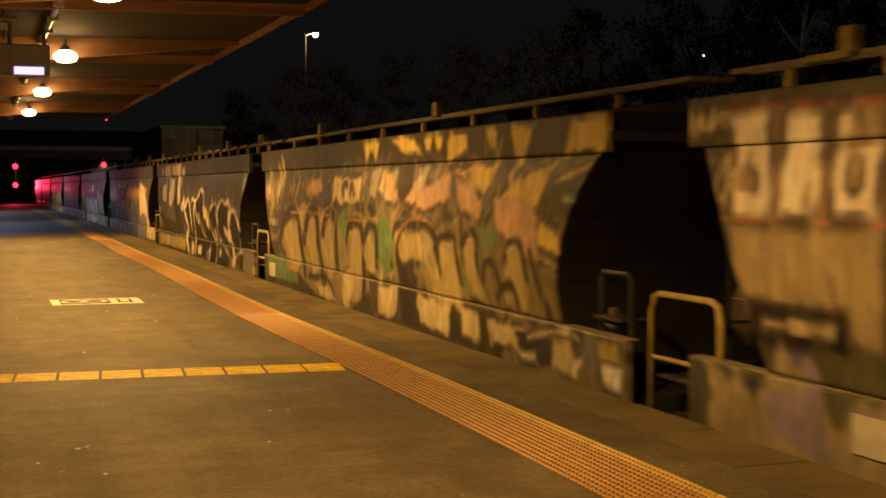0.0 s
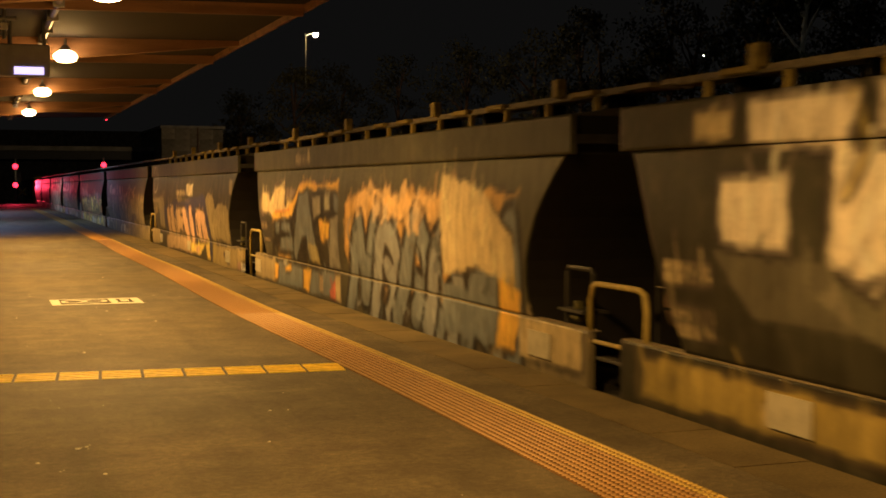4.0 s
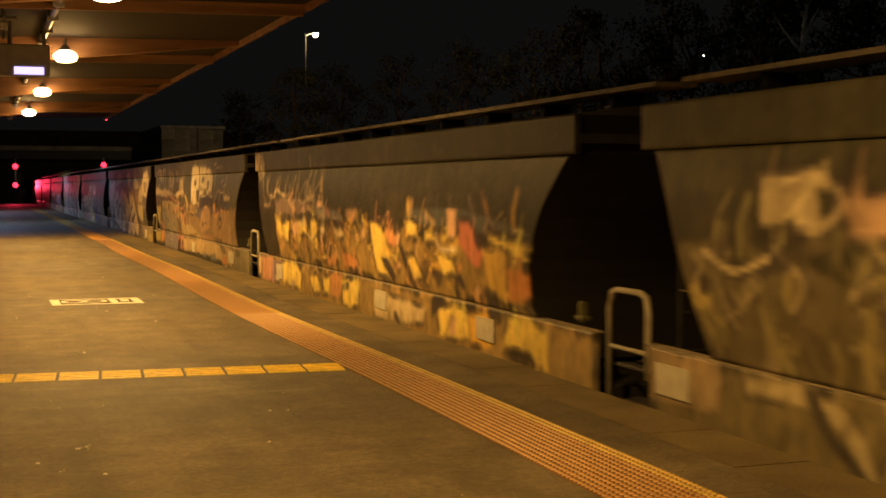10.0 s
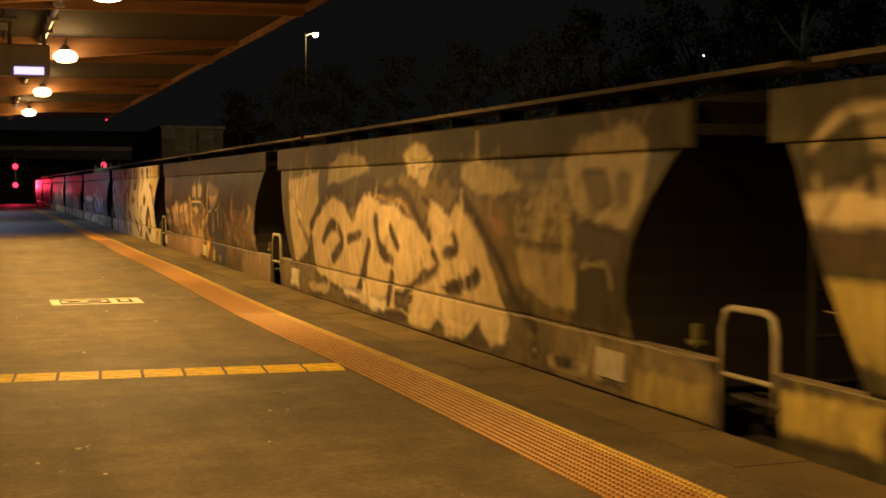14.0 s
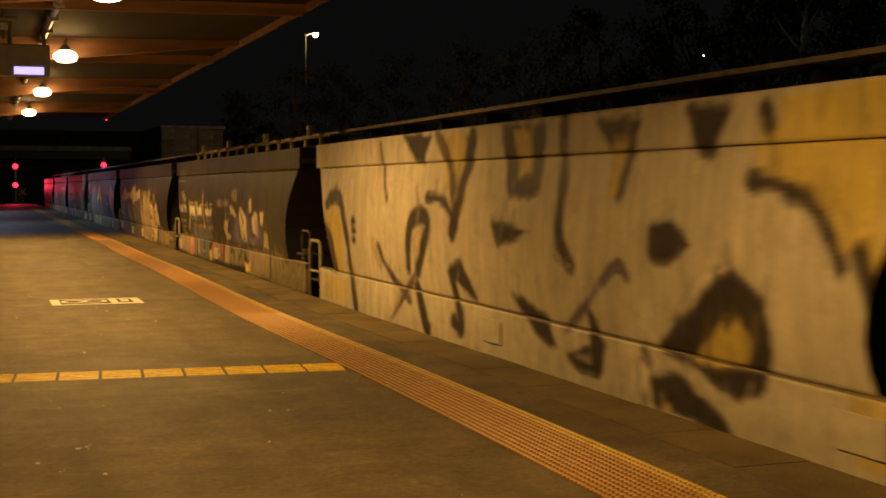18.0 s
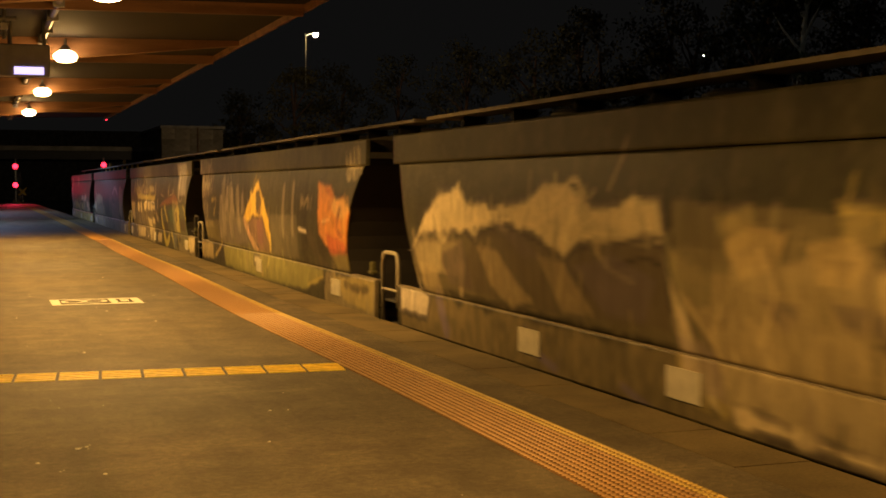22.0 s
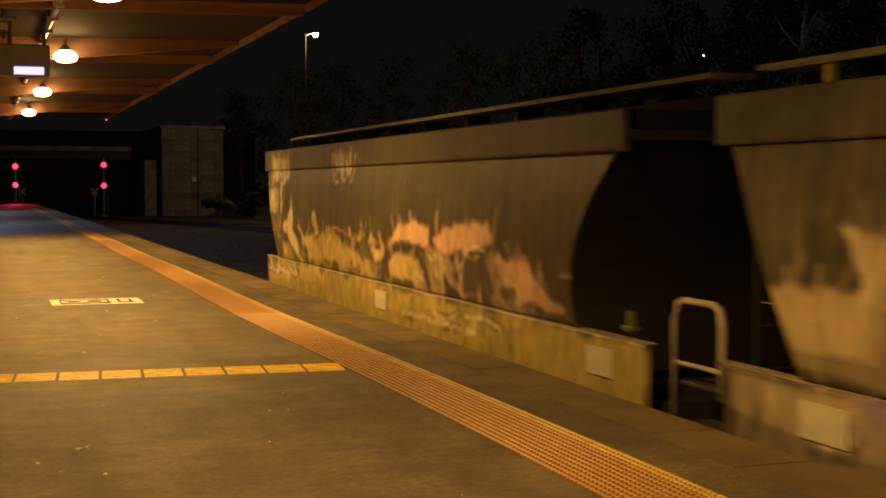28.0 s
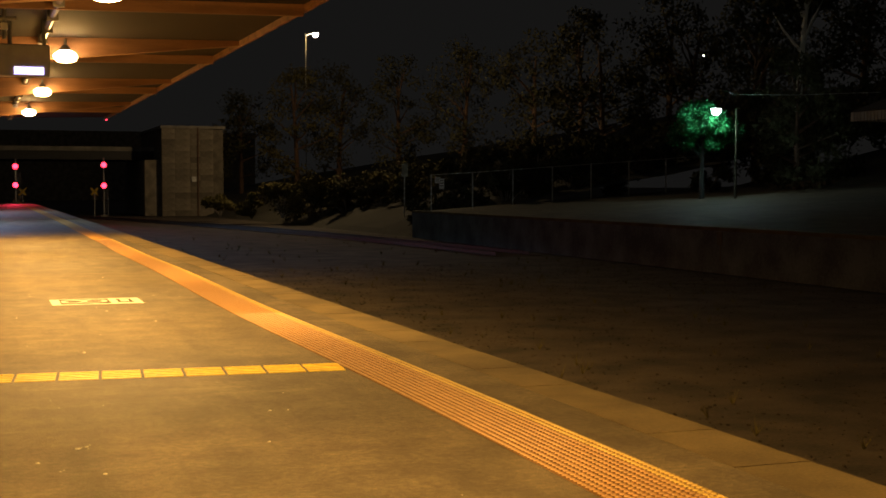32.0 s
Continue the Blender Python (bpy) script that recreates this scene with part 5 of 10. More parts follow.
        g.poly([(4.32, 0.92), (4.74, 1.12), (5.03, 1.00), (5.01, 0.36), (4.72, 0.21), (4.44, 0.48)], (0.32,0.265,0.15), 0.85)
        g.poly([(5.90, 0.91), (6.23, 1.07), (6.45, 0.95), (6.40, 0.22), (6.09, 0.01), (5.85, 0.42)], (0.33,0.27,0.155), 0.85)
        g.poly([(6.63, 0.91), (6.88, 1.02), (7.08, 0.92), (7.01, 0.45), (7.33, 0.02), (7.01, -0.12), (6.65, 0.33)], (0.33,0.27,0.155), 0.85)
        g.poly([(5.35, 1.15), (5.78, 1.28), (5.91, 1.04), (5.73, 0.82), (5.39, 0.87)], GREEN, 0.7)
        g.poly([(7.14, 1.06), (7.40, 1.20), (7.71, 1.18), (7.99, 0.86), (7.86, 0.68), (7.36, 0.58), (7.17, 0.75)], GREEN)
        g.poly([(8.21, 0.65), (8.29, 0.93), (8.64, 1.07), (9.20, 1.10), (9.43, 0.98), (9.49, 0.66), (9.08, 0.71), (8.62, 0.71)], (0.32,0.265,0.15), 0.9)
        g.poly([(8.01, 0.60), (8.62, 0.68), (8.74, 0.50), (8.65, 0.19), (8.46, -0.05), (8.19, 0.22)], PLUM, 0.85)
        g.stroke([(1.55, 0.72), (2.12, 1.12), (2.74, 1.18), (2.99, 0.90), (3.17, 0.24)], 0.18, PLUM)
        g.stroke([(3.28, 0.76), (3.66, 1.19), (4.11, 1.18), (4.20, 0.56), (4.37, 0.05)], 0.17, PLUM)
        g.stroke([(4.47, 0.88), (4.74, 1.18), (5.22, 1.10), (5.16, 0.43)], 0.14, PLUM)
        g.stroke([(5.77, 0.84), (5.99, 1.08), (6.47, 1.10), (6.58, 0.74), (6.47, 0.15)], 0.13, PLUM)
        g.stroke([(6.67, 0.91), (6.92, 1.09), (7.22, 0.99), (7.17, 0.57)], 0.11, PLUM)
        g.stroke([(8.05, 0.64), (8.10, 0.91), (8.44, 1.12), (9.09, 1.16), (9.47, 1.05), (9.57, 0.65)], 0.08, PLUM)
        g.stroke([(2.43, 1.17), (3.84, 1.19), (4.88, 1.16)], 0.03, ORANGE, 0.6)
        g.stroke([(5.78, 1.10), (6.19, 1.15), (6.53, 1.12)], 0.03, ORANGE, 0.7)
        g.stroke([(7.99, 0.92), (8.44, 1.16), (9.13, 1.21), (9.55, 1.08)], 0.03, ORANGE, 0.7)
        g.poly([(5.46, 0.40), (5.79, 0.48), (5.97, 0.17), (5.69, -0.12), (5.38, -0.07)], SAND, 0.8)
        g.poly([(6.67, 0.46), (7.09, 0.42), (7.09, -0.05), (6.80, 0.09)], PLUM, 0.85)
        g.poly([(7.26, 0.34), (7.97, 0.38), (7.93, 0.04), (7.46, -0.11)], SAND, 0.7)
        g.poly([(7.97, 0.38), (8.63, 0.39), (8.58, -0.06), (8.17, -0.03)], PLUM, 0.85)
        g.poly([(8.88, 0.22), (9.46, 0.28), (9.51, -0.00), (9.04, -0.05)], SAND, 0.8)
        g.poly([(3.94, 0.08), (4.62, 0.12), (4.77, -0.03), (4.10, -0.08)], SAND, 0.8)
        g.stroke([(3.42, 0.20), (4.52, 0.24), (4.92, 0.04)], 0.08, PLUM, 0.9)
    elif k == 14:
        g.wash(4.5, 12.9, 0.7, 1.5, HAZE, 0.28, 0.3)
        g.poly([(0.22, 0.32), (5.43, 0.34), (5.24, -0.05), (0.22, -0.06)], (0.15,0.12,0.06), 0.5)
        g.poly([(0.34, 0.30), (5.43, 0.33), (5.24, -0.00), (0.34, -0.02)], (0.34,0.26,0.08), 0.85)
        g.poly([(1.95, 0.17), (2.37, 0.18), (2.34, 0.04), (1.99, 0.04)], BUFF, 0.8)
        g.poly([(1.79, 2.17), (2.96, 2.16), (2.85, 1.77), (1.77, 1.84)], CREAM, 0.85)
        g.poly([(3.13, 2.17), (4.80, 2.16), (4.62, 1.85), (3.07, 1.85)], CREAM, 0.85)
        g.poly([(1.09, 2.12), (1.62, 2.13), (1.58, 1.90), (1.09, 1.89)], BUFF, 0.7)
        g.poly([(1.43, 1.66), (2.23, 1.68), (2.34, 1.14), (1.53, 1.18)], CREAM, 0.85)
        g.poly([(2.64, 1.83), (3.67, 1.81), (3.65, 1.26), (3.15, 0.93), (2.71, 1.12)], CREAM, 0.9)
        g.poly([(4.12, 1.86), (4.62, 1.85), (4.79, 1.21), (4.34, 1.09)], CREAM, 0.9)
        g.poly([(4.64, 1.80), (4.97, 1.82), (4.97, 1.59), (4.72, 1.54)], BUFF, 0.5)
        g.poly([(4.91, 2.07), (5.44, 2.08), (5.38, 1.84), (4.89, 1.84)], CREAM, 0.5)
        g.stroke([(2.87, 2.12), (3.00, 1.82), (2.84, 1.53)], 0.10, MUSTARD, 0.7)
        g.stroke([(3.78, 2.11), (3.90, 1.81), (3.83, 1.43)], 0.09, MUSTARD, 0.7)
        g.poly([(2.52, 0.93), (3.73, 1.15), (4.00, 0.67), (3.19, 0.67)], (0.20,0.19,0.14), 0.6)
        g.poly([(1.43, 1.14), (2.71, 1.12), (3.03, 0.72), (1.90, 0.72)], (0.22,0.20,0.16), 0.4)
        g.bars(0.76, 1.41, 0.89, 1.06, 2, BUFF, 0.85)
        g.bars(0.83, 1.41, 0.50, 0.76, 2, PUTTY, 0.85)
        g.block(4.93, 5.44, 0.95, 1.23, CREAM, 0.6)
        g.poly([(5.54, 1.06), (6.00, 1.24), (6.44, 1.19), (6.84, 1.29), (7.56, 1.37), (7.88, 1.43), (8.27, 1.42), (8.58, 1.04), (9.04, 0.99), (9.29, 1.11), (9.84, 1.21), (10.25, 1.04), (10.45, 0.73), (10.42, 0.07), (9.80, -0.02), (8.72, -0.05), (7.49, 0.07), (5.91, -0.02), (5.60, 0.58)], BLACK)
        g.poly([(5.25, 0.65), (5.93, 0.51), (5.67, 0.20), (5.30, 0.20)], HAZE, 0.6)
        g.stroke([(5.41, 1.27), (5.60, 0.92), (6.01, 0.59), (5.55, 0.33), (5.91, -0.02)], 0.18, CREAM)
        g.stroke([(5.72, 1.11), (6.06, 1.29), (6.34, 1.14), (6.49, 0.87), (6.54, 0.56)], 0.14, CREAM)
        g.stroke([(6.44, 1.10), (6.69, 1.28), (7.03, 1.28), (7.22, 1.17)], 0.09, CREAM)
        g.stroke([(7.09, 1.12), (6.99, 0.99), (7.01, 0.69), (7.01, 0.35), (6.85, 0.02)], 0.13, BUFF)
        g.stroke([(7.22, 1.25), (7.72, 1.39), (7.79, 1.49), (8.03, 1.51), (8.41, 1.42), (8.47, 1.22)], 0.09, CREAM)
        g.stroke([(7.22, 1.13), (7.31, 0.97), (7.56, 0.78), (7.97, 0.77), (8.24, 0.52), (8.52, 0.46)], 0.11, CREAM)
        g.poly([(8.33, 1.17), (8.51, 1.15), (8.85, 1.12), (9.10, 0.86), (9.20, 0.59), (8.89, 0.66), (8.64, 0.82), (8.36, 0.84)], BUFF)
        g.stroke([(9.11, 0.96), (9.41, 1.12), (9.68, 1.20), (10.00, 1.21), (10.25, 1.13)], 0.08, CREAM)
        g.stroke([(9.10, 0.93), (9.28, 0.77), (9.54, 0.56)], 0.09, CREAM)
        g.stroke([(10.08, 1.12), (10.05, 1.00), (10.29, 0.80), (10.45, 0.70)], 0.11, CREAM)
        g.stroke([(9.80, 0.66), (9.91, 0.51), (10.20, 0.42), (10.42, 0.43)], 0.10, CREAM)
        g.stroke([(9.59, 0.50), (9.90, 0.35), (9.90, 0.16), (9.69, -0.08)], 0.11, BUFF)
        g.poly([(10.17, 0.27), (10.42, 0.34), (10.42, 0.10), (10.11, 0.07)], CREAM)
        g.poly([(7.23, 0.20), (7.83, 0.24), (7.75, 0.02), (7.23, 0.03)], CREAM, 0.85)
        g.poly([(8.44, 0.09), (9.10, 0.30), (9.05, 0.08), (8.92, -0.09), (8.51, -0.08)], CREAM, 0.9)
        g.poly([(8.58, 0.08), (8.85, 0.14), (8.82, 0.00), (8.58, -0.02)], HAZE)
        g.poly([(7.83, -0.02), (8.15, -0.01), (8.15, -0.09), (7.83, -0.10)], CREAM)
        g.poly([(6.34, 0.32), (6.75, 0.27), (6.61, -0.06), (6.24, -0.02)], BUFF)
        g.stroke([(7.74, 0.99), (7.90, 0.84), (8.03, 0.66)], 0.07, OLIVE)
        g.poly([(10.30, 1.07), (10.77, 1.29), (11.64, 1.12), (11.50, 0.78), (10.87, 0.69), (10.56, 0.51), (10.33, 0.71)], BLACK)
        g.poly([(11.63, 0.93), (12.18, 1.10), (12.75, 0.69), (12.92, 0.32), (12.88, -0.05), (11.98, 0.07), (11.41, 0.20), (10.80, 0.43)], BLACK)
        g.stroke([(10.11, 0.69), (10.23, 1.09), (10.76, 1.31), (11.09, 1.24), (11.51, 1.28), (11.66, 1.12)], 0.13, CREAM)
        g.stroke([(11.64, 1.07), (11.45, 0.83), (11.59, 0.64)], 0.14, CREAM)
        g.poly([(10.88, 0.77), (11.55, 0.73), (11.78, 0.47), (11.41, 0.39), (10.97, 0.60)], CREAM, 0.9)
        g.stroke([(11.62, 0.84), (11.75, 1.05), (12.18, 1.10), (12.57, 0.81), (12.87, 0.57), (12.98, 0.37)], 0.12, CREAM)
        g.stroke([(11.64, 0.60), (11.76, 0.33), (11.98, 0.12), (11.70, 0.04)], 0.19, CREAM)
        g.stroke([(11.98, 0.17), (12.59, 0.32), (12.87, 0.27), (12.88, -0.05)], 0.09, CREAM)
        g.stroke([(10.03, 0.63), (10.79, 0.33), (11.29, 0.18)], 0.09, BUFF)
        g.poly([(12.23, 1.14), (12.78, 1.21), (12.95, 0.79), (12.67, 0.81)], HAZE, 0.4)
        g.poly([(12.96, 0.37), (13.96, 0.33), (14.00, -0.05), (12.97, -0.05)], (0.19,0.17,0.19), 0.7)
        g.poly([(13.65, 0.13), (14.03, 0.11), (14.00, -0.07), (13.65, -0.07)], MUSTARD)
        g.poly([(12.95, 1.78), (13.27, 1.75), (13.28, 1.47), (12.93, 1.48)], BUFF, 0.5)
        g.poly([(12.90, 1.63), (13.56, 1.90), (13.18, 1.30), (12.96, 1.17)], PUTTY, 0.4)
    elif k == 13:
        g.wash(6.4, 12.4, 0.2, 1.5, (0.56, 0.33, 0.10), 0.8, 0.15)
        g.forms(6.6, 12.2, -0.15, 1.15, 5, SLATE, BLACK, 0.08, 0.5, 0.18, second=(0.2, 0.22, 0.26))
        g.wash(7.0, 11.5, 1.2, 1.6, (0.56, 0.38, 0.2), 0.7, 0.3)
        g.poly([(0.60, 1.21), (0.75, 1.52), (1.35, 1.54), (1.55, 1.40), (1.83, 1.63), (2.23, 1.70), (2.74, 1.57), (3.35, 1.55), (3.29, 1.39), (2.60, 1.21), (0.86, 1.05)], (0.30,0.22,0.22), 0.5)
        g.poly([(0.73, 1.24), (0.82, 1.47), (1.31, 1.49), (1.50, 1.36), (1.84, 1.59), (2.24, 1.65), (2.65, 1.55), (2.64, 1.29), (3.12, 1.39), (3.14, 1.10), (1.79, 0.95), (1.57, 1.12), (0.98, 1.10)], BUFF)
        g.poly([(1.74, 1.15), (2.79, 1.21), (3.21, 1.39), (3.57, 1.61), (4.14, 1.70), (4.68, 1.62), (5.35, 1.67), (5.96, 1.70), (6.00, 1.47), (5.38, 1.52), (5.10, 1.55), (4.31, 1.50), (3.59, 1.49), (3.23, 1.07), (2.79, 1.09), (1.57, 0.94)], AMBER, 0.9)
        g.stroke([(1.90, 1.16), (2.60, 1.19), (2.96, 1.21)], 0.04, (0.55,0.16,0.07))
        g.stroke([(3.57, 1.61), (4.14, 1.69), (4.68, 1.62)], 0.03, (0.5,0.22,0.16), 0.6)
        g.poly([(1.79, 1.00), (3.14, 1.06), (3.60, 1.43), (4.17, 1.55), (4.31, 1.50), (5.10, 1.54), (5.38, 1.51), (6.00, 1.51), (5.98, 0.37), (5.25, 0.35), (4.14, 0.30), (3.06, 0.36), (1.92, 0.46), (1.75, 0.62)], BLACK)
        g.poly([(1.85, 0.98), (2.26, 1.00), (2.15, 0.79), (1.89, 0.80)], SLATE)
        g.poly([(2.41, 1.00), (3.01, 1.01), (3.00, 0.83), (2.35, 0.85)], SLATE)
        g.poly([(2.29, 0.73), (3.13, 0.78), (3.09, 0.53), (2.15, 0.52)], SLATE)
        g.poly([(3.60, 1.45), (4.17, 1.53), (4.30, 1.34), (4.48, 1.09), (4.80, 0.46), (4.15, 0.45), (4.14, 0.82), (3.85, 0.79), (3.23, 0.38), (3.18, 0.58), (3.47, 1.04)], SLATE)
        g.poly([(3.88, 0.80), (4.13, 0.78), (4.12, 0.48), (3.60, 0.46)], BLACK)
        g.poly([(4.45, 1.45), (5.00, 1.44), (5.03, 1.19), (4.61, 1.06)], (0.24,0.23,0.2))
        g.poly([(5.17, 1.46), (5.49, 1.49), (5.64, 1.22), (5.25, 1.20)], (0.28,0.28,0.24))
        g.poly([(5.73, 1.49), (6.00, 1.44), (6.02, 1.20), (5.80, 1.25)], SLATE)
        g.poly([(4.97, 1.10), (5.62, 1.11), (5.51, 0.83), (5.13, 0.73), (4.97, 0.82)], AMBER)
        g.poly([(1.92, 0.46), (2.90, 0.47), (2.93, 0.41), (1.91, 0.36)], AMBER)
        g.poly([(5.59, 1.15), (6.03, 1.18), (5.98, 0.43), (5.36, 0.40), (5.51, 0.83)], (0.22,0.22,0.22))
        g.poly([(4.19, 0.71), (4.78, 0.70), (4.85, 0.39), (4.28, 0.43)], MUSTARD, 0.6)
        g.poly([(1.91, 0.32), (3.71, 0.32), (3.71, -0.03), (1.80, -0.06)], SLATE)
        g.poly([(4.25, 0.31), (5.66, 0.35), (5.67, 0.01), (4.15, -0.07)], SLATE)
        g.poly([(3.71, 0.32), (4.28, 0.32), (4.08, -0.08), (3.71, -0.03)], AMBER)
        g.poly([(1.58, 0.28), (1.96, 0.28), (1.91, -0.00), (1.47, -0.06)], AMBER)
        g.poly([(2.42, 0.24), (2.88, 0.34), (2.93, 0.22), (2.47, 0.16)], AMBER)
        g.poly([(2.27, 0.36), (2.56, 0.37), (2.51, 0.27), (2.27, 0.27)], (0.34,0.36,0.36))
        g.poly([(5.36, 0.07), (5.71, 0.29), (5.72, -0.05), (5.42, -0.05)], (0.45,0.12,0.09))
        g.poly([(5.67, 0.32), (5.98, 0.34), (5.99, -0.05), (5.72, -0.05)], BUFF, 0.8)
        g.poly([(4.73, 0.27), (4.97, 0.27), (4.98, 0.00), (4.77, 0.04)], ROSE, 0.7)
        g.poly([(-0.15, 0.39), (1.69, 0.36), (1.58, -0.05), (-0.14, -0.07)], PUTTY, 0.85)
        g.poly([(0.67, 1.05), (1.69, 1.04), (1.64, 0.62), (0.67, 0.59)], (0.05,0.045,0.045), 0.8)
        g.bars(0.76, 1.21, 0.83, 1.00, 1, BUFF, 0.85)
        g.bars(0.82, 1.41, 0.64, 0.71, 1, BUFF, 0.85)
        g.poly([(1.59, 0.66), (1.82, 0.72), (1.69, 0.39), (1.47, 0.41)], BLACK)
        g.bars(3.30, 4.27, 1.92, 2.11, 1, PUTTY, 0.85)
        g.poly([(10.28, 1.74), (11.43, 1.59), (12.37, 1.13), (12.41, 0.66), (11.47, 0.75), (10.34, 0.62)], BUFF)
        g.poly([(10.31, 0.55), (11.88, 0.49), (12.07, 0.03), (10.23, 0.01)], SLATE)
        g.poly([(11.96, 0.70), (12.51, 0.60), (12.31, -0.02), (11.83, 0.00)], AMBER)
        g.poly([(12.42, 0.39), (13.80, 0.41), (13.79, -0.01), (12.42, -0.01)], BUFF, 0.8)
    elif k == 12:
        g.stroke([(0.47, 1.71), (0.63, 2.05), (1.04, 2.14), (1.36, 1.92), (1.33, 1.54), (0.88, 1.42), (0.59, 1.59), (0.47, 1.71)], 0.06, (0.30,0.27,0.25))
        g.stroke([(0.51, 1.82), (1.25, 1.81)], 0.03, (0.30,0.27,0.25), 0.7)
        g.stroke([(0.06, 1.83), (0.55, 2.17), (1.20, 1.87)], 0.04, (0.30,0.27,0.25), 0.7)
        g.poly([(0.48, 1.24), (2.57, 1.34), (2.96, 1.11), (2.80, 0.46), (1.95, 0.49), (1.90, 0.96), (0.82, 0.97)], (0.28,0.24,0.15), 0.75)
        g.poly([(0.58, 1.13), (1.76, 1.14), (1.81, 0.48), (0.53, 0.43)], BARK, 0.6)
        g.bars(0.57, 1.03, 0.73, 1.05, 2, MUSTARD, 0.85)
        g.bars(1.19, 1.63, 0.84, 1.04, 2, MUSTARD, 0.85)
        g.poly([(2.84, 1.05), (4.07, 1.15), (4.99, 1.26), (6.06, 1.22), (6.99, 1.24), (7.47, 1.15), (7.88, 1.18), (7.86, 0.61), (7.62, 0.33), (7.42, 0.43), (5.58, 0.51), (3.09, 0.34)], ROYAL, 0.65)
        g.poly([(3.43, 1.03), (3.86, 1.07), (4.17, 1.02), (4.46, 1.12), (4.69, 1.13), (4.77, 0.84), (4.98, 0.78), (5.16, 0.95), (5.40, 1.12), (5.56, 0.90), (5.67, 0.60), (5.56, 0.39), (3.54, 0.34)], ROSE)
        g.poly([(5.71, 0.98), (6.00, 1.11), (6.24, 1.02), (6.26, 0.84), (6.44, 0.68), (6.03, 0.56), (5.69, 0.72)], ROSE)
        g.poly([(6.49, 0.86), (6.65, 1.04), (6.94, 1.08), (7.21, 0.98), (7.41, 0.77), (7.57, 0.42), (7.10, 0.38), (7.08, 0.58), (6.91, 0.59), (6.82, 0.41), (6.41, 0.46)], ROSE)
        g.poly([(7.52, 0.97), (7.88, 1.12), (7.87, 0.73), (7.69, 0.65)], ROSE)
        g.poly([(4.86, 0.85), (5.10, 1.03), (4.96, 0.77)], ROYAL)
        g.poly([(6.06, 0.91), (6.36, 0.92), (6.33, 0.86), (6.10, 0.86)], ROYAL)
        g.poly([(6.91, 0.62), (7.14, 0.62), (7.01, 0.50)], BARK)
        g.stroke([(4.02, 1.10), (4.55, 1.13)], 0.03, CREAM, 0.6)
        g.stroke([(4.02, 1.05), (4.07, 0.75), (4.08, 0.44)], 0.09, BARK, 0.8)
        g.stroke([(4.75, 0.93), (4.84, 0.72), (4.92, 0.44)], 0.08, BARK, 0.8)
        g.stroke([(5.33, 1.00), (5.19, 0.75), (5.18, 0.47)], 0.08, ROYAL, 0.8)
        g.stroke([(6.00, 1.02), (5.95, 0.81), (6.04, 0.64)], 0.05, BARK, 0.7)
        g.stroke([(6.71, 0.98), (6.64, 0.77), (6.67, 0.53)], 0.06, BARK, 0.7)
        g.stroke([(4.17, 0.36), (4.27, 0.15)], 0.11, ROSE, 0.6)
        g.stroke([(7.21, 0.92), (7.35, 0.67), (7.42, 0.43)], 0.05, BARK, 0.7)
        g.stroke([(6.52, 1.00), (6.71, 1.05), (7.00, 1.06)], 0.03, CREAM, 0.5)
        g.stroke([(5.75, 0.98), (6.00, 1.08), (6.17, 1.05)], 0.03, CREAM, 0.5)
        g.poly([(3.15, 0.32), (5.56, 0.36), (7.52, 0.35), (7.62, -0.04), (5.56, -0.03), (3.09, -0.09)], (0.42,0.30,0.19), 0.85)
        g.poly([(4.22, -0.05), (4.51, 0.05), (4.46, -0.06)], BARK)
        g.poly([(5.25, -0.04), (5.56, 0.01), (5.41, -0.08)], BARK)
        g.poly([(7.66, 0.52), (7.85, 0.49), (7.84, -0.04), (7.67, 0.00)], SHARD)
        g.stroke([(7.59, 0.36), (7.56, 0.14), (7.55, -0.08)], 0.08, ROYAL)
        g.poly([(-0.20, 0.41), (1.64, 0.41), (1.48, -0.04), (-0.21, -0.05)], (0.36,0.28,0.15), 0.7)
        g.poly([(1.92, 0.33), (3.08, 0.39), (2.97, -0.01), (1.92, -0.04)], BARK, 0.5)
        g.poly([(5.22, 1.53), (5.59, 1.54), (5.62, 1.30), (5.32, 1.27)], (0.34,0.27,0.15), 0.7)
        g.bars(5.20, 6.72, 1.36, 1.52, 1, SAND, 0.85)
        g.poly([(5.31, 1.31), (6.19, 1.34), (6.13, 1.20), (5.63, 1.17)], MUSTARD, 0.4)
        g.bars(6.81, 7.87, 1.37, 1.69, 1, CREAM, 0.85)
        g.block(6.94, 7.74, 1.41, 1.65, SAND, 0.5)
        g.poly([(6.70, 1.28), (7.51, 1.28), (7.37, 1.15), (6.88, 1.19)], MUSTARD, 0.5)
        g.poly([(6.80, 1.28), (9.61, 1.39), (10.03, 0.99), (10.15, 0.55), (10.41, -0.01), (10.04, -0.06), (9.51, 0.29), (7.04, 0.30)], ROYAL, 0.7)
        g.poly([(5.26, 0.98), (5.74, 1.10), (6.12, 0.68), (6.24, 0.43), (5.50, 0.52)], ROSE)
        g.poly([(6.18, 1.06), (6.61, 1.12), (7.16, 0.74), (7.27, 0.26), (6.85, 0.22), (6.34, 0.70)], FLESH, 0.9)
        g.poly([(7.30, 1.10), (7.66, 1.18), (7.99, 0.78), (8.04, 0.27), (7.61, 0.23), (7.41, 0.63)], FLESH, 0.9)
        g.poly([(8.35, 0.97), (8.75, 1.10), (9.21, 1.06), (9.63, 1.03), (9.95, 0.54), (10.04, 0.34), (9.50, 0.34), (8.77, 0.33), (8.32, 0.46)], FLESH, 0.9)
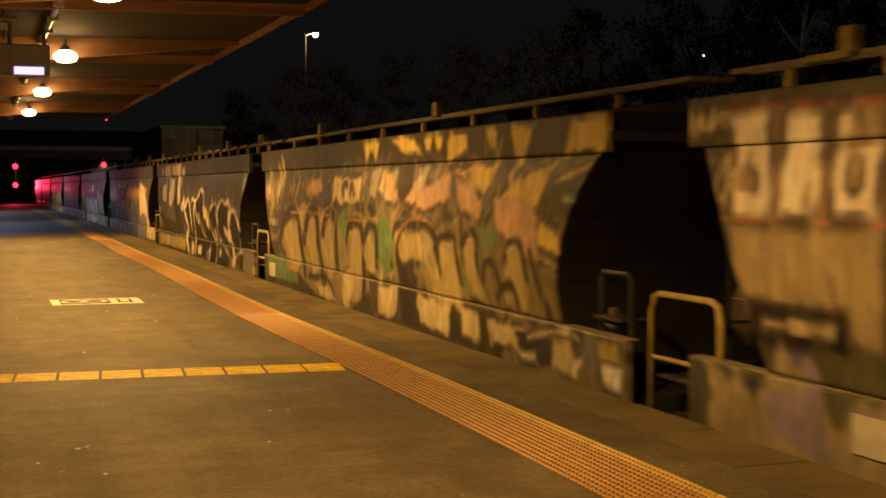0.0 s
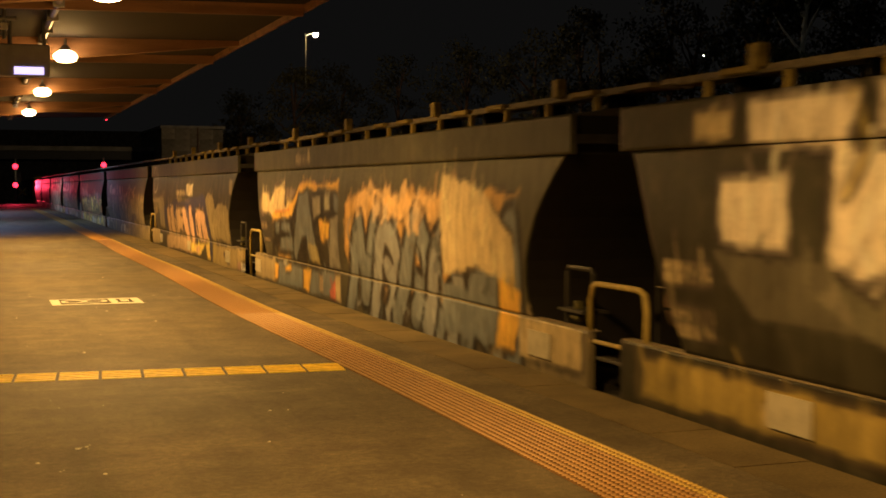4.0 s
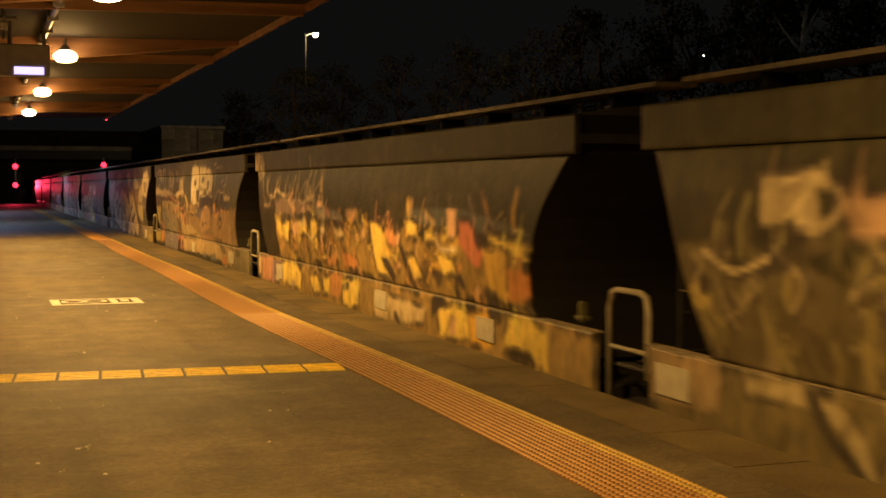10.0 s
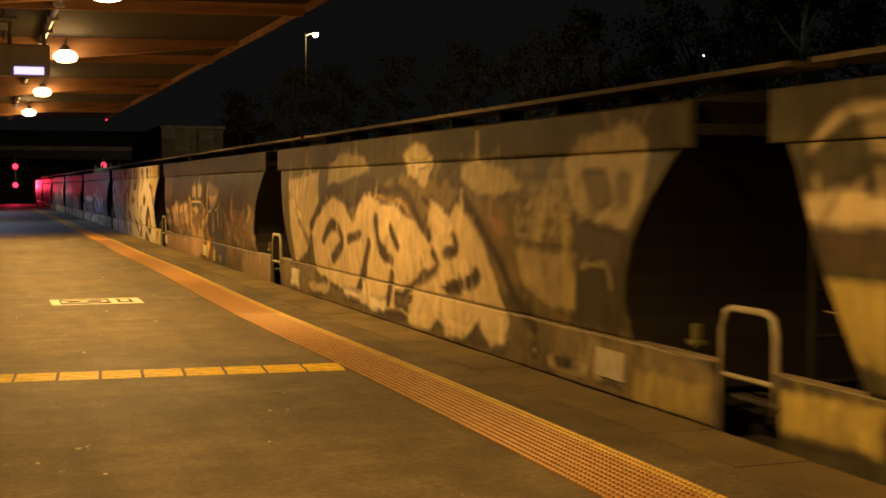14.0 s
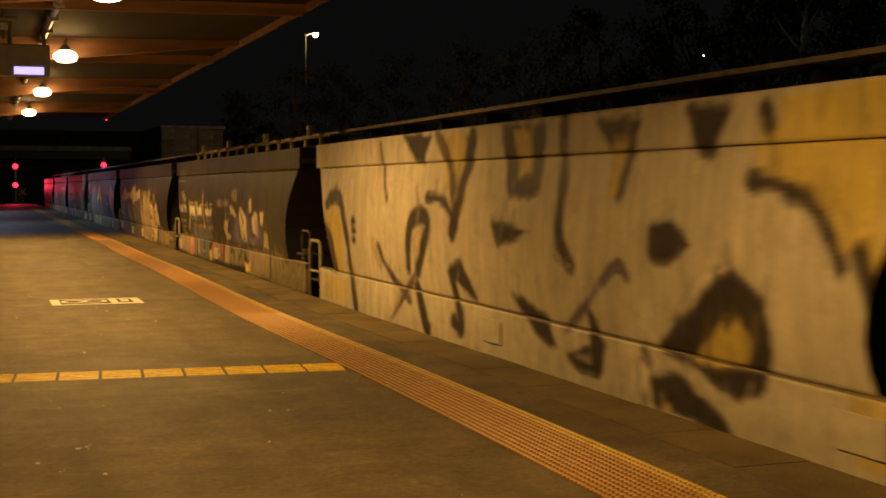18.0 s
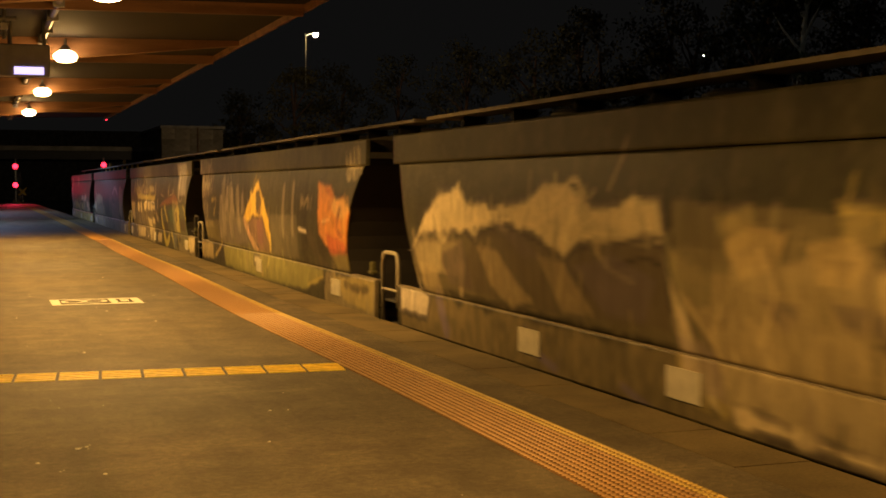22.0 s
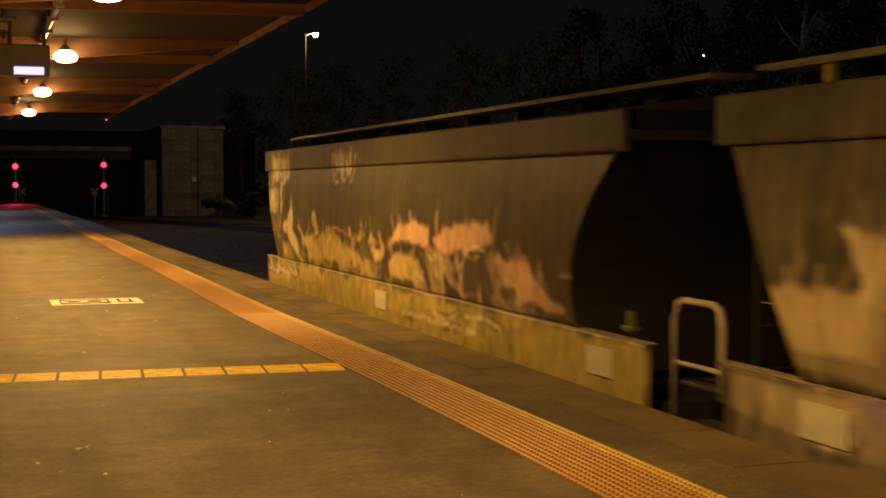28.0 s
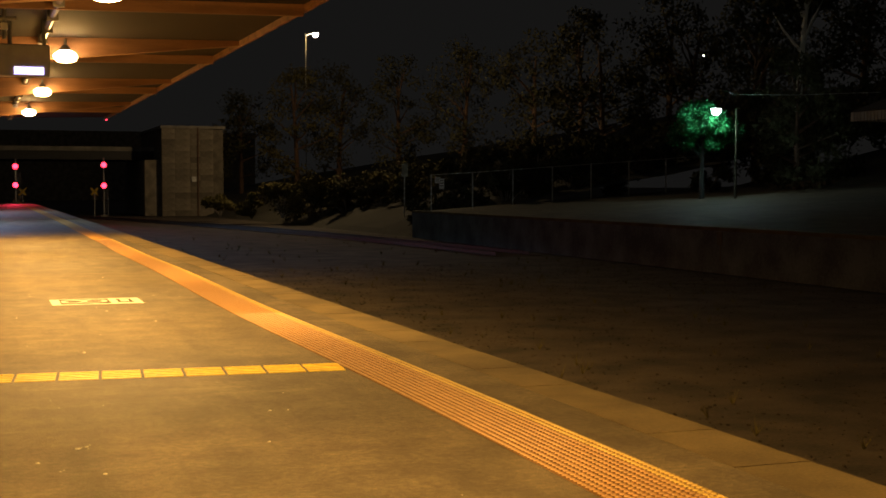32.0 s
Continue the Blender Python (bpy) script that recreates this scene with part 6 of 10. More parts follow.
        g.poly([(8.49, 0.81), (8.67, 0.54), (8.51, 0.53)], ROYAL)
        g.poly([(9.10, 0.74), (9.26, 0.42), (9.07, 0.46)], ROYAL)
        g.poly([(7.24, 0.23), (10.04, 0.34), (10.17, -0.04), (9.78, -0.07), (9.51, 0.29), (8.77, -0.00), (8.13, -0.01), (7.42, 0.03)], SHARD)
        g.poly([(8.04, 0.15), (8.62, 0.21), (8.62, 0.04), (8.21, 0.02)], FLESH)
        g.stroke([(9.26, 1.35), (9.76, 1.22), (10.03, 0.99), (10.15, 0.55), (10.44, -0.03)], 0.18, ROYAL)
        g.stroke([(8.40, 1.05), (8.72, 1.09)], 0.03, CREAM, 0.7)
        g.stroke([(9.28, 1.04), (9.49, 1.04)], 0.03, CREAM, 0.7)
        g.stroke([(6.25, 1.05), (6.56, 1.08)], 0.04, CREAM, 0.7)
        g.poly([(9.75, 1.29), (10.12, 1.47), (10.85, 1.36), (11.09, 1.13), (11.60, 1.26), (12.43, 1.22), (12.69, 1.07), (12.69, 0.44), (11.63, 0.45), (10.42, 0.43), (10.15, 0.90)], (0.36,0.30,0.17), 0.75)
        g.poly([(11.30, 1.19), (11.70, 1.24), (11.69, 0.76), (11.39, 0.79)], PUTTY, 0.6)
        g.poly([(12.60, 1.75), (12.99, 1.74), (12.98, 1.42), (12.66, 1.41)], (0.40,0.32,0.16), 0.7)
        g.poly([(10.53, 0.34), (14.09, 0.39), (14.03, -0.01), (10.54, -0.19)], (0.38,0.30,0.15), 0.75)
        g.poly([(10.54, 0.44), (11.00, 0.43), (10.77, -0.16), (10.41, -0.11)], MUSTARD, 0.6)
        g.poly([(11.76, 0.20), (12.00, 0.21), (11.90, 0.11)], ROYAL, 0.7)
        g.poly([(12.09, 0.03), (12.53, 0.05), (12.44, -0.06)], (0.18,0.15,0.17), 0.8)
        g.poly([(13.37, 0.10), (13.71, 0.12), (13.68, -0.05), (13.37, -0.07)], (0.36,0.22,0.2))
        g.poly([(13.75, 0.11), (14.06, 0.10), (14.07, -0.08), (13.72, -0.10)], WHITE)
    elif k == 11:
        g.wash(-0.2, 2.4, 0.3, 1.6, (0.045, 0.037, 0.028), 0.7, 0.3)
        g.wash(0.5, 12.8, 0.38, 1.2, (0.19, 0.155, 0.085), 0.75, 0.3)
        g.busy(0.8, 5.5, 0.38, 1.25, (SOOT, MOSS, BARK, PUTTY, OLIVE), 120)
        g.busy(5.0, 12.7, 0.38, 1.3, (SOOT, SAND, MUSTARD, BARK, PUTTY, PLUM, SAND), 170)
        g.wash(5.2, 12.6, 0.4, 1.2, (0.30, 0.24, 0.12), 0.35, 0.3)
        g.wash(0.3, 13.9, -0.3, 0.36, (0.25, 0.20, 0.10), 0.8, 0.1)
        g.stroke([(1.83, 1.61), (2.14, 1.65), (2.46, 1.52), (2.34, 1.36), (2.04, 1.33)], 0.09, BUFF, 0.65)
        g.poly([(2.74, 1.54), (3.55, 1.58), (3.57, 1.47), (2.96, 1.27), (2.70, 1.33)], FLESH, 0.35)
        g.stroke([(0.96, 1.14), (1.33, 1.02), (1.73, 1.12)], 0.05, SAND)
        g.poly([(3.61, 1.45), (4.05, 1.45), (4.06, 1.38), (3.66, 1.33)], SAND, 0.6)
        g.stroke([(4.29, 1.67), (4.39, 1.49), (4.38, 1.35)], 0.08, SAND, 0.6)
        g.stroke([(4.86, 1.67), (4.77, 1.50), (4.85, 1.33)], 0.07, SAND, 0.6)
        g.poly([(5.38, 1.60), (5.87, 1.60), (5.92, 1.05), (5.43, 0.96)], (0.32,0.24,0.14), 0.6)
        g.stroke([(4.39, 0.58), (4.73, 0.76), (5.04, 0.86), (5.25, 0.74), (5.39, 0.53), (5.43, 0.27)], 0.07, PLUM)
        g.poly([(4.39, 0.58), (5.04, 0.86), (5.39, 0.53), (5.42, 0.40), (4.80, 0.38)], PLUM, 0.7)
        g.stroke([(5.68, 1.04), (5.72, 0.76), (5.79, 0.52)], 0.06, PLUM)
        g.stroke([(4.98, 0.96), (5.21, 1.22), (5.52, 1.30), (5.90, 1.35)], 0.06, SAND, 0.7)
        g.stroke([(5.09, 1.20), (5.36, 1.28), (5.72, 1.27)], 0.06, PLUM, 0.7)
        g.poly([(2.96, 0.89), (3.14, 0.90), (3.07, 0.67), (2.94, 0.68)], CREAM, 0.6)
        g.poly([(0.56, 0.89), (1.08, 0.87), (1.06, 0.72), (0.54, 0.73)], MUSTARD, 0.6)
        g.stroke([(1.46, 0.26), (2.11, 0.29), (2.51, 0.16), (2.71, -0.08)], 0.13, SAND, 0.7)
        g.stroke([(2.88, 0.37), (3.06, 0.14), (2.89, -0.05), (3.40, -0.10)], 0.13, SAND, 0.7)
        g.poly([(3.40, 0.35), (3.86, 0.33), (3.87, -0.02), (3.56, -0.03)], MUSTARD, 0.6)
        g.poly([(5.37, 0.26), (5.87, 0.28), (5.88, -0.06), (5.33, -0.01)], SAND, 0.7)
        g.poly([(-0.04, 0.40), (1.10, 0.40), (1.10, 0.02), (-0.03, -0.04)], (0.36,0.26,0.16), 0.6)
        g.stroke([(2.11, 0.33), (2.32, 0.09), (2.71, -0.12)], 0.08, SOOT, 0.8)
        g.stroke([(3.90, 0.57), (4.01, 0.27), (4.16, -0.08)], 0.10, SOOT, 0.7)
        g.stroke([(7.52, 1.21), (8.02, 1.36), (8.45, 1.53), (8.73, 1.59)], 0.06, SAND, 0.8)
        g.stroke([(8.63, 1.30), (8.95, 1.49), (9.27, 1.50), (9.46, 1.38)], 0.05, SAND, 0.8)
        g.stroke([(9.59, 1.30), (9.95, 1.46), (10.25, 1.55), (10.44, 1.59)], 0.06, SAND, 0.8)
        g.stroke([(9.93, 1.15), (10.18, 1.30), (10.47, 1.30)], 0.05, SAND, 0.7)
        g.poly([(7.53, 1.17), (8.03, 1.26), (7.95, 1.04), (7.61, 0.98)], SOOT, 0.8)
        g.poly([(8.76, 1.37), (9.09, 1.44), (9.35, 1.32), (9.42, 1.19), (8.91, 1.20)], SOOT, 0.8)
        g.poly([(9.41, 1.29), (9.92, 1.29), (9.87, 1.16), (9.42, 1.15)], SOOT, 0.9)
        g.poly([(9.21, 0.61), (9.75, 0.70), (10.27, 0.70), (10.46, 0.59), (10.43, 0.40), (9.95, 0.53), (9.36, 0.35)], SOOT, 0.8)
        g.stroke([(7.95, 0.88), (8.00, 0.60), (7.79, 0.37), (7.62, 0.14)], 0.11, PLUM, 0.8)
        g.stroke([(8.26, 0.82), (8.50, 1.03), (8.30, 0.55)], 0.09, PLUM, 0.6)
        g.stroke([(8.30, 0.83), (8.22, 0.54), (8.12, 0.33)], 0.16, MUSTARD, 0.7)
        g.stroke([(9.05, 0.96), (9.08, 0.60), (8.98, 0.26), (9.05, -0.02)], 0.10, PLUM, 0.6)
        g.stroke([(7.53, 0.98), (7.59, 0.73), (7.46, 0.46)], 0.20, PUTTY, 0.6)
        g.poly([(1.55, 1.68), (2.17, 1.68), (2.26, 1.37), (1.65, 1.33)], BUFF, 0.6)
        g.poly([(2.41, 1.55), (3.75, 1.53), (3.72, 1.27), (2.56, 1.28)], FLESH, 0.5)
        g.stroke([(4.19, 1.67), (4.40, 1.40), (4.12, 1.17)], 0.09, SAND, 0.7)
        g.stroke([(4.57, 1.61), (4.78, 1.29)], 0.10, SAND, 0.7)
        g.poly([(5.13, 1.61), (5.70, 1.61), (5.88, 1.27), (5.25, 1.36)], (0.40,0.31,0.18), 0.7)
        g.poly([(5.76, 1.24), (6.17, 1.21), (6.12, 1.04), (5.83, 1.07)], FLESH, 0.6)
        g.poly([(6.11, 1.61), (6.50, 1.61), (6.44, 1.28), (6.22, 1.28)], MUSTARD, 0.6)
        g.stroke([(5.13, 1.15), (5.22, 0.69), (5.34, 0.34)], 0.16, SOOT, 0.8)
        g.stroke([(6.11, 0.90), (6.50, 0.55), (6.67, 0.29)], 0.12, SOOT, 0.7)
        g.poly([(6.35, 0.18), (7.79, 0.17), (7.71, -0.14), (6.35, -0.13)], (0.36,0.30,0.2), 0.6)
        g.poly([(7.87, 0.18), (8.57, 0.20), (8.43, -0.10), (7.88, -0.11)], (0.34,0.26,0.1), 0.7)
        g.stroke([(8.72, 0.01), (8.92, -0.01)], 0.03, SOOT, 0.8)
    elif k == 10:
        g.wash(-0.2, 2.6, 0.4, 2.3, (0.034, 0.026, 0.014), 0.6, 0.3)
        g.wash(2.0, 12.6, 0.38, 1.05, (0.40, 0.27, 0.09), 0.8, 0.2)
        g.wash(0.3, 13.9, -0.3, 0.36, (0.40, 0.27, 0.10), 0.8, 0.1)
        g.busy(2.0, 12.5, 0.38, 1.2, (SHARD, AMBER, PLUM, FLESH, (0.42, 0.2, 0.08), BARK), 190)
        g.tag(-0.07, 0.76, 1.69, 2.13, BUFF, 6, 0.06)
        g.stroke([(0.96, 1.26), (1.39, 1.27), (1.43, 1.43), (1.64, 1.41), (1.87, 1.53), (2.25, 1.46), (2.82, 1.45), (2.84, 1.61)], 0.07, BUFF)
        g.stroke([(4.22, 1.58), (4.32, 1.44), (4.56, 1.45)], 0.05, BUFF)
        g.stroke([(4.90, 1.68), (4.95, 1.49)], 0.17, (0.45,0.32,0.10))
        g.poly([(1.77, 1.36), (4.40, 1.44), (5.30, 1.31), (5.38, 1.17), (4.43, 1.17), (1.92, 1.11)], (0.30,0.22,0.20), 0.6)
        g.stroke([(3.72, 1.41), (4.08, 1.35), (4.50, 1.33)], 0.04, PLUM)
        g.stroke([(4.60, 1.45), (4.86, 1.47), (5.15, 1.45)], 0.07, PLUM)
        g.poly([(4.65, 1.35), (5.02, 1.38), (5.10, 1.29), (4.74, 1.26)], FLESH)
        g.poly([(4.42, 1.28), (5.10, 1.27), (5.81, 1.26), (6.22, 1.14), (5.82, 1.08), (4.89, 1.11)], SLATE, 0.7)
        g.poly([(1.86, 1.11), (2.28, 1.10), (2.38, 0.74), (2.02, 0.77)], SHARD)
        g.poly([(2.34, 1.01), (2.85, 1.02), (2.81, 0.68), (2.38, 0.74)], SHARD)
        g.stroke([(2.34, 1.04), (2.96, 1.07), (3.31, 1.13)], 0.05, PLUM)
        g.poly([(3.06, 1.02), (3.51, 1.06), (3.55, 0.82), (3.15, 0.80)], FLESH)
        g.poly([(3.51, 1.07), (4.01, 1.12), (4.09, 0.86), (3.55, 0.82)], SHARD)
        g.poly([(3.56, 1.06), (3.93, 1.10), (3.97, 0.98), (3.60, 0.96)], BUFF)
        g.poly([(4.31, 1.09), (4.59, 1.12), (4.75, 1.02), (4.69, 0.75), (4.33, 0.72)], SHARD)
        g.stroke([(3.56, 1.13), (4.10, 1.17), (4.43, 1.13), (4.74, 1.14)], 0.04, PLUM)
        g.poly([(4.89, 1.03), (5.18, 1.08), (5.24, 0.90), (4.96, 0.88)], BUFF)
        g.poly([(5.17, 1.31), (5.50, 1.28), (5.51, 1.14), (5.24, 1.16)], (0.36,0.14,0.09), 0.6)
        g.poly([(5.64, 1.04), (6.17, 1.01), (6.33, 0.89), (5.82, 0.84)], BUFF, 0.7)
        g.poly([(6.32, 1.28), (6.86, 1.30), (6.87, 1.14), (6.33, 1.15)], FLESH, 0.5)
        g.poly([(6.09, 0.70), (6.85, 0.62), (6.83, 0.47), (6.12, 0.46)], (0.50,0.20,0.08), 0.7)
        g.poly([(5.13, 0.52), (5.80, 0.63), (5.77, 0.49), (5.32, 0.43)], (0.42,0.20,0.08))
        g.stroke([(4.42, 0.76), (4.74, 0.87), (4.88, 0.76)], 0.05, PLUM)
        g.stroke([(5.57, 1.11), (5.82, 1.08), (6.17, 1.04)], 0.04, PLUM)
        g.stroke([(4.09, 0.86), (4.34, 0.80), (4.59, 0.88)], 0.03, CREAM, 0.6)
        g.poly([(0.15, 0.36), (0.47, 0.36), (0.39, -0.04), (0.15, -0.04)], BUFF)
        g.poly([(0.47, 0.36), (1.48, 0.37), (1.48, -0.05), (0.47, -0.09)], (0.42,0.22,0.14))
        g.poly([(1.34, 0.30), (2.05, 0.32), (1.81, -0.06), (1.34, -0.04)], MAUVE, 0.5)
        g.poly([(2.05, 0.32), (3.17, 0.39), (3.56, 0.21), (3.47, -0.07), (2.86, -0.02), (2.18, -0.01)], SHARD)
        g.poly([(1.55, 0.11), (1.93, 0.13), (1.93, -0.04), (1.55, -0.07)], CREAM, 0.7)
        g.poly([(2.70, 0.06), (3.07, 0.06), (2.97, -0.05)], MAUVE, 0.6)
        g.poly([(4.06, 0.19), (4.51, 0.29), (4.83, 0.02), (4.36, -0.06)], SHARD)
        g.poly([(4.89, 0.26), (5.31, 0.28), (5.25, 0.01), (4.83, -0.02)], SHARD)
        g.stroke([(4.71, 0.28), (4.90, 0.07)], 0.05, BARK, 0.7)
        g.poly([(5.31, 0.36), (5.94, 0.34), (5.89, 0.02), (5.32, -0.01)], (0.42,0.20,0.08))
        g.poly([(5.94, 0.27), (6.82, 0.37), (6.83, -0.03), (6.00, -0.10)], SHARD)
        g.poly([(6.03, 0.21), (6.33, 0.26), (6.28, 0.17), (6.06, 0.15)], SLATE)
        g.poly([(9.11, 1.31), (10.58, 1.36), (11.66, 1.28), (12.54, 1.18), (12.85, 1.10), (12.54, 1.02), (11.34, 1.12), (9.33, 1.16)], SLATE, 0.45)
        g.poly([(7.49, 1.14), (8.02, 1.11), (8.30, 0.73), (8.35, 0.43), (7.73, 0.48)], SHARD)
        g.stroke([(7.49, 1.17), (8.02, 1.15)], 0.06, PLUM)
        g.poly([(7.98, 0.70), (8.24, 0.72), (8.63, 0.39), (8.35, 0.43)], PLUM)
        g.poly([(8.96, 1.19), (9.43, 1.16), (9.48, 0.99), (9.12, 1.01)], SHARD)
        g.stroke([(8.95, 1.22), (9.48, 1.18)], 0.05, PLUM)
        g.poly([(8.88, 0.77), (9.31, 0.80), (9.57, 0.55), (9.26, 0.52)], SHARD)
        g.poly([(8.73, 0.90), (8.89, 0.86), (9.25, 0.47), (9.09, 0.46)], PLUM)
        g.poly([(8.14, 1.09), (8.57, 1.08), (8.67, 0.85), (8.32, 0.87)], (0.50,0.22,0.10))
        g.poly([(10.42, 1.34), (10.74, 1.33), (10.75, 1.05), (10.52, 1.04)], FLESH)
        g.poly([(10.79, 1.23), (11.12, 1.24), (11.54, 0.95), (11.40, 0.76), (11.12, 0.81), (10.83, 1.02)], (0.42,0.14,0.10))
        g.poly([(11.27, 1.16), (11.54, 1.10), (11.54, 0.95), (11.34, 0.97)], PLUM, 0.7)
        g.stroke([(10.09, 1.06), (10.26, 0.90), (10.75, 0.93)], 0.04, CREAM, 0.7)
        g.poly([(9.72, 1.09), (10.00, 1.10), (10.09, 0.98), (9.72, 0.96)], SHARD)
        g.stroke([(10.04, 1.13), (10.43, 1.09)], 0.04, PLUM)
        g.poly([(10.08, 0.89), (10.59, 0.84), (10.73, 0.66), (10.30, 0.58), (10.16, 0.73)], SHARD)
        g.poly([(11.61, 1.15), (12.22, 1.10), (12.80, 1.07), (12.80, 0.88), (12.16, 0.96), (11.67, 1.00)], SHARD)
        g.stroke([(11.67, 1.17), (12.22, 1.11), (12.80, 1.09)], 0.05, PLUM)
        g.poly([(11.48, 0.98), (12.16, 0.96), (12.05, 0.47), (11.63, 0.52)], (0.45,0.30,0.07))
        g.poly([(12.15, 0.79), (12.84, 0.82), (12.82, 0.54), (12.11, 0.48)], (0.42,0.18,0.06))
        g.stroke([(12.54, 0.96), (12.85, 0.93)], 0.04, PLUM)
        g.poly([(10.56, 0.64), (10.88, 0.63), (11.06, 0.38), (11.13, 0.27), (10.83, 0.23), (11.00, 0.49)], PLUM)
        g.poly([(11.50, 0.51), (11.82, 0.51), (11.92, 0.31), (11.68, 0.20)], PLUM)
        g.poly([(7.51, 0.25), (8.80, 0.24), (9.63, 0.20), (9.54, 0.01), (8.80, -0.05), (7.58, -0.11)], BUFF, 0.8)
        g.poly([(9.82, 0.35), (10.52, 0.31), (9.82, 0.14)], PLUM)
        g.poly([(10.00, 0.20), (10.52, 0.35), (10.98, 0.29), (10.99, 0.02), (10.52, -0.06), (10.10, -0.04)], SHARD)
        g.poly([(10.35, 0.17), (10.60, 0.20), (10.60, -0.00), (10.44, -0.03)], FLESH)
        g.poly([(10.98, 0.29), (11.61, 0.30), (11.68, -0.05), (11.06, -0.05)], AMBER)
        g.poly([(12.04, 0.36), (12.49, 0.43), (12.94, 0.27), (13.00, -0.06), (12.71, -0.09), (12.55, 0.04), (12.11, 0.01), (11.93, 0.03)], SHARD)
        g.poly([(11.93, -0.04), (12.22, 0.03), (12.60, 0.02), (12.71, -0.06), (12.22, -0.09)], BARK)
        g.stroke([(1.61, 1.06), (3.89, 1.12), (5.13, 1.09)], 0.08, PLUM, 0.5)
        g.tag(0.84, 4.83, 1.30, 1.78, PUTTY, 9, 0.06)
        g.stroke([(8.46, 0.00), (8.58, -0.08)], 0.08, PLUM)
    elif k == 9:
        g.wash(3.0, 13.0, 0.36, 1.15, (0.30, 0.19, 0.10), 0.8, 0.15)
        g.stroke([(0.42, 1.82), (0.72, 2.00), (1.21, 2.04), (1.56, 1.95), (1.45, 1.70)], 0.11, SAND, 0.8)
        g.stroke([(1.79, 1.70), (1.89, 2.01), (2.20, 2.00), (2.29, 1.74)], 0.13, SAND, 0.8)
        g.poly([(0.84, 2.06), (1.44, 2.06), (1.55, 1.75), (0.96, 1.76)], SAND, 0.5)
        g.tag(2.95, 3.89, 1.45, 2.02, SAND, 9, 0.06)
        g.tag(4.32, 4.77, 1.70, 2.00, SAND, 6, 0.06)
        g.tag(4.95, 5.68, 1.47, 1.87, SAND, 9, 0.06)
        g.poly([(0.31, 1.51), (0.75, 1.61), (1.50, 1.51), (2.14, 1.54), (2.91, 1.52), (3.59, 1.45), (4.18, 1.38), (4.82, 1.46), (5.37, 1.53), (5.86, 1.51), (5.88, 1.36), (5.28, 1.37), (4.59, 1.28), (3.60, 1.35), (1.75, 1.30), (0.41, 1.33)], BUFF, 0.75)
        g.poly([(1.81, 1.24), (3.45, 1.24), (4.60, 1.21), (5.13, 1.27), (5.19, 0.97), (4.83, 0.74), (4.34, 0.91), (3.46, 1.01), (1.87, 0.96)], (0.36,0.28,0.15), 0.85)
        g.stroke([(1.75, 1.30), (2.57, 1.29), (3.28, 1.31), (3.76, 1.29), (4.20, 1.25), (4.59, 1.22), (4.95, 1.31), (5.17, 1.37), (5.65, 1.33), (5.88, 1.36)], 0.04, (0.55,0.25,0.08))
        g.stroke([(1.76, 1.26), (2.58, 1.25), (3.45, 1.24)], 0.04, PLUM)
        g.stroke([(3.69, 1.26), (4.13, 1.20), (4.66, 1.18), (5.01, 1.30)], 0.03, PLUM)
        g.stroke([(5.13, 1.22), (5.50, 1.26), (5.88, 1.33)], 0.03, PLUM)
        g.poly([(1.76, 0.95), (3.46, 0.97), (4.53, 0.82), (4.63, 0.61), (4.40, 0.37), (3.38, 0.43), (1.88, 0.40)], (0.24,0.23,0.18), 0.85)
        g.busy(2.6, 6.6, 0.4, 1.1, (PUTTY, (0.24, 0.23, 0.2), BARK, (0.4, 0.16, 0.1), SAND), 60)
        g.poly([(1.55, 0.61), (1.99, 0.65), (1.88, 0.36), (1.55, 0.37)], (0.40,0.15,0.08))
        g.stroke([(2.58, 0.96), (2.95, 0.96), (3.12, 0.86)], 0.04, (0.40,0.15,0.08), 0.7)
        g.stroke([(3.92, 0.97), (4.20, 0.96), (4.53, 0.78)], 0.04, (0.40,0.15,0.08), 0.7)
        g.poly([(5.16, 1.10), (5.46, 1.02), (5.58, 0.56), (5.85, 0.40), (5.66, 0.37), (5.39, 0.66)], SHARD, 0.7)
        g.poly([(5.46, 1.12), (5.90, 1.02), (5.87, 0.59), (5.60, 0.75)], (0.38,0.15,0.10))
        g.stroke([(5.13, 1.10), (5.51, 1.15), (5.80, 1.13)], 0.05, PLUM)
        g.poly([(4.82, 0.67), (5.38, 0.63), (5.41, 0.47), (4.92, 0.50)], PLUM)
        g.poly([(0.41, 1.33), (1.53, 1.35), (1.54, 1.11), (0.42, 1.07)], BARK)
        g.poly([(0.28, 1.03), (1.54, 1.06), (1.58, 0.52), (0.74, 0.54)], MUSTARD, 0.8)
        g.poly([(1.30, 0.88), (1.65, 0.90), (1.62, 0.66), (1.38, 0.64)], BARK, 0.6)
        g.poly([(0.09, 0.33), (1.20, 0.38), (1.08, 0.02), (0.09, 0.01)], MUSTARD)
        g.poly([(1.20, 0.38), (1.94, 0.41), (1.88, 0.08), (1.20, -0.01)], (0.50,0.24,0.08))
        g.poly([(1.93, 0.36), (4.47, 0.37), (4.48, -0.06), (1.94, -0.10)], (0.27,0.24,0.29), 0.9)
        g.stroke([(2.20, 0.25), (2.49, 0.22)], 0.03, CREAM, 0.8)
        g.stroke([(3.04, 0.18), (3.38, 0.19)], 0.03, CREAM, 0.6)
        g.poly([(4.47, 0.37), (5.51, 0.35), (5.51, 0.03), (4.61, -0.00)], (0.45,0.20,0.12))
        g.poly([(4.60, 0.21), (4.91, 0.26), (4.91, 0.09), (4.60, 0.03)], PLUM)
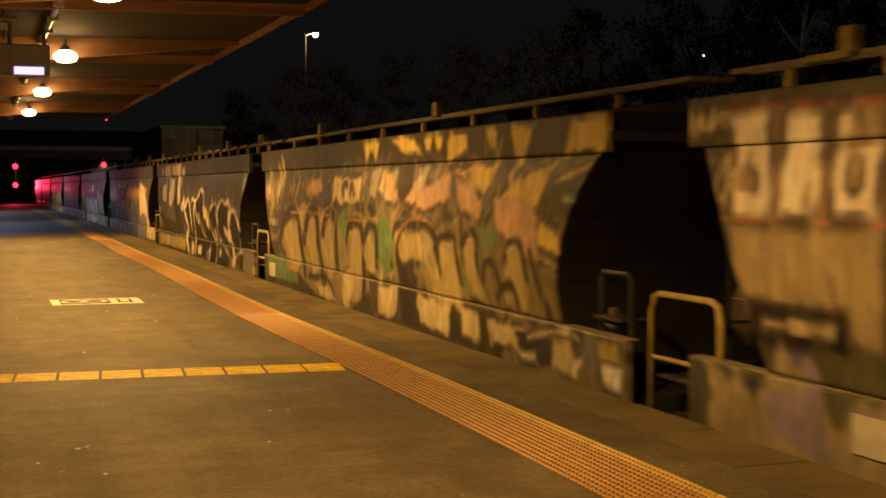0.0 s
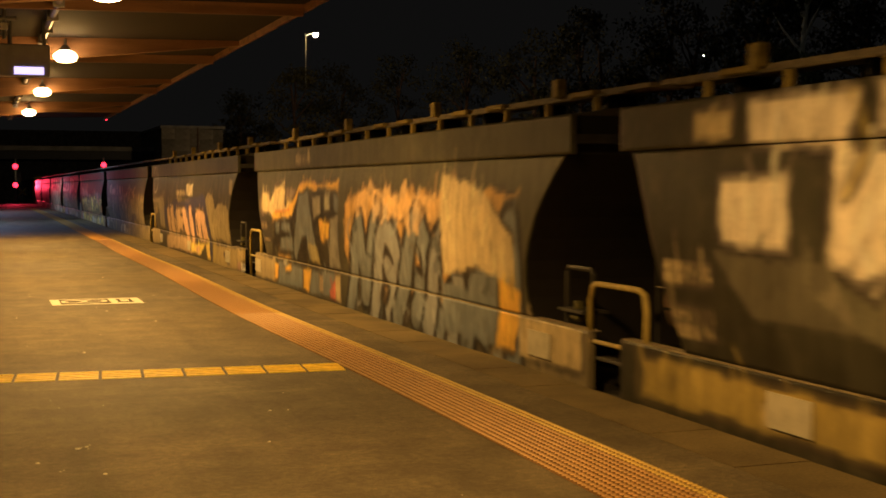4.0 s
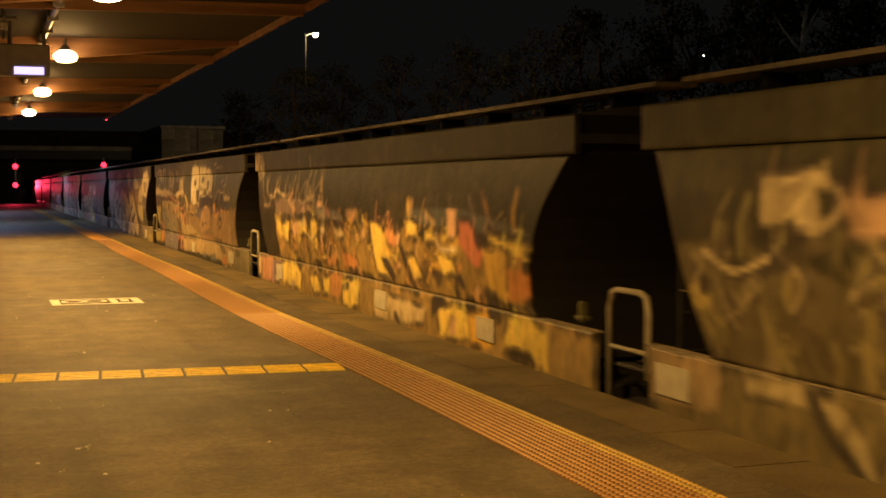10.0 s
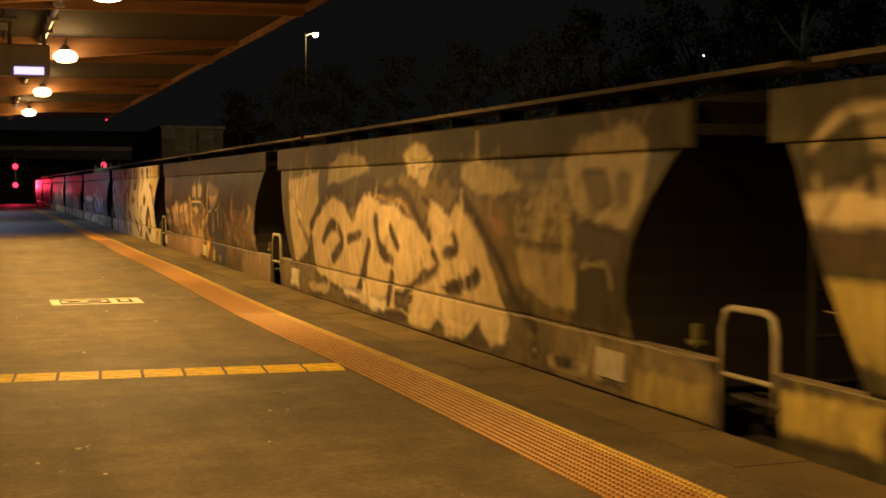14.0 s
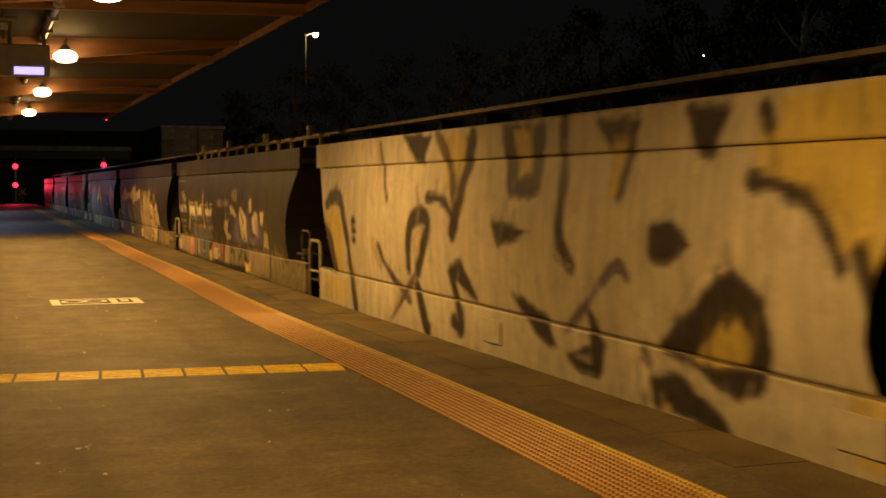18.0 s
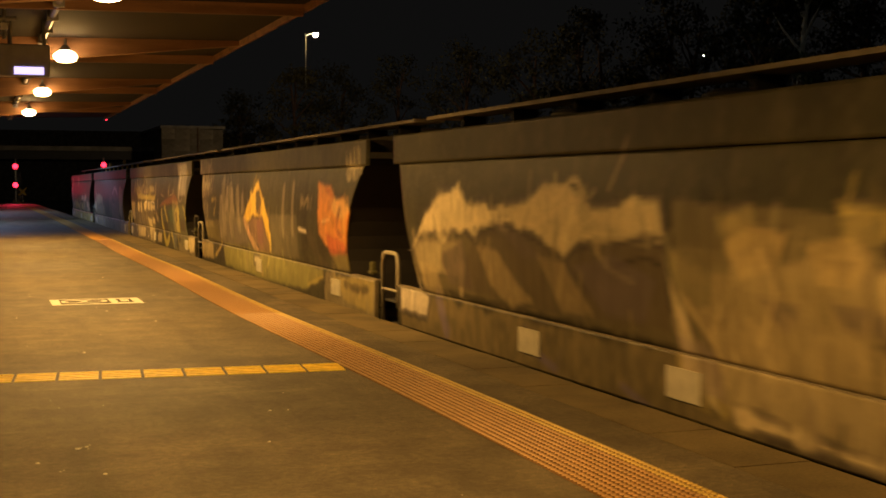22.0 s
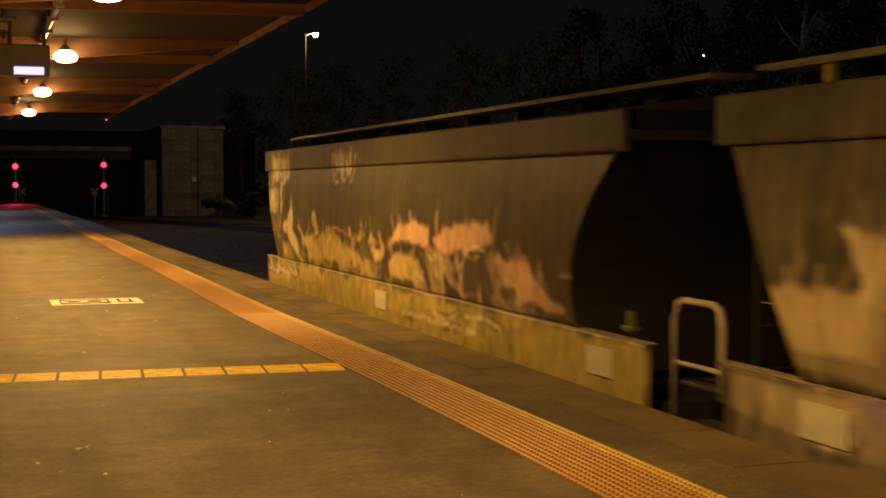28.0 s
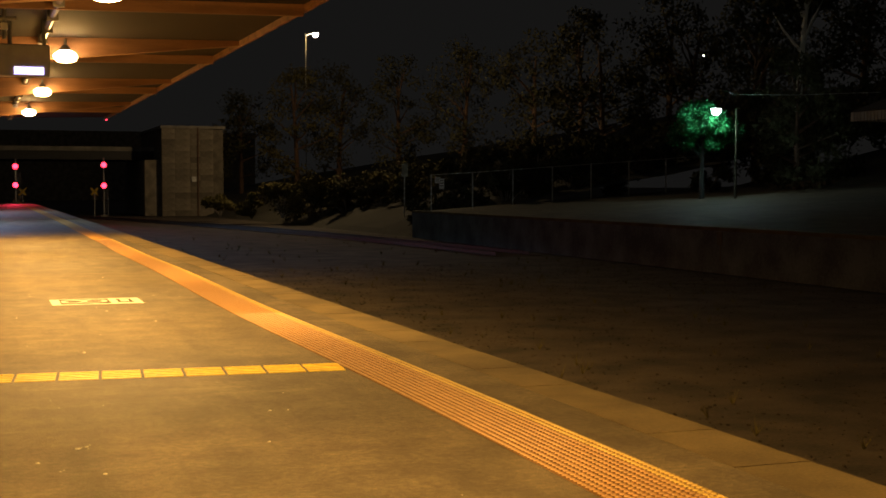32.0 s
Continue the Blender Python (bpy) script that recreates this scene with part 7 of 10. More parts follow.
        g.poly([(5.14, 0.23), (5.35, 0.26), (5.41, 0.11), (5.19, 0.10)], PLUM)
        g.stroke([(4.60, 0.07), (4.97, 0.08)], 0.03, CREAM, 0.7)
        g.poly([(5.61, 0.30), (5.85, 0.31), (5.86, -0.03), (5.67, -0.04)], BUFF, 0.7)
        g.poly([(7.58, 1.09), (12.16, 1.26), (12.16, 1.13), (11.23, 1.09), (10.04, 0.98), (8.44, 0.83), (7.80, 0.90)], (0.08,0.09,0.17), 0.75)
        g.poly([(6.86, 1.71), (7.11, 2.06), (7.48, 2.09), (7.71, 2.04), (8.05, 2.07), (8.14, 1.19), (7.69, 1.13), (7.08, 1.21)], (0.46,0.40,0.28), 0.85)
        g.poly([(7.30, 1.71), (7.66, 1.70), (7.69, 1.60), (7.33, 1.60)], BARK)
        g.poly([(7.79, 1.51), (8.10, 1.51), (8.19, 1.19), (7.91, 1.27)], BARK)
        g.stroke([(8.07, 2.07), (8.11, 1.70)], 0.09, BARK)
        g.poly([(8.21, 2.06), (9.13, 2.05), (9.18, 1.48), (8.44, 1.38), (8.25, 1.15), (8.15, 1.75)], (0.46,0.40,0.28), 0.85)
        g.poly([(8.45, 1.76), (8.79, 1.78), (8.77, 1.69), (8.47, 1.70)], BARK)
        g.stroke([(8.25, 1.56), (8.81, 1.50), (9.18, 1.48)], 0.03, BARK, 0.8)
        g.poly([(9.13, 1.98), (9.47, 2.03), (9.80, 1.92), (9.96, 1.72), (9.93, 1.45), (9.20, 1.40)], (0.46,0.40,0.28), 0.85)
        g.poly([(9.23, 1.69), (9.49, 1.67), (9.44, 1.51), (9.26, 1.56)], BARK, 0.7)
        g.poly([(8.29, 1.29), (8.83, 1.37), (9.54, 1.40), (10.02, 1.33), (10.07, 1.16), (9.21, 1.19), (8.30, 1.06)], PLUM)
        g.stroke([(8.29, 1.33), (8.92, 1.38), (9.62, 1.39), (10.02, 1.35)], 0.03, CREAM, 0.6)
        g.poly([(10.39, 1.27), (10.84, 1.42), (11.32, 1.43), (11.40, 1.15), (10.47, 1.08)], PLUM)
        g.stroke([(10.32, 1.30), (10.64, 1.47), (10.95, 1.51)], 0.04, SAND)
        g.stroke([(10.84, 1.44), (11.14, 1.46), (11.43, 1.45)], 0.03, SAND)
        g.poly([(11.38, 1.43), (11.95, 1.43), (12.14, 1.43), (12.16, 1.27), (11.45, 1.27)], BUFF, 0.6)
        g.poly([(11.53, 1.26), (11.87, 1.27), (11.82, 1.19), (11.54, 1.19)], PLUM)
        g.stroke([(10.89, 1.42), (10.93, 1.18)], 0.06, SAND)
        g.stroke([(10.10, 2.05), (10.46, 2.08)], 0.03, SAND)
        g.stroke([(10.39, 1.98), (10.75, 1.99)], 0.03, SAND)
        g.stroke([(10.93, 1.67), (11.27, 1.72)], 0.03, SAND)
        g.stroke([(11.30, 1.59), (11.62, 1.63)], 0.03, SAND)
        g.stroke([(10.91, 1.95), (11.03, 2.02), (11.21, 1.90)], 0.04, PUTTY)
        g.stroke([(10.18, 1.94), (10.24, 1.60)], 0.10, PUTTY, 0.5)
        g.poly([(8.39, 0.79), (8.85, 1.09), (9.22, 1.12), (9.73, 1.07), (9.70, 0.68), (8.39, 0.52)], (0.29,0.19,0.11))
        g.stroke([(8.44, 0.83), (8.80, 1.07), (9.22, 1.14), (9.73, 1.07), (9.76, 0.89)], 0.04, (0.55,0.30,0.10))
        g.poly([(10.07, 0.99), (10.61, 0.98), (11.11, 1.07), (11.67, 1.08), (11.93, 1.04), (12.16, 1.05), (12.12, 0.40), (11.24, 0.44), (9.98, 0.51)], (0.29,0.19,0.11))
        g.stroke([(10.07, 0.99), (10.47, 0.96), (10.87, 1.05), (11.23, 1.09), (11.67, 1.07)], 0.03, (0.55,0.28,0.10))
        g.stroke([(11.85, 1.04), (11.97, 1.08), (12.16, 1.08)], 0.03, (0.55,0.28,0.10))
        g.poly([(10.11, 1.22), (10.39, 1.25), (10.37, 1.02), (10.15, 1.01)], ORANGE, 0.8)
        g.stroke([(10.66, 0.80), (10.86, 0.90), (11.11, 0.90), (11.10, 0.77), (10.78, 0.70)], 0.04, PLUM)
        g.stroke([(8.53, 0.71), (9.02, 0.77), (9.29, 0.75)], 0.04, PLUM, 0.7)
        g.poly([(8.06, 0.49), (9.83, 0.53), (9.72, 0.36), (8.04, 0.35)], (0.28,0.18,0.11))
        g.poly([(5.10, 0.62), (6.78, 0.68), (8.17, 0.50), (7.49, 0.48), (5.36, 0.35)], (0.32,0.26,0.15), 0.8)
        g.stroke([(6.02, 1.39), (6.41, 1.19), (6.55, 0.97)], 0.13, SHARD)
        g.stroke([(5.16, 1.03), (5.65, 0.96), (6.26, 1.10)], 0.06, PLUM)
        g.stroke([(5.48, 1.36), (5.81, 1.25)], 0.04, CREAM, 0.7)
        g.stroke([(6.55, 1.09), (7.08, 0.94), (7.69, 0.94)], 0.07, PLUM)
        g.stroke([(6.82, 0.99), (7.33, 0.97), (7.57, 0.88)], 0.05, AMBER, 0.7)
        g.poly([(7.58, 1.12), (7.92, 1.04), (7.80, 0.94)], MUSTARD)
        g.poly([(5.36, 0.35), (8.15, 0.36), (10.60, 0.39), (12.12, 0.34), (12.13, -0.03), (10.81, -0.01), (8.26, 0.04), (5.52, -0.03)], (0.42,0.31,0.17), 0.75)
        g.poly([(10.93, 0.08), (11.57, 0.16), (11.55, -0.02), (11.00, -0.05)], (0.45,0.20,0.08))
        g.poly([(10.67, 0.37), (11.05, 0.38), (11.51, 0.21), (11.05, 0.17)], PLUM, 0.6)
        g.stroke([(10.97, -0.11), (11.57, -0.06)], 0.03, CREAM)
        g.poly([(8.36, 0.08), (8.95, 0.09), (8.95, -0.02), (8.47, -0.02)], SLATE, 0.7)
        g.poly([(9.48, 0.08), (10.12, 0.12), (10.12, -0.04), (9.57, -0.07)], SLATE, 0.8)
        g.stroke([(10.26, 0.31), (10.61, 0.31)], 0.03, SAND)
        g.stroke([(7.58, 0.39), (7.94, 0.45), (8.20, 0.36)], 0.07, SAND, 0.7)
    elif k == 8:
        g.wash(0.3, 13.9, -0.3, 0.36, (0.22, 0.17, 0.10), 0.7, 0.1)
        g.wash(6.0, 11.5, 0.4, 1.75, (0.26, 0.19, 0.09), 0.6, 0.3)
        g.poly([(0.87, 1.70), (2.80, 1.83), (2.97, 1.28), (2.12, 0.55), (1.24, 0.34)], BUFF, 0.6)
        g.stroke([(1.12, 1.40), (1.85, 1.10)], 0.06, CREAM, 0.7)
        g.stroke([(1.71, 1.04), (2.20, 0.77)], 0.12, BARK, 0.6)
        g.poly([(3.31, 1.89), (4.17, 2.06), (5.30, 2.00), (5.44, 1.79), (4.20, 1.62), (3.37, 1.55)], SAND, 0.5)
        g.poly([(6.86, 1.98), (7.40, 2.14), (7.89, 2.00), (8.01, 1.90), (7.82, 1.56), (7.56, 1.61), (7.14, 1.71)], SAND, 0.65)
        g.stroke([(7.14, 1.87), (7.61, 1.83), (8.01, 1.92)], 0.03, CREAM, 0.8)
        g.stroke([(7.33, 1.86), (7.56, 1.61)], 0.05, CREAM, 0.6)
        g.poly([(2.49, 0.99), (3.72, 1.49), (4.86, 1.22), (5.35, 1.53), (6.05, 1.39), (6.65, 1.40), (7.37, 1.20), (7.87, 1.07), (7.96, 1.46), (8.65, 1.29), (8.84, 1.45), (9.26, 1.26), (9.63, 1.06), (10.22, 0.29), (10.06, 0.03), (8.12, 0.07), (5.26, 0.01), (2.56, 0.29)], (0.44,0.36,0.23))
        g.stroke([(2.49, 0.99), (3.08, 1.35), (3.70, 1.55), (4.36, 1.40), (4.86, 1.19)], 0.13, (0.06,0.042,0.05))
        g.stroke([(4.86, 1.22), (5.17, 1.56), (5.48, 1.67), (6.18, 1.53), (6.76, 1.56), (7.20, 1.46), (7.62, 1.21), (7.99, 1.03)], 0.10, (0.06,0.042,0.05))
        g.stroke([(5.36, 1.50), (6.19, 1.45), (6.94, 1.40), (7.36, 1.23)], 0.05, (0.40,0.25,0.12), 0.7)
        g.stroke([(8.93, 1.52), (9.44, 1.26), (9.81, 1.03), (10.13, 0.80), (10.40, 0.51), (10.82, 0.29)], 0.12, (0.05,0.035,0.045))
        g.stroke([(3.18, 0.80), (3.66, 1.03), (4.08, 0.98), (4.25, 0.80), (3.66, 0.56)], 0.11, (0.06,0.042,0.05))
        g.stroke([(4.56, 0.87), (5.23, 0.96)], 0.06, (0.06,0.042,0.05))
        g.stroke([(4.90, 0.19), (5.32, 0.55), (5.56, 0.86)], 0.15, (0.06,0.042,0.05))
        g.stroke([(5.91, 1.16), (6.05, 0.83), (6.49, 0.68)], 0.14, (0.06,0.042,0.05))
        g.stroke([(6.53, 1.07), (6.81, 0.86)], 0.09, (0.06,0.042,0.05))
        g.stroke([(6.84, 0.27), (7.41, 0.48), (8.19, 0.69), (8.09, 0.84)], 0.08, (0.06,0.042,0.05))
        g.poly([(8.26, 0.49), (8.81, 0.57), (9.43, 0.75), (9.56, 0.67), (9.00, 0.49), (8.46, 0.43)], (0.05,0.035,0.045))
        g.poly([(6.55, 0.31), (7.25, 0.32), (7.12, 0.10), (6.55, 0.15)], (0.05,0.035,0.045), 0.8)
        g.stroke([(7.71, 1.46), (8.21, 1.30), (8.66, 1.15), (8.87, 0.93), (8.44, 0.86)], 0.07, (0.06,0.042,0.05))
        g.poly([(7.96, 1.41), (8.65, 1.26), (8.87, 1.11), (8.56, 1.03), (8.10, 1.20)], (0.52,0.43,0.27))
        g.stroke([(6.25, 0.16), (6.47, 0.52)], 0.13, (0.06,0.042,0.05))
        g.poly([(8.85, 1.83), (9.36, 1.88), (9.70, 1.81), (10.19, 1.80), (10.48, 1.56), (10.11, 1.48), (9.42, 1.48), (8.90, 1.65)], SAND, 0.6)
        g.poly([(9.75, 1.29), (10.13, 1.28), (10.30, 1.13), (10.06, 1.08)], (0.34,0.18,0.10), 0.6)
        g.bars(10.46, 11.70, 1.09, 1.66, 8, SAND, 0.85)
        g.poly([(10.45, 1.02), (11.82, 1.03), (11.73, 0.55), (11.30, 0.50), (10.57, 0.65)], SAND, 0.5)
        g.poly([(11.86, 1.30), (12.57, 1.33), (12.58, 0.96), (11.92, 0.88)], BARK, 0.6)
        g.poly([(11.43, 1.81), (12.01, 1.92), (12.07, 1.34), (11.81, 1.27), (11.61, 1.50)], SAND, 0.5)
        g.poly([(0.80, 0.10), (1.52, 0.12), (1.51, -0.03), (0.80, -0.04)], CREAM, 0.6)
        g.poly([(2.05, 0.14), (3.49, 0.19), (3.26, 0.00), (2.18, -0.03)], PUTTY)
        g.poly([(4.12, 0.18), (5.08, 0.20), (5.08, 0.05), (4.23, 0.03)], CREAM, 0.7)
        g.poly([(5.44, 0.15), (6.25, 0.17), (6.10, -0.02), (5.52, -0.02)], CREAM, 0.7)
        g.poly([(6.10, 0.01), (6.84, 0.07), (6.98, -0.05), (6.25, -0.08)], (0.09,0.065,0.07))
        g.poly([(7.05, 0.09), (8.12, 0.12), (7.89, -0.06), (7.05, -0.09)], BUFF, 0.8)
        g.poly([(8.35, 0.14), (9.36, 0.14), (8.98, -0.05), (8.35, -0.05)], BUFF, 0.8)
        g.poly([(9.08, 0.01), (9.36, 0.18), (9.73, -0.03), (9.18, -0.07)], (0.09,0.065,0.07))
        g.poly([(9.55, 0.12), (10.22, 0.13), (10.06, -0.01), (9.73, -0.03)], BUFF, 0.6)
        g.poly([(10.75, 0.11), (10.89, 0.13), (10.89, 0.06), (10.75, 0.05)], CREAM, 0.6)
        g.poly([(11.02, 0.10), (11.93, 0.11), (11.93, -0.02), (11.09, -0.04)], PUTTY)
        g.poly([(11.22, 0.10), (11.65, 0.10), (11.71, 0.04), (11.29, 0.02)], PLUM)
        g.poly([(11.79, 2.02), (12.71, 2.11), (12.97, 1.93), (12.94, 1.48), (12.70, 1.20), (12.13, 1.29), (11.70, 1.38), (11.38, 1.80)], SAND, 0.75)
        g.poly([(11.85, 1.70), (12.25, 1.72), (12.39, 1.48), (12.12, 1.33)], BARK, 0.7)
        g.poly([(12.46, 1.69), (12.72, 1.69), (12.68, 1.44), (12.52, 1.39)], BARK, 0.6)
        g.poly([(11.71, 1.28), (12.61, 1.17), (12.52, 0.96), (11.83, 0.97)], (0.12,0.10,0.10), 0.7)
        g.stroke([(11.28, 1.75), (11.61, 1.19), (11.56, 0.58)], 0.23, MUSTARD, 0.5)
        g.stroke([(11.88, 0.92), (12.33, 0.95), (12.41, 0.78)], 0.06, SAND, 0.6)
        g.poly([(12.04, 0.16), (12.53, 0.18), (12.53, 0.01), (12.04, 0.00)], BUFF)
        g.poly([(12.71, 0.16), (13.84, 0.20), (13.77, -0.05), (12.72, -0.10)], MUSTARD, 0.6)
        g.poly([(13.20, 0.67), (13.40, 0.69), (13.38, 0.55), (13.22, 0.57)], MUSTARD, 0.5)
    elif k == 7:
        g.wash(1.8, 12.9, 0.38, 1.05, (0.26, 0.17, 0.11), 0.5, 0.3)
        g.wash(0.3, 13.9, -0.3, 0.36, (0.22, 0.15, 0.10), 0.7, 0.1)
        g.busy(1.8, 12.6, 0.38, 1.05, (ROSE, PLUM, BARK, PUTTY, (0.42, 0.2, 0.1)), 150)
        g.tag(0.48, 1.76, 1.23, 2.03, (0.2,0.17,0.10), 8, 0.06)
        g.tag(0.52, 1.76, 1.19, 1.61, (0.2,0.17,0.10), 7, 0.06)
        g.poly([(0.58, 1.05), (1.85, 1.11), (1.92, 0.49), (0.60, 0.44)], (0.03,0.027,0.025), 0.7)
        g.bars(0.63, 1.39, 0.91, 1.00, 1, CREAM, 0.85)
        g.bars(0.98, 1.54, 0.62, 0.75, 2, CREAM, 0.85)
        g.poly([(1.72, 1.10), (2.43, 1.15), (2.73, 1.26), (3.02, 1.12), (4.00, 1.20), (4.71, 1.17), (4.71, 1.02), (3.66, 0.95), (2.27, 0.88), (1.76, 0.89)], ROSE, 0.45)
        g.poly([(2.42, 1.25), (2.73, 1.24), (2.77, 1.00), (2.51, 1.02)], BUFF, 0.5)
        g.stroke([(3.29, 0.95), (3.72, 1.00)], 0.03, CREAM, 0.7)
        g.stroke([(3.95, 0.93), (4.17, 0.94)], 0.03, BUFF, 0.6)
        g.stroke([(3.41, 1.00), (3.66, 1.04), (3.84, 0.99)], 0.04, (0.45,0.22,0.12), 0.6)
        g.poly([(2.61, 0.83), (3.01, 0.79), (2.92, 0.63), (2.63, 0.68)], MAUVE, 0.3)
        g.stroke([(3.72, 0.28), (3.98, 0.27)], 0.03, BUFF, 0.6)
        g.poly([(5.20, 1.61), (5.79, 1.63), (5.84, 1.34), (5.31, 1.30)], PUTTY, 0.7)
        g.poly([(5.99, 1.63), (6.65, 1.63), (6.65, 1.31), (6.15, 1.30)], PUTTY, 0.7)
        g.stroke([(5.21, 1.22), (5.95, 1.24), (6.61, 1.23)], 0.04, BUFF)
        g.stroke([(6.62, 1.22), (6.88, 1.15), (6.96, 1.00)], 0.10, PUTTY, 0.6)
        g.poly([(5.15, 1.13), (6.25, 1.13), (6.15, 0.91), (5.54, 1.00)], BUFF, 0.5)
        g.poly([(1.67, 1.06), (4.73, 1.19), (4.95, 0.73), (2.31, 0.55)], ROSE, 0.4)
        g.stroke([(3.14, 1.06), (3.15, 0.61)], 0.16, BARK)
        g.stroke([(3.95, 1.06), (3.97, 0.67)], 0.14, BARK)
        g.stroke([(4.85, 1.32), (5.21, 1.04), (5.07, 0.74)], 0.15, MUSTARD, 0.7)
        g.stroke([(4.61, 1.06), (4.82, 0.68), (5.11, 0.41)], 0.11, BARK)
        g.poly([(4.95, 0.73), (6.23, 0.74), (6.17, -0.07), (4.87, -0.11)], (0.36,0.22,0.14), 0.6)
        g.poly([(5.41, 0.72), (6.04, 0.77), (6.19, 0.51), (5.78, 0.47)], PLUM, 0.5)
        g.poly([(6.12, 0.64), (6.76, 0.65), (6.71, 0.14), (6.26, -0.01)], MUSTARD, 0.6)
        g.poly([(7.29, 1.68), (7.52, 1.68), (7.59, 1.03), (7.40, 1.02)], MUSTARD, 0.7)
        g.poly([(7.52, 1.68), (8.34, 1.60), (8.88, 1.53), (8.85, 1.34), (7.87, 1.23)], PUTTY, 0.5)
        g.poly([(7.64, 1.38), (8.61, 1.43), (8.74, 1.20), (7.87, 1.12)], FLESH, 0.5)
        g.poly([(7.28, 0.82), (7.87, 1.01), (8.51, 1.15), (9.07, 1.15), (9.57, 1.05), (9.53, 0.47), (8.46, 0.45), (7.38, 0.47)], (0.045,0.048,0.075))
        g.stroke([(7.59, 1.02), (8.01, 1.08), (8.39, 1.19), (8.52, 1.08), (8.86, 1.14), (9.07, 1.27)], 0.05, CREAM, 0.7)
        g.stroke([(8.17, 0.99), (8.23, 0.85), (8.12, 0.66)], 0.13, PUTTY, 0.7)
        g.stroke([(8.80, 1.07), (8.83, 0.90), (8.76, 0.73)], 0.12, PUTTY, 0.7)
        g.stroke([(9.23, 1.09), (9.25, 0.94), (9.17, 0.74)], 0.10, PUTTY, 0.7)
        g.stroke([(7.43, 0.87), (7.26, 0.70), (7.39, 0.55)], 0.09, PUTTY, 0.8)
        g.poly([(7.36, 1.00), (7.62, 1.01), (7.58, 0.86), (7.43, 0.87)], AMBER)
        g.poly([(0.25, 0.34), (3.83, 0.34), (6.17, 0.42), (6.17, -0.07), (3.83, -0.09), (0.25, -0.20)], (0.30,0.20,0.14), 0.6)
        g.poly([(7.05, 0.43), (7.59, 0.38), (7.21, -0.03), (7.05, -0.06)], AMBER)
        g.poly([(7.59, 0.38), (8.46, 0.42), (9.52, 0.40), (9.53, -0.06), (8.76, -0.12), (8.27, -0.00)], (0.06,0.07,0.16))
        g.poly([(7.87, 0.23), (8.27, 0.25), (8.21, -0.05), (7.81, -0.05)], MUSTARD)
        g.poly([(8.46, 0.10), (8.97, 0.16), (8.92, -0.09)], MUSTARD, 0.7)
        g.bars(0.53, 1.26, 0.91, 1.03, 1, (0.3,0.26,0.17), 0.85)
        g.bars(0.71, 1.60, 0.53, 0.74, 2, (0.3,0.26,0.17), 0.85)
        g.tag(0.41, 1.47, 1.18, 1.88, (0.2,0.17,0.10), 4, 0.06)
    elif k == 6:
        g.poly([(4.25, 2.19), (5.28, 2.15), (4.98, 1.87), (4.68, 1.91)], (0.04,0.033,0.04))
        g.poly([(5.37, 2.18), (6.51, 2.11), (6.36, 1.29), (6.02, 1.29)], GOLD, 0.8)
        g.stroke([(5.47, 2.14), (5.90, 1.77), (6.12, 1.17)], 0.13, (0.04,0.033,0.04), 0.7)
        g.stroke([(6.56, 2.10), (6.32, 1.64), (6.03, 1.11)], 0.18, (0.04,0.033,0.04))
        g.poly([(7.35, 2.18), (8.35, 2.13), (8.28, 1.53), (7.56, 1.49)], (0.04,0.033,0.04))
        g.poly([(7.63, 2.12), (8.10, 2.11), (8.11, 1.69), (7.74, 1.61)], GOLD)
        g.stroke([(8.77, 2.12), (8.75, 1.58), (8.75, 1.15), (8.97, 0.91)], 0.16, (0.04,0.033,0.04))
        g.poly([(8.51, 1.09), (8.97, 0.89), (8.69, 0.97)], CREAM, 0.8)
        g.poly([(9.42, 2.11), (10.18, 2.10), (9.96, 1.89), (9.67, 1.89)], (0.04,0.033,0.04))
        g.poly([(9.67, 1.99), (10.00, 1.98), (9.82, 1.50), (9.59, 1.49)], GOLD)
        g.stroke([(10.05, 2.06), (9.91, 1.72), (9.82, 1.49)], 0.06, (0.04,0.033,0.04))
        g.poly([(10.81, 2.15), (11.36, 2.10), (11.15, 1.80), (10.98, 1.82)], (0.04,0.033,0.04))
        g.poly([(11.95, 2.15), (12.97, 2.18), (13.05, 0.83), (12.91, 1.04), (12.81, 1.26), (12.46, 1.55), (12.05, 1.58)], GOLD)
        g.stroke([(11.80, 2.09), (12.02, 1.58), (12.34, 1.56), (12.69, 1.39), (12.86, 1.10), (12.98, 0.86)], 0.09, (0.06,0.045,0.05))
        g.poly([(7.16, 1.23), (8.07, 1.17), (7.31, 1.03)], (0.04,0.033,0.04))
        g.poly([(10.35, 1.29), (10.64, 1.32), (10.92, 1.17), (10.61, 1.04), (10.36, 1.06)], (0.04,0.033,0.04))
        g.stroke([(5.16, 1.46), (5.73, 1.43), (6.02, 1.26)], 0.07, (0.04,0.033,0.04))
        g.stroke([(4.46, 0.66), (4.59, 1.13), (4.93, 1.25), (5.23, 1.18), (5.09, 0.95), (4.83, 0.65)], 0.16, (0.04,0.033,0.04))
        g.poly([(4.69, 1.00), (5.00, 1.14), (4.97, 0.82), (4.74, 0.67)], PUTTY)
        g.stroke([(3.06, 0.87), (3.30, 0.63)], 0.16, PUTTY)
        g.stroke([(4.22, 0.44), (3.87, 0.14)], 0.10, PUTTY)
        g.stroke([(4.74, 0.41), (4.90, 0.16), (5.08, -0.05)], 0.16, (0.04,0.033,0.04))
        g.poly([(5.80, 0.67), (6.66, 0.42), (6.27, 0.82)], (0.04,0.033,0.04))
        g.stroke([(5.97, 0.62), (6.10, 0.33), (6.20, 0.10), (5.93, 0.13)], 0.14, (0.04,0.033,0.04))
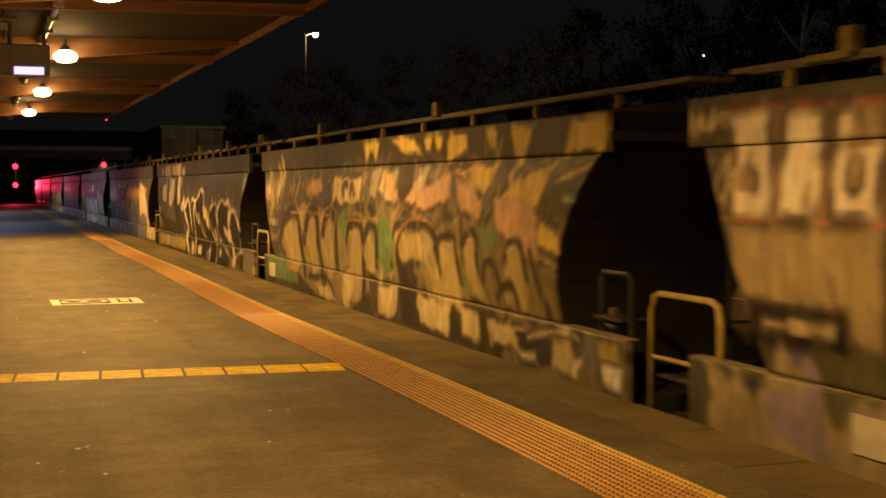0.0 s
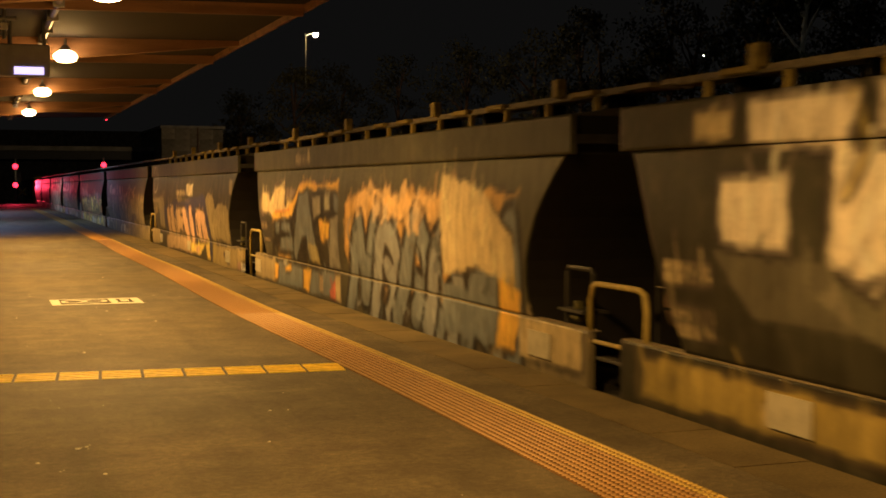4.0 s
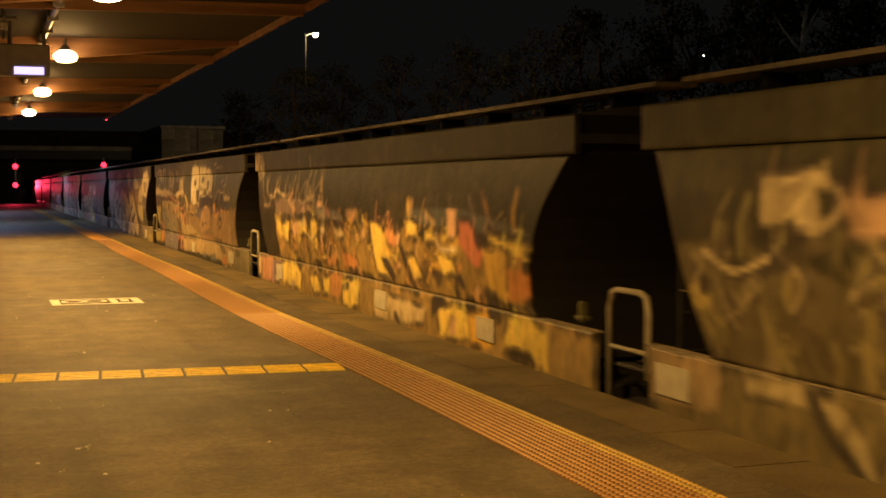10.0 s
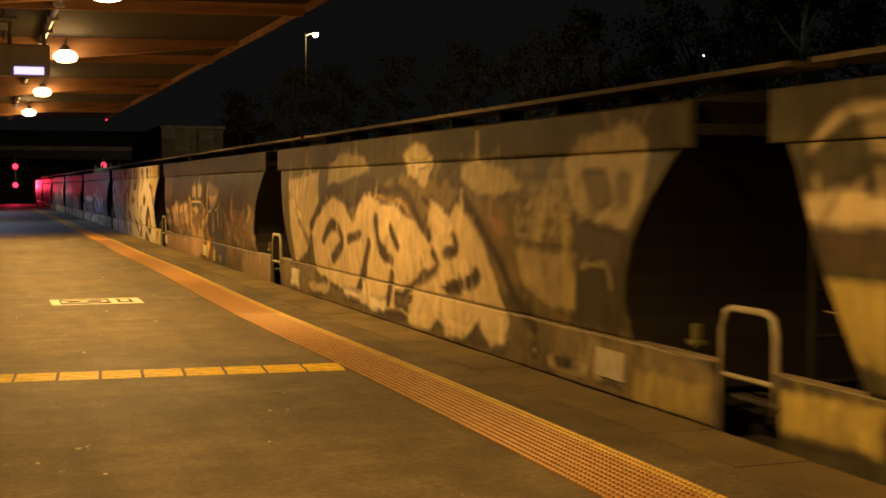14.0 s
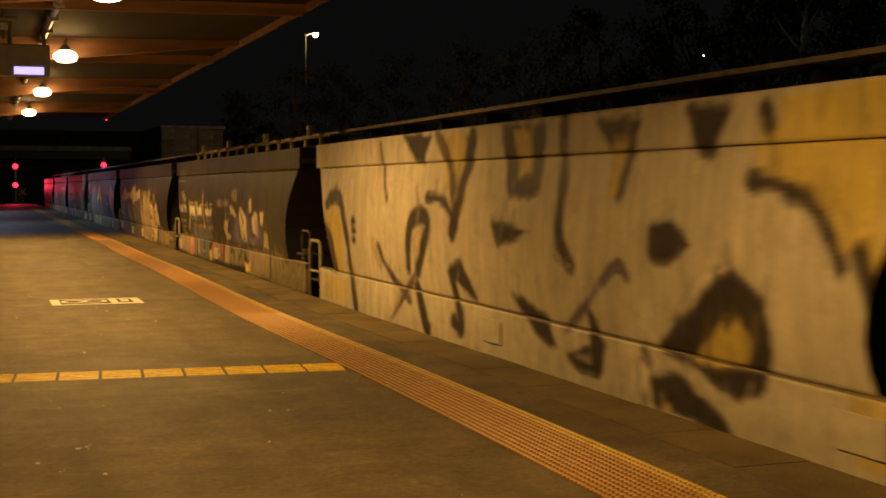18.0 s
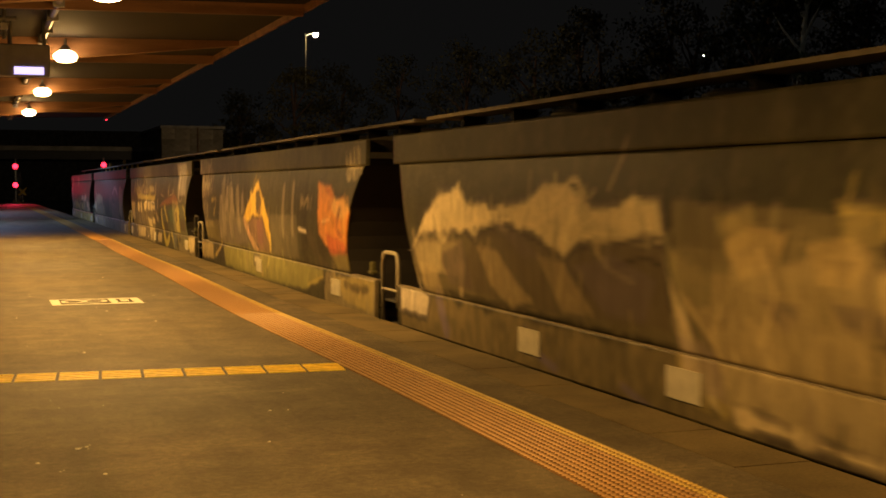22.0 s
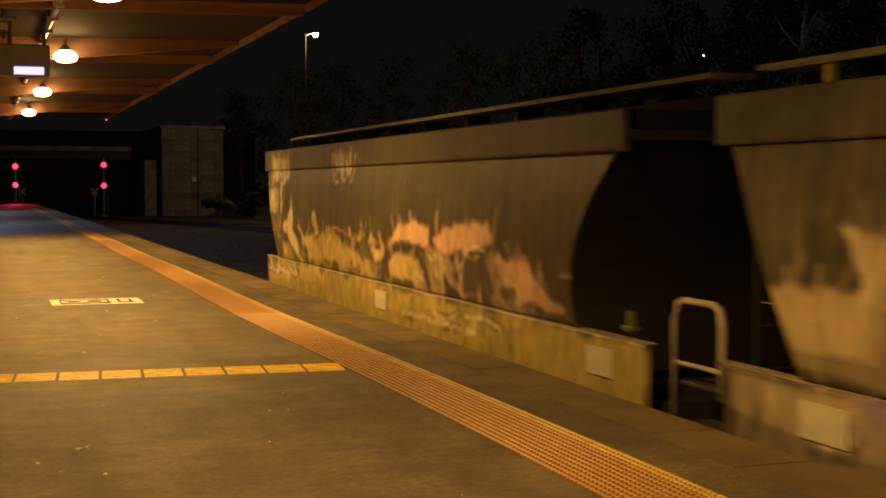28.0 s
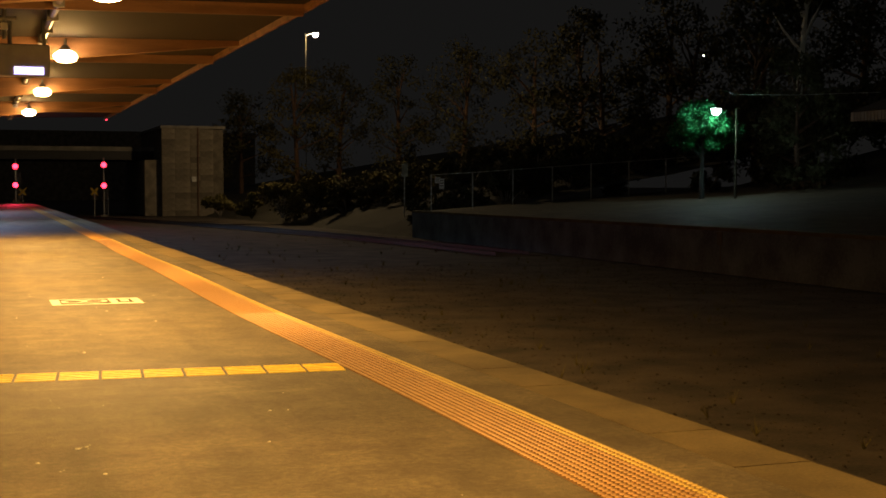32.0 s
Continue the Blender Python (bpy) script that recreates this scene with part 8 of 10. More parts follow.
        g.stroke([(3.16, 2.16), (3.25, 1.59)], 0.20, PUTTY, 0.7)
        g.poly([(7.57, 0.58), (8.40, 0.40), (8.62, 0.15), (8.15, 0.25)], (0.04,0.033,0.04))
        g.poly([(8.76, 0.14), (9.31, 0.25), (9.27, 0.56), (9.52, 0.30), (9.44, 0.05), (8.99, 0.05)], (0.04,0.033,0.04))
        g.poly([(8.93, 0.14), (9.29, 0.21), (9.26, 0.11)], SILVER)
        g.stroke([(8.76, 0.31), (9.38, 0.71), (9.81, 0.96), (9.99, 0.88)], 0.05, MAUVE)
        g.poly([(10.45, 0.40), (10.99, 0.71), (11.23, 0.93), (11.52, 0.99), (11.81, 0.86), (11.89, 0.54), (11.79, 0.27), (11.52, 0.18), (11.16, 0.25)], (0.04,0.033,0.04))
        g.poly([(10.90, 0.34), (11.32, 0.70), (11.57, 0.73), (11.68, 0.55), (11.62, 0.36), (11.24, 0.30)], GOLD)
        g.poly([(11.29, 0.69), (11.49, 0.72), (11.38, 0.62)], BARK)
        g.stroke([(10.65, 0.58), (11.08, 0.92), (11.45, 1.03)], 0.04, CREAM, 0.7)
        g.poly([(10.28, 0.13), (10.62, 0.20), (11.09, 0.09), (11.42, -0.09), (11.02, -0.09), (10.37, -0.05)], (0.04,0.033,0.04))
        g.poly([(10.35, -0.03), (10.62, 0.00), (10.62, -0.09)], GOLD)
        g.poly([(10.10, 0.24), (10.28, 0.24), (10.24, -0.07), (10.12, -0.02)], CREAM, 0.8)
        g.stroke([(10.19, 0.34), (10.28, 0.26)], 0.06, MAUVE)
        g.poly([(0.24, 2.21), (0.79, 2.18), (0.57, 1.87), (0.28, 1.87)], GOLD, 0.7)
        g.poly([(0.71, 1.18), (1.32, 1.27), (1.56, 1.00), (1.47, 0.36), (1.11, 0.37), (0.77, 0.87)], GOLD)
        g.poly([(0.69, 1.06), (0.99, 0.93), (1.16, 0.38), (0.73, 0.40)], (0.05,0.04,0.05), 0.9)
        g.stroke([(0.70, 1.32), (0.99, 1.43), (1.41, 1.42), (1.63, 1.19), (1.85, 0.76), (1.92, 0.33), (2.10, -0.06)], 0.15, (0.05,0.04,0.05))
        g.stroke([(0.93, 1.28), (1.30, 1.29), (1.46, 1.04)], 0.09, GOLD)
        g.block(2.07, 2.21, 1.08, 1.15, BARK)
        g.block(2.09, 2.23, 0.96, 1.03, BARK)
        g.block(2.09, 2.22, 0.84, 0.90, BARK)
        g.stroke([(3.30, 2.11), (3.41, 1.84), (3.62, 1.44)], 0.08, (0.05,0.04,0.05))
        g.stroke([(3.26, 0.87), (3.51, 0.63), (3.90, 0.42)], 0.08, (0.12,0.09,0.13))
        g.stroke([(4.83, 0.61), (4.30, 0.34), (3.73, -0.04)], 0.05, (0.16,0.12,0.15))
        g.stroke([(3.90, 0.44), (4.46, 0.23)], 0.05, (0.16,0.12,0.15))
        g.poly([(0.38, 0.32), (1.71, 0.29), (1.72, -0.01), (0.39, -0.03)], GOLD, 0.6)
        g.poly([(1.06, -0.06), (1.22, 0.10), (1.71, 0.10), (1.72, -0.05)], BUFF, 0.5)
        g.poly([(12.44, 2.14), (13.61, 2.17), (13.61, 1.88), (13.09, 1.72), (12.87, 1.25), (12.63, 1.15), (12.33, 1.50), (11.73, 1.68), (11.62, 1.86)], GOLD, 0.8)
        g.stroke([(11.66, 1.62), (12.14, 1.56), (12.44, 1.38), (12.63, 1.12)], 0.09, (0.06,0.045,0.05))
        g.poly([(12.66, 0.40), (13.82, 0.43), (13.74, -0.02), (12.74, -0.05)], GOLD, 0.8)
        g.stroke([(12.90, 0.13), (13.22, 0.31), (13.45, 0.14)], 0.08, BARK, 0.7)
    elif k == 5:
        g.wash(-0.2, 2.6, 0.3, 1.7, (0.035, 0.03, 0.024), 0.75, 0.3)
        g.poly([(0.90, 1.46), (1.28, 1.48), (1.79, 1.30), (1.68, 1.21), (1.19, 1.25)], (0.30,0.26,0.16), 0.6)
        g.stroke([(0.26, 1.75), (1.09, 1.71), (1.59, 1.72)], 0.03, SAND, 0.5)
        g.bars(0.68, 1.78, 0.96, 1.16, 1, CREAM, 0.85)
        g.bars(0.91, 1.66, 0.73, 0.81, 1, SAND, 0.85)
        g.stroke([(1.13, 0.60), (1.63, 0.62)], 0.03, SAND, 0.6)
        g.tag(0.55, 1.44, 1.81, 2.03, (0.2,0.17,0.1), 5, 0.06)
        g.poly([(2.36, 1.15), (3.14, 1.13), (3.14, 0.90), (2.40, 0.90)], (0.46,0.42,0.34))
        g.poly([(3.41, 1.13), (4.14, 1.12), (4.18, 0.91), (3.45, 0.89)], (0.46,0.42,0.34))
        g.poly([(4.51, 1.12), (5.51, 1.12), (5.42, 0.91), (4.58, 0.90)], (0.46,0.42,0.34))
        g.stroke([(2.30, 1.22), (2.96, 1.19)], 0.03, MUSTARD)
        g.stroke([(3.05, 1.22), (3.50, 1.21)], 0.03, MUSTARD)
        g.stroke([(3.83, 1.17), (4.29, 1.17)], 0.03, MUSTARD)
        g.stroke([(4.44, 1.18), (4.91, 1.17)], 0.03, MUSTARD)
        g.stroke([(5.22, 1.21), (5.62, 1.20)], 0.03, MUSTARD)
        g.poly([(2.40, 0.90), (3.19, 0.89), (3.18, 0.79), (2.55, 0.79)], SLATE, 0.6)
        g.poly([(3.45, 0.89), (4.18, 0.90), (4.14, 0.82), (3.49, 0.80)], SLATE, 0.6)
        g.poly([(4.58, 0.90), (5.39, 0.90), (5.21, 0.80), (4.64, 0.79)], SLATE, 0.6)
        g.stroke([(4.23, 1.41), (4.29, 1.03), (4.42, 0.70)], 0.19, ROSE, 0.6)
        g.stroke([(2.25, 1.19), (2.34, 0.83), (2.08, 0.58)], 0.19, OLIVE, 0.8)
        g.stroke([(3.31, 1.14), (3.30, 0.85)], 0.20, OLIVE, 0.8)
        g.poly([(2.52, 0.61), (5.20, 0.67), (5.51, 0.43), (4.85, 0.41), (2.87, 0.42)], SLATE, 0.55)
        g.poly([(2.74, 0.72), (3.97, 0.74), (5.21, 0.74), (5.61, 0.74), (5.54, 0.64), (4.69, 0.64), (2.92, 0.64)], PUTTY, 0.5)
        g.poly([(3.12, 0.71), (3.48, 0.71), (3.59, 0.41), (3.26, 0.50)], BARK, 0.7)
        g.poly([(4.57, 0.79), (4.90, 0.74), (4.88, 0.63), (4.62, 0.64)], BARK, 0.7)
        g.poly([(0.32, 0.40), (2.05, 0.43), (2.04, -0.05), (0.32, -0.01)], (0.34,0.27,0.18), 0.8)
        g.poly([(2.05, 0.43), (2.72, 0.41), (2.72, -0.04), (2.04, -0.05)], (0.42,0.22,0.13))
        g.poly([(2.72, 0.41), (3.17, 0.43), (3.14, -0.03), (2.77, -0.04)], SLATE)
        g.poly([(3.20, 0.43), (3.49, 0.44), (3.52, -0.01), (3.24, -0.01)], (0.42,0.22,0.13))
        g.poly([(3.51, 0.45), (4.85, 0.41), (4.85, -0.06), (3.51, -0.05)], SLATE)
        g.poly([(3.96, 0.18), (4.37, 0.20), (4.30, 0.09), (4.00, 0.08)], SAND)
        g.poly([(4.07, 0.39), (4.29, 0.40), (4.22, 0.18), (4.07, 0.19)], NAVY, 0.7)
        g.poly([(4.82, 0.17), (5.22, 0.22), (5.26, -0.04), (4.85, -0.06)], SHARD)
        g.poly([(5.22, 0.43), (5.62, 0.41), (5.51, 0.29)], ROYAL, 0.6)
        g.poly([(5.28, 0.40), (6.22, 0.40), (6.23, 0.22), (5.62, 0.20), (5.28, 0.19)], (0.38,0.20,0.11))
        g.poly([(5.25, 0.19), (5.60, 0.21), (5.60, -0.03), (5.26, -0.06)], (0.26,0.16,0.16), 0.8)
        g.poly([(5.61, 0.17), (6.21, 0.21), (6.21, 0.09), (5.65, 0.03)], WHITE)
        g.bars(5.97, 7.61, 1.16, 1.35, 1, TAN, 0.85)
        g.poly([(7.71, 1.52), (8.36, 1.54), (8.40, 1.27), (7.85, 1.28)], MUSTARD, 0.55)
        g.poly([(6.91, 1.18), (8.32, 1.10), (10.21, 0.98), (10.77, 0.96), (10.74, 0.53), (9.23, 0.49), (7.28, 0.50)], HAZE, 0.35)
        g.poly([(7.60, 1.20), (7.95, 1.22), (8.41, 1.02), (8.31, 0.93), (7.76, 1.02)], BUFF, 0.7)
        g.poly([(8.57, 1.20), (8.82, 1.20), (9.29, 1.07), (9.43, 0.96), (9.31, 0.54), (8.78, 0.55), (8.65, 0.83)], BUFF, 0.8)
        g.poly([(7.02, 0.95), (7.55, 0.93), (7.32, 0.69), (7.66, 0.58), (7.15, 0.44), (6.88, 0.70)], BUFF, 0.75)
        g.poly([(7.43, 0.89), (7.72, 0.81), (7.54, 0.64)], PLUM)
        g.poly([(8.32, 1.10), (8.57, 0.87), (8.62, 0.58), (8.91, 0.37), (8.32, 0.38), (7.90, 0.56)], MAUVE, 0.5)
        g.stroke([(7.92, 0.68), (8.61, 0.53), (9.09, 0.55)], 0.09, MAUVE, 0.7)
        g.stroke([(8.66, 1.16), (9.06, 0.90)], 0.06, PLUM, 0.5)
        g.poly([(9.56, 1.34), (9.85, 1.37), (9.87, 1.10), (9.61, 1.09)], (0.46,0.42,0.32), 0.6)
        g.poly([(9.47, 1.08), (9.77, 1.09), (9.77, 1.02), (9.50, 1.01)], PLUM, 0.8)
        g.poly([(9.84, 1.03), (10.21, 1.17), (10.45, 1.10), (10.37, 0.65), (9.89, 0.71)], BUFF, 0.6)
        g.stroke([(9.50, 0.86), (9.54, 0.60), (10.06, 0.57), (10.31, 0.68)], 0.11, MAUVE, 0.6)
        g.poly([(10.61, 1.14), (11.03, 1.13), (10.87, 0.87), (10.61, 0.88)], BUFF, 0.65)
        g.poly([(10.09, 0.97), (10.56, 0.97), (10.54, 0.64), (10.19, 0.63)], MAUVE, 0.4)
        g.poly([(10.97, 0.81), (11.26, 0.78), (11.23, 0.47), (10.73, 0.46)], BUFF, 0.5)
        g.poly([(5.09, 0.32), (6.68, 0.39), (6.63, -0.00), (5.09, 0.02)], (0.36,0.18,0.10), 0.7)
        g.poly([(6.81, 0.43), (7.36, 0.41), (7.31, -0.01), (6.69, -0.02)], BUFF, 0.8)
        g.poly([(7.36, 0.41), (8.91, 0.41), (8.91, 0.05), (7.36, -0.00)], (0.30,0.26,0.15), 0.7)
        g.stroke([(7.46, 0.29), (7.86, 0.29), (7.76, 0.10)], 0.07, ROYAL, 0.8)
        g.stroke([(8.23, 0.33), (8.41, 0.18), (8.63, 0.42)], 0.09, PLUM)
        g.poly([(8.95, 0.14), (9.50, 0.18), (9.47, -0.05), (8.99, -0.08)], SHARD)
        g.poly([(8.91, 0.41), (11.22, 0.44), (11.23, -0.06), (9.51, -0.08)], PUTTY, 0.6)
        g.stroke([(9.06, 0.35), (9.50, 0.25), (9.84, 0.08)], 0.07, MAUVE, 0.5)
        g.stroke([(10.15, 0.38), (10.33, 0.20), (10.28, -0.02)], 0.09, MAUVE, 0.5)
    elif k == 4:
        g.wash(0.3, 13.9, -0.3, 0.36, (0.24, 0.19, 0.10), 0.75, 0.08)
        g.poly([(0.88, 1.05), (6.73, 1.17), (9.17, 1.08), (9.13, 0.47), (6.66, 0.43), (0.75, 0.47)], (0.22,0.18,0.10), 0.5)
        g.poly([(1.17, 1.21), (1.76, 1.56), (2.45, 1.53), (2.57, 1.36), (3.09, 1.48), (3.34, 1.27), (3.82, 1.30), (4.40, 1.61), (4.75, 1.61), (5.20, 1.56), (5.44, 1.43), (6.19, 1.48), (6.61, 1.52), (6.73, 1.20), (6.04, 1.24), (5.45, 1.28), (5.04, 0.99), (4.47, 1.12), (3.82, 1.26), (2.51, 1.12), (1.08, 1.04)], SAND, 0.85)
        g.poly([(2.82, 1.09), (3.82, 1.24), (5.04, 0.96), (5.46, 1.24), (6.73, 1.16), (6.76, 0.53), (4.73, 0.46), (2.24, 0.52)], (0.11,0.085,0.055), 0.7)
        g.stroke([(2.47, 0.76), (2.31, 0.46)], 0.13, SAND, 0.5)
        g.stroke([(1.08, 1.09), (2.00, 1.15), (2.66, 1.19)], 0.05, BARK, 0.6)
        g.poly([(4.33, 1.29), (4.92, 1.33), (4.81, 1.25), (4.40, 1.23)], BARK)
        g.stroke([(5.03, 0.91), (5.44, 0.70)], 0.06, PLUM, 0.5)
        g.stroke([(5.46, 1.20), (5.76, 0.95), (6.22, 0.85)], 0.05, SAND, 0.4)
        g.stroke([(5.95, 0.96), (6.40, 1.04), (6.65, 1.00)], 0.03, (0.03,0.025,0.02))
        g.poly([(0.87, 0.95), (2.50, 1.02), (2.45, 0.65), (1.00, 0.61)], SAND, 0.4)
        g.poly([(6.73, 1.17), (7.05, 1.02), (7.68, 1.06), (8.68, 1.08), (9.17, 1.05), (9.17, 0.78), (8.11, 0.81), (7.43, 0.52), (7.05, 0.44), (6.88, 0.82)], OLIVE, 0.6)
        g.stroke([(7.47, 1.31), (7.67, 1.34), (7.68, 1.06)], 0.10, SAND, 0.6)
        g.stroke([(8.10, 1.43), (8.06, 1.15)], 0.10, SAND, 0.45)
        g.stroke([(8.30, 1.12), (8.68, 1.11), (8.98, 1.16)], 0.04, BARK)
        g.stroke([(8.86, 1.44), (8.93, 1.19)], 0.08, SAND, 0.45)
        g.poly([(7.18, 0.72), (7.38, 0.67), (7.62, 0.43), (7.42, 0.44)], PLUM, 0.7)
        g.poly([(7.81, 1.07), (8.12, 1.05), (8.06, 0.94)], SAND, 0.5)
        g.poly([(0.19, 0.40), (1.31, 0.39), (1.21, 0.07), (0.19, 0.10)], CREAM, 0.6)
        g.stroke([(1.59, 0.35), (1.86, 0.01)], 0.19, MAUVE, 0.4)
        g.poly([(6.81, 0.37), (7.61, 0.39), (7.55, -0.02), (6.82, 0.05)], MUSTARD, 0.5)
        g.stroke([(3.98, 0.13), (4.71, -0.03)], 0.08, MAUVE, 0.4)
        g.stroke([(5.96, 0.01), (6.41, -0.10)], 0.06, MAUVE, 0.4)
        g.poly([(7.68, 0.40), (9.13, 0.34), (9.14, -0.06), (7.75, -0.02)], PUTTY, 0.5)
        g.poly([(1.23, 1.30), (2.25, 1.63), (2.78, 1.32), (4.09, 1.48), (4.99, 1.62), (5.40, 1.29), (6.27, 1.52), (6.60, 1.22), (5.93, 1.16), (4.85, 1.03), (3.62, 1.25), (2.51, 1.11), (1.24, 1.08)], SAND, 0.8)
        g.poly([(6.69, 1.08), (7.00, 0.67), (7.42, 0.01), (6.91, 0.25)], SAND, 0.7)
        g.poly([(7.37, 1.38), (7.83, 1.47), (7.94, 1.23), (7.55, 1.10)], MUSTARD, 0.6)
        g.poly([(8.70, 1.51), (9.23, 1.48), (9.32, 1.26), (8.81, 1.25)], MUSTARD, 0.7)
        g.poly([(9.84, 1.39), (10.34, 1.40), (10.20, 1.15), (9.92, 1.09)], MUSTARD, 0.6)
        g.poly([(7.39, 0.98), (8.88, 1.20), (10.09, 1.00), (10.91, 0.96), (11.20, 0.46), (8.76, 0.36), (7.25, 0.34)], (0.40,0.32,0.17), 0.75)
        g.poly([(10.36, 1.11), (10.81, 1.10), (10.71, 0.92), (10.13, 0.85)], BUFF, 0.85)
        g.poly([(9.39, 1.12), (9.87, 1.09), (9.75, 0.94), (9.26, 0.95)], BUFF, 0.75)
        g.stroke([(8.61, 1.14), (9.14, 1.13)], 0.05, BARK, 0.9)
        g.stroke([(9.10, 0.69), (9.60, 0.68)], 0.05, BARK, 0.9)
        g.stroke([(10.08, 0.86), (10.15, 0.58), (10.44, 0.47)], 0.09, BARK, 0.7)
        g.poly([(10.40, 0.88), (11.08, 0.84), (11.21, 0.50), (10.55, 0.52)], SAND, 0.55)
        g.poly([(7.42, 0.38), (9.02, 0.39), (10.63, 0.45), (10.52, 0.00), (9.03, -0.05), (7.58, -0.03)], BUFF, 0.7)
        g.stroke([(9.40, 0.27), (9.76, 0.16), (9.31, 0.01)], 0.07, BARK, 0.8)
        g.poly([(10.82, 0.38), (11.86, 0.37), (11.87, -0.03), (10.82, 0.02)], PUTTY, 0.6)
        g.poly([(11.62, 0.38), (11.94, 0.38), (11.95, -0.02), (11.63, -0.03)], (0.26,0.2,0.2), 0.5)
        g.poly([(11.94, 0.34), (12.92, 0.39), (12.93, -0.00), (11.99, -0.01)], SHARD, 0.45)
        g.poly([(12.93, 0.25), (13.68, 0.26), (13.73, 0.14), (13.11, 0.10)], SAND, 0.7)
        g.stroke([(12.99, 0.10), (13.89, 0.15)], 0.04, BARK, 0.7)
        g.poly([(6.78, 1.49), (9.17, 1.40), (9.15, 0.02), (7.38, 0.12), (7.01, 0.69)], (0.17,0.14,0.075), 0.62)
        g.poly([(7.50, 1.22), (7.86, 1.33), (8.26, 1.30), (8.17, 1.09), (7.70, 0.96)], (0.34,0.26,0.12), 0.6)
        g.poly([(8.43, 1.23), (8.77, 1.30), (9.06, 1.22), (8.97, 0.99), (8.54, 0.98)], (0.34,0.26,0.12), 0.5)
        g.poly([(7.16, 0.74), (7.80, 0.75), (8.24, 0.54), (8.10, 0.33), (7.37, 0.37)], (0.30,0.24,0.13), 0.5)
        g.poly([(8.47, 0.70), (8.96, 0.69), (9.01, 0.37), (8.48, 0.38)], (0.30,0.24,0.13), 0.5)
        g.poly([(7.93, 0.87), (8.38, 0.85), (8.25, 0.64)], (0.13,0.10,0.09), 0.6)
        g.poly([(8.69, 0.90), (9.18, 0.88), (9.18, 0.74), (8.82, 0.75)], (0.13,0.10,0.09), 0.6)
        g.poly([(6.84, 0.52), (7.38, 0.44), (7.51, 0.10), (6.96, 0.17)], (0.24,0.19,0.19), 0.5)
        g.stroke([(7.02, 0.76), (7.32, 0.50), (7.48, 0.24)], 0.07, (0.38,0.30,0.16), 0.7)
        g.stroke([(7.93, 1.17), (8.11, 0.92), (7.93, 0.57)], 0.06, (0.38,0.30,0.16), 0.6)
        g.stroke([(0.84, 0.89), (1.43, 1.24), (1.85, 1.00), (2.30, 1.21), (2.85, 1.08)], 0.09, SAND, 0.9)
        g.stroke([(2.85, 1.08), (3.28, 1.36), (3.66, 1.17), (4.28, 1.39), (4.96, 0.99)], 0.07, SAND, 0.9)
        g.stroke([(1.44, 1.10), (3.29, 1.24), (4.30, 1.23), (5.13, 1.48), (5.54, 1.35)], 0.05, BUFF, 0.7)
        g.stroke([(4.96, 0.99), (5.55, 1.21), (6.09, 1.18), (6.71, 1.17)], 0.05, SAND, 0.9)
        g.stroke([(4.27, 1.47), (4.51, 1.61), (4.72, 1.45), (5.10, 1.65), (5.37, 1.48), (5.51, 1.55)], 0.05, BUFF, 0.8)
        g.stroke([(5.77, 1.56), (6.04, 1.96)], 0.05, BUFF, 0.5)
        g.poly([(3.29, 1.24), (3.91, 1.20), (4.57, 0.92), (4.06, 0.94)], (0.13,0.10,0.09), 0.8)
        g.poly([(1.76, 0.83), (2.49, 1.03), (2.75, 0.51), (2.02, 0.54)], (0.13,0.10,0.09), 0.7)
        g.poly([(2.87, 0.99), (3.43, 0.96), (4.23, 0.53), (3.70, 0.41), (3.23, 0.60)], (0.30,0.24,0.13), 0.6)
        g.poly([(4.41, 0.96), (4.96, 0.93), (5.50, 0.53), (4.88, 0.48)], (0.30,0.24,0.13), 0.5)
        g.poly([(5.16, 0.91), (5.92, 1.04), (6.58, 0.88), (6.38, 0.55), (5.69, 0.55)], (0.14,0.11,0.13), 0.6)
        g.stroke([(5.92, 1.12), (6.35, 1.18), (6.68, 1.13)], 0.04, BARK, 0.9)
        g.poly([(1.04, 0.73), (1.57, 0.74), (1.80, 0.38), (1.11, 0.39)], (0.30,0.24,0.13), 0.6)
    elif k == 3:
        g.tag(0.00, 1.72, 1.36, 2.13, BUFF, 9, 0.06)
        g.tag(0.16, 1.32, 1.30, 1.73, SAND, 6, 0.06)
        g.tag(0.19, 1.32, 0.93, 1.27, (0.3,0.25,0.15), 5, 0.06)
        g.stroke([(1.72, 1.29), (2.23, 1.31), (1.99, 1.00)], 0.10, MUSTARD, 0.8)
        g.poly([(0.50, 0.83), (1.85, 0.88), (1.83, 0.73), (0.54, 0.67)], PUTTY, 0.5)
        g.poly([(2.59, 0.94), (5.89, 1.02), (5.74, 0.62), (4.43, 0.43), (2.49, 0.41)], (0.21,0.17,0.13), 0.65)
        g.poly([(0.41, 0.77), (2.58, 0.90), (2.49, 0.41), (0.65, 0.51)], MOSS, 0.5)
        g.poly([(2.73, 1.42), (3.00, 1.42), (3.19, 1.11), (3.34, 0.98), (3.16, 0.47), (2.63, 0.52)], (0.32,0.27,0.22), 0.6)
        g.poly([(3.24, 0.98), (3.43, 1.61), (3.62, 1.61), (3.77, 1.01), (3.62, 0.82)], (0.34,0.29,0.23), 0.75)
        g.poly([(3.90, 1.58), (4.12, 1.58), (4.42, 1.04), (4.17, 0.86), (3.91, 1.14)], (0.34,0.29,0.23), 0.75)
        g.poly([(4.66, 1.09), (4.79, 1.45), (4.89, 1.03)], (0.32,0.27,0.22), 0.6)
        g.poly([(5.08, 1.49), (5.25, 1.49), (5.45, 1.10), (5.04, 1.04)], (0.32,0.27,0.22), 0.6)
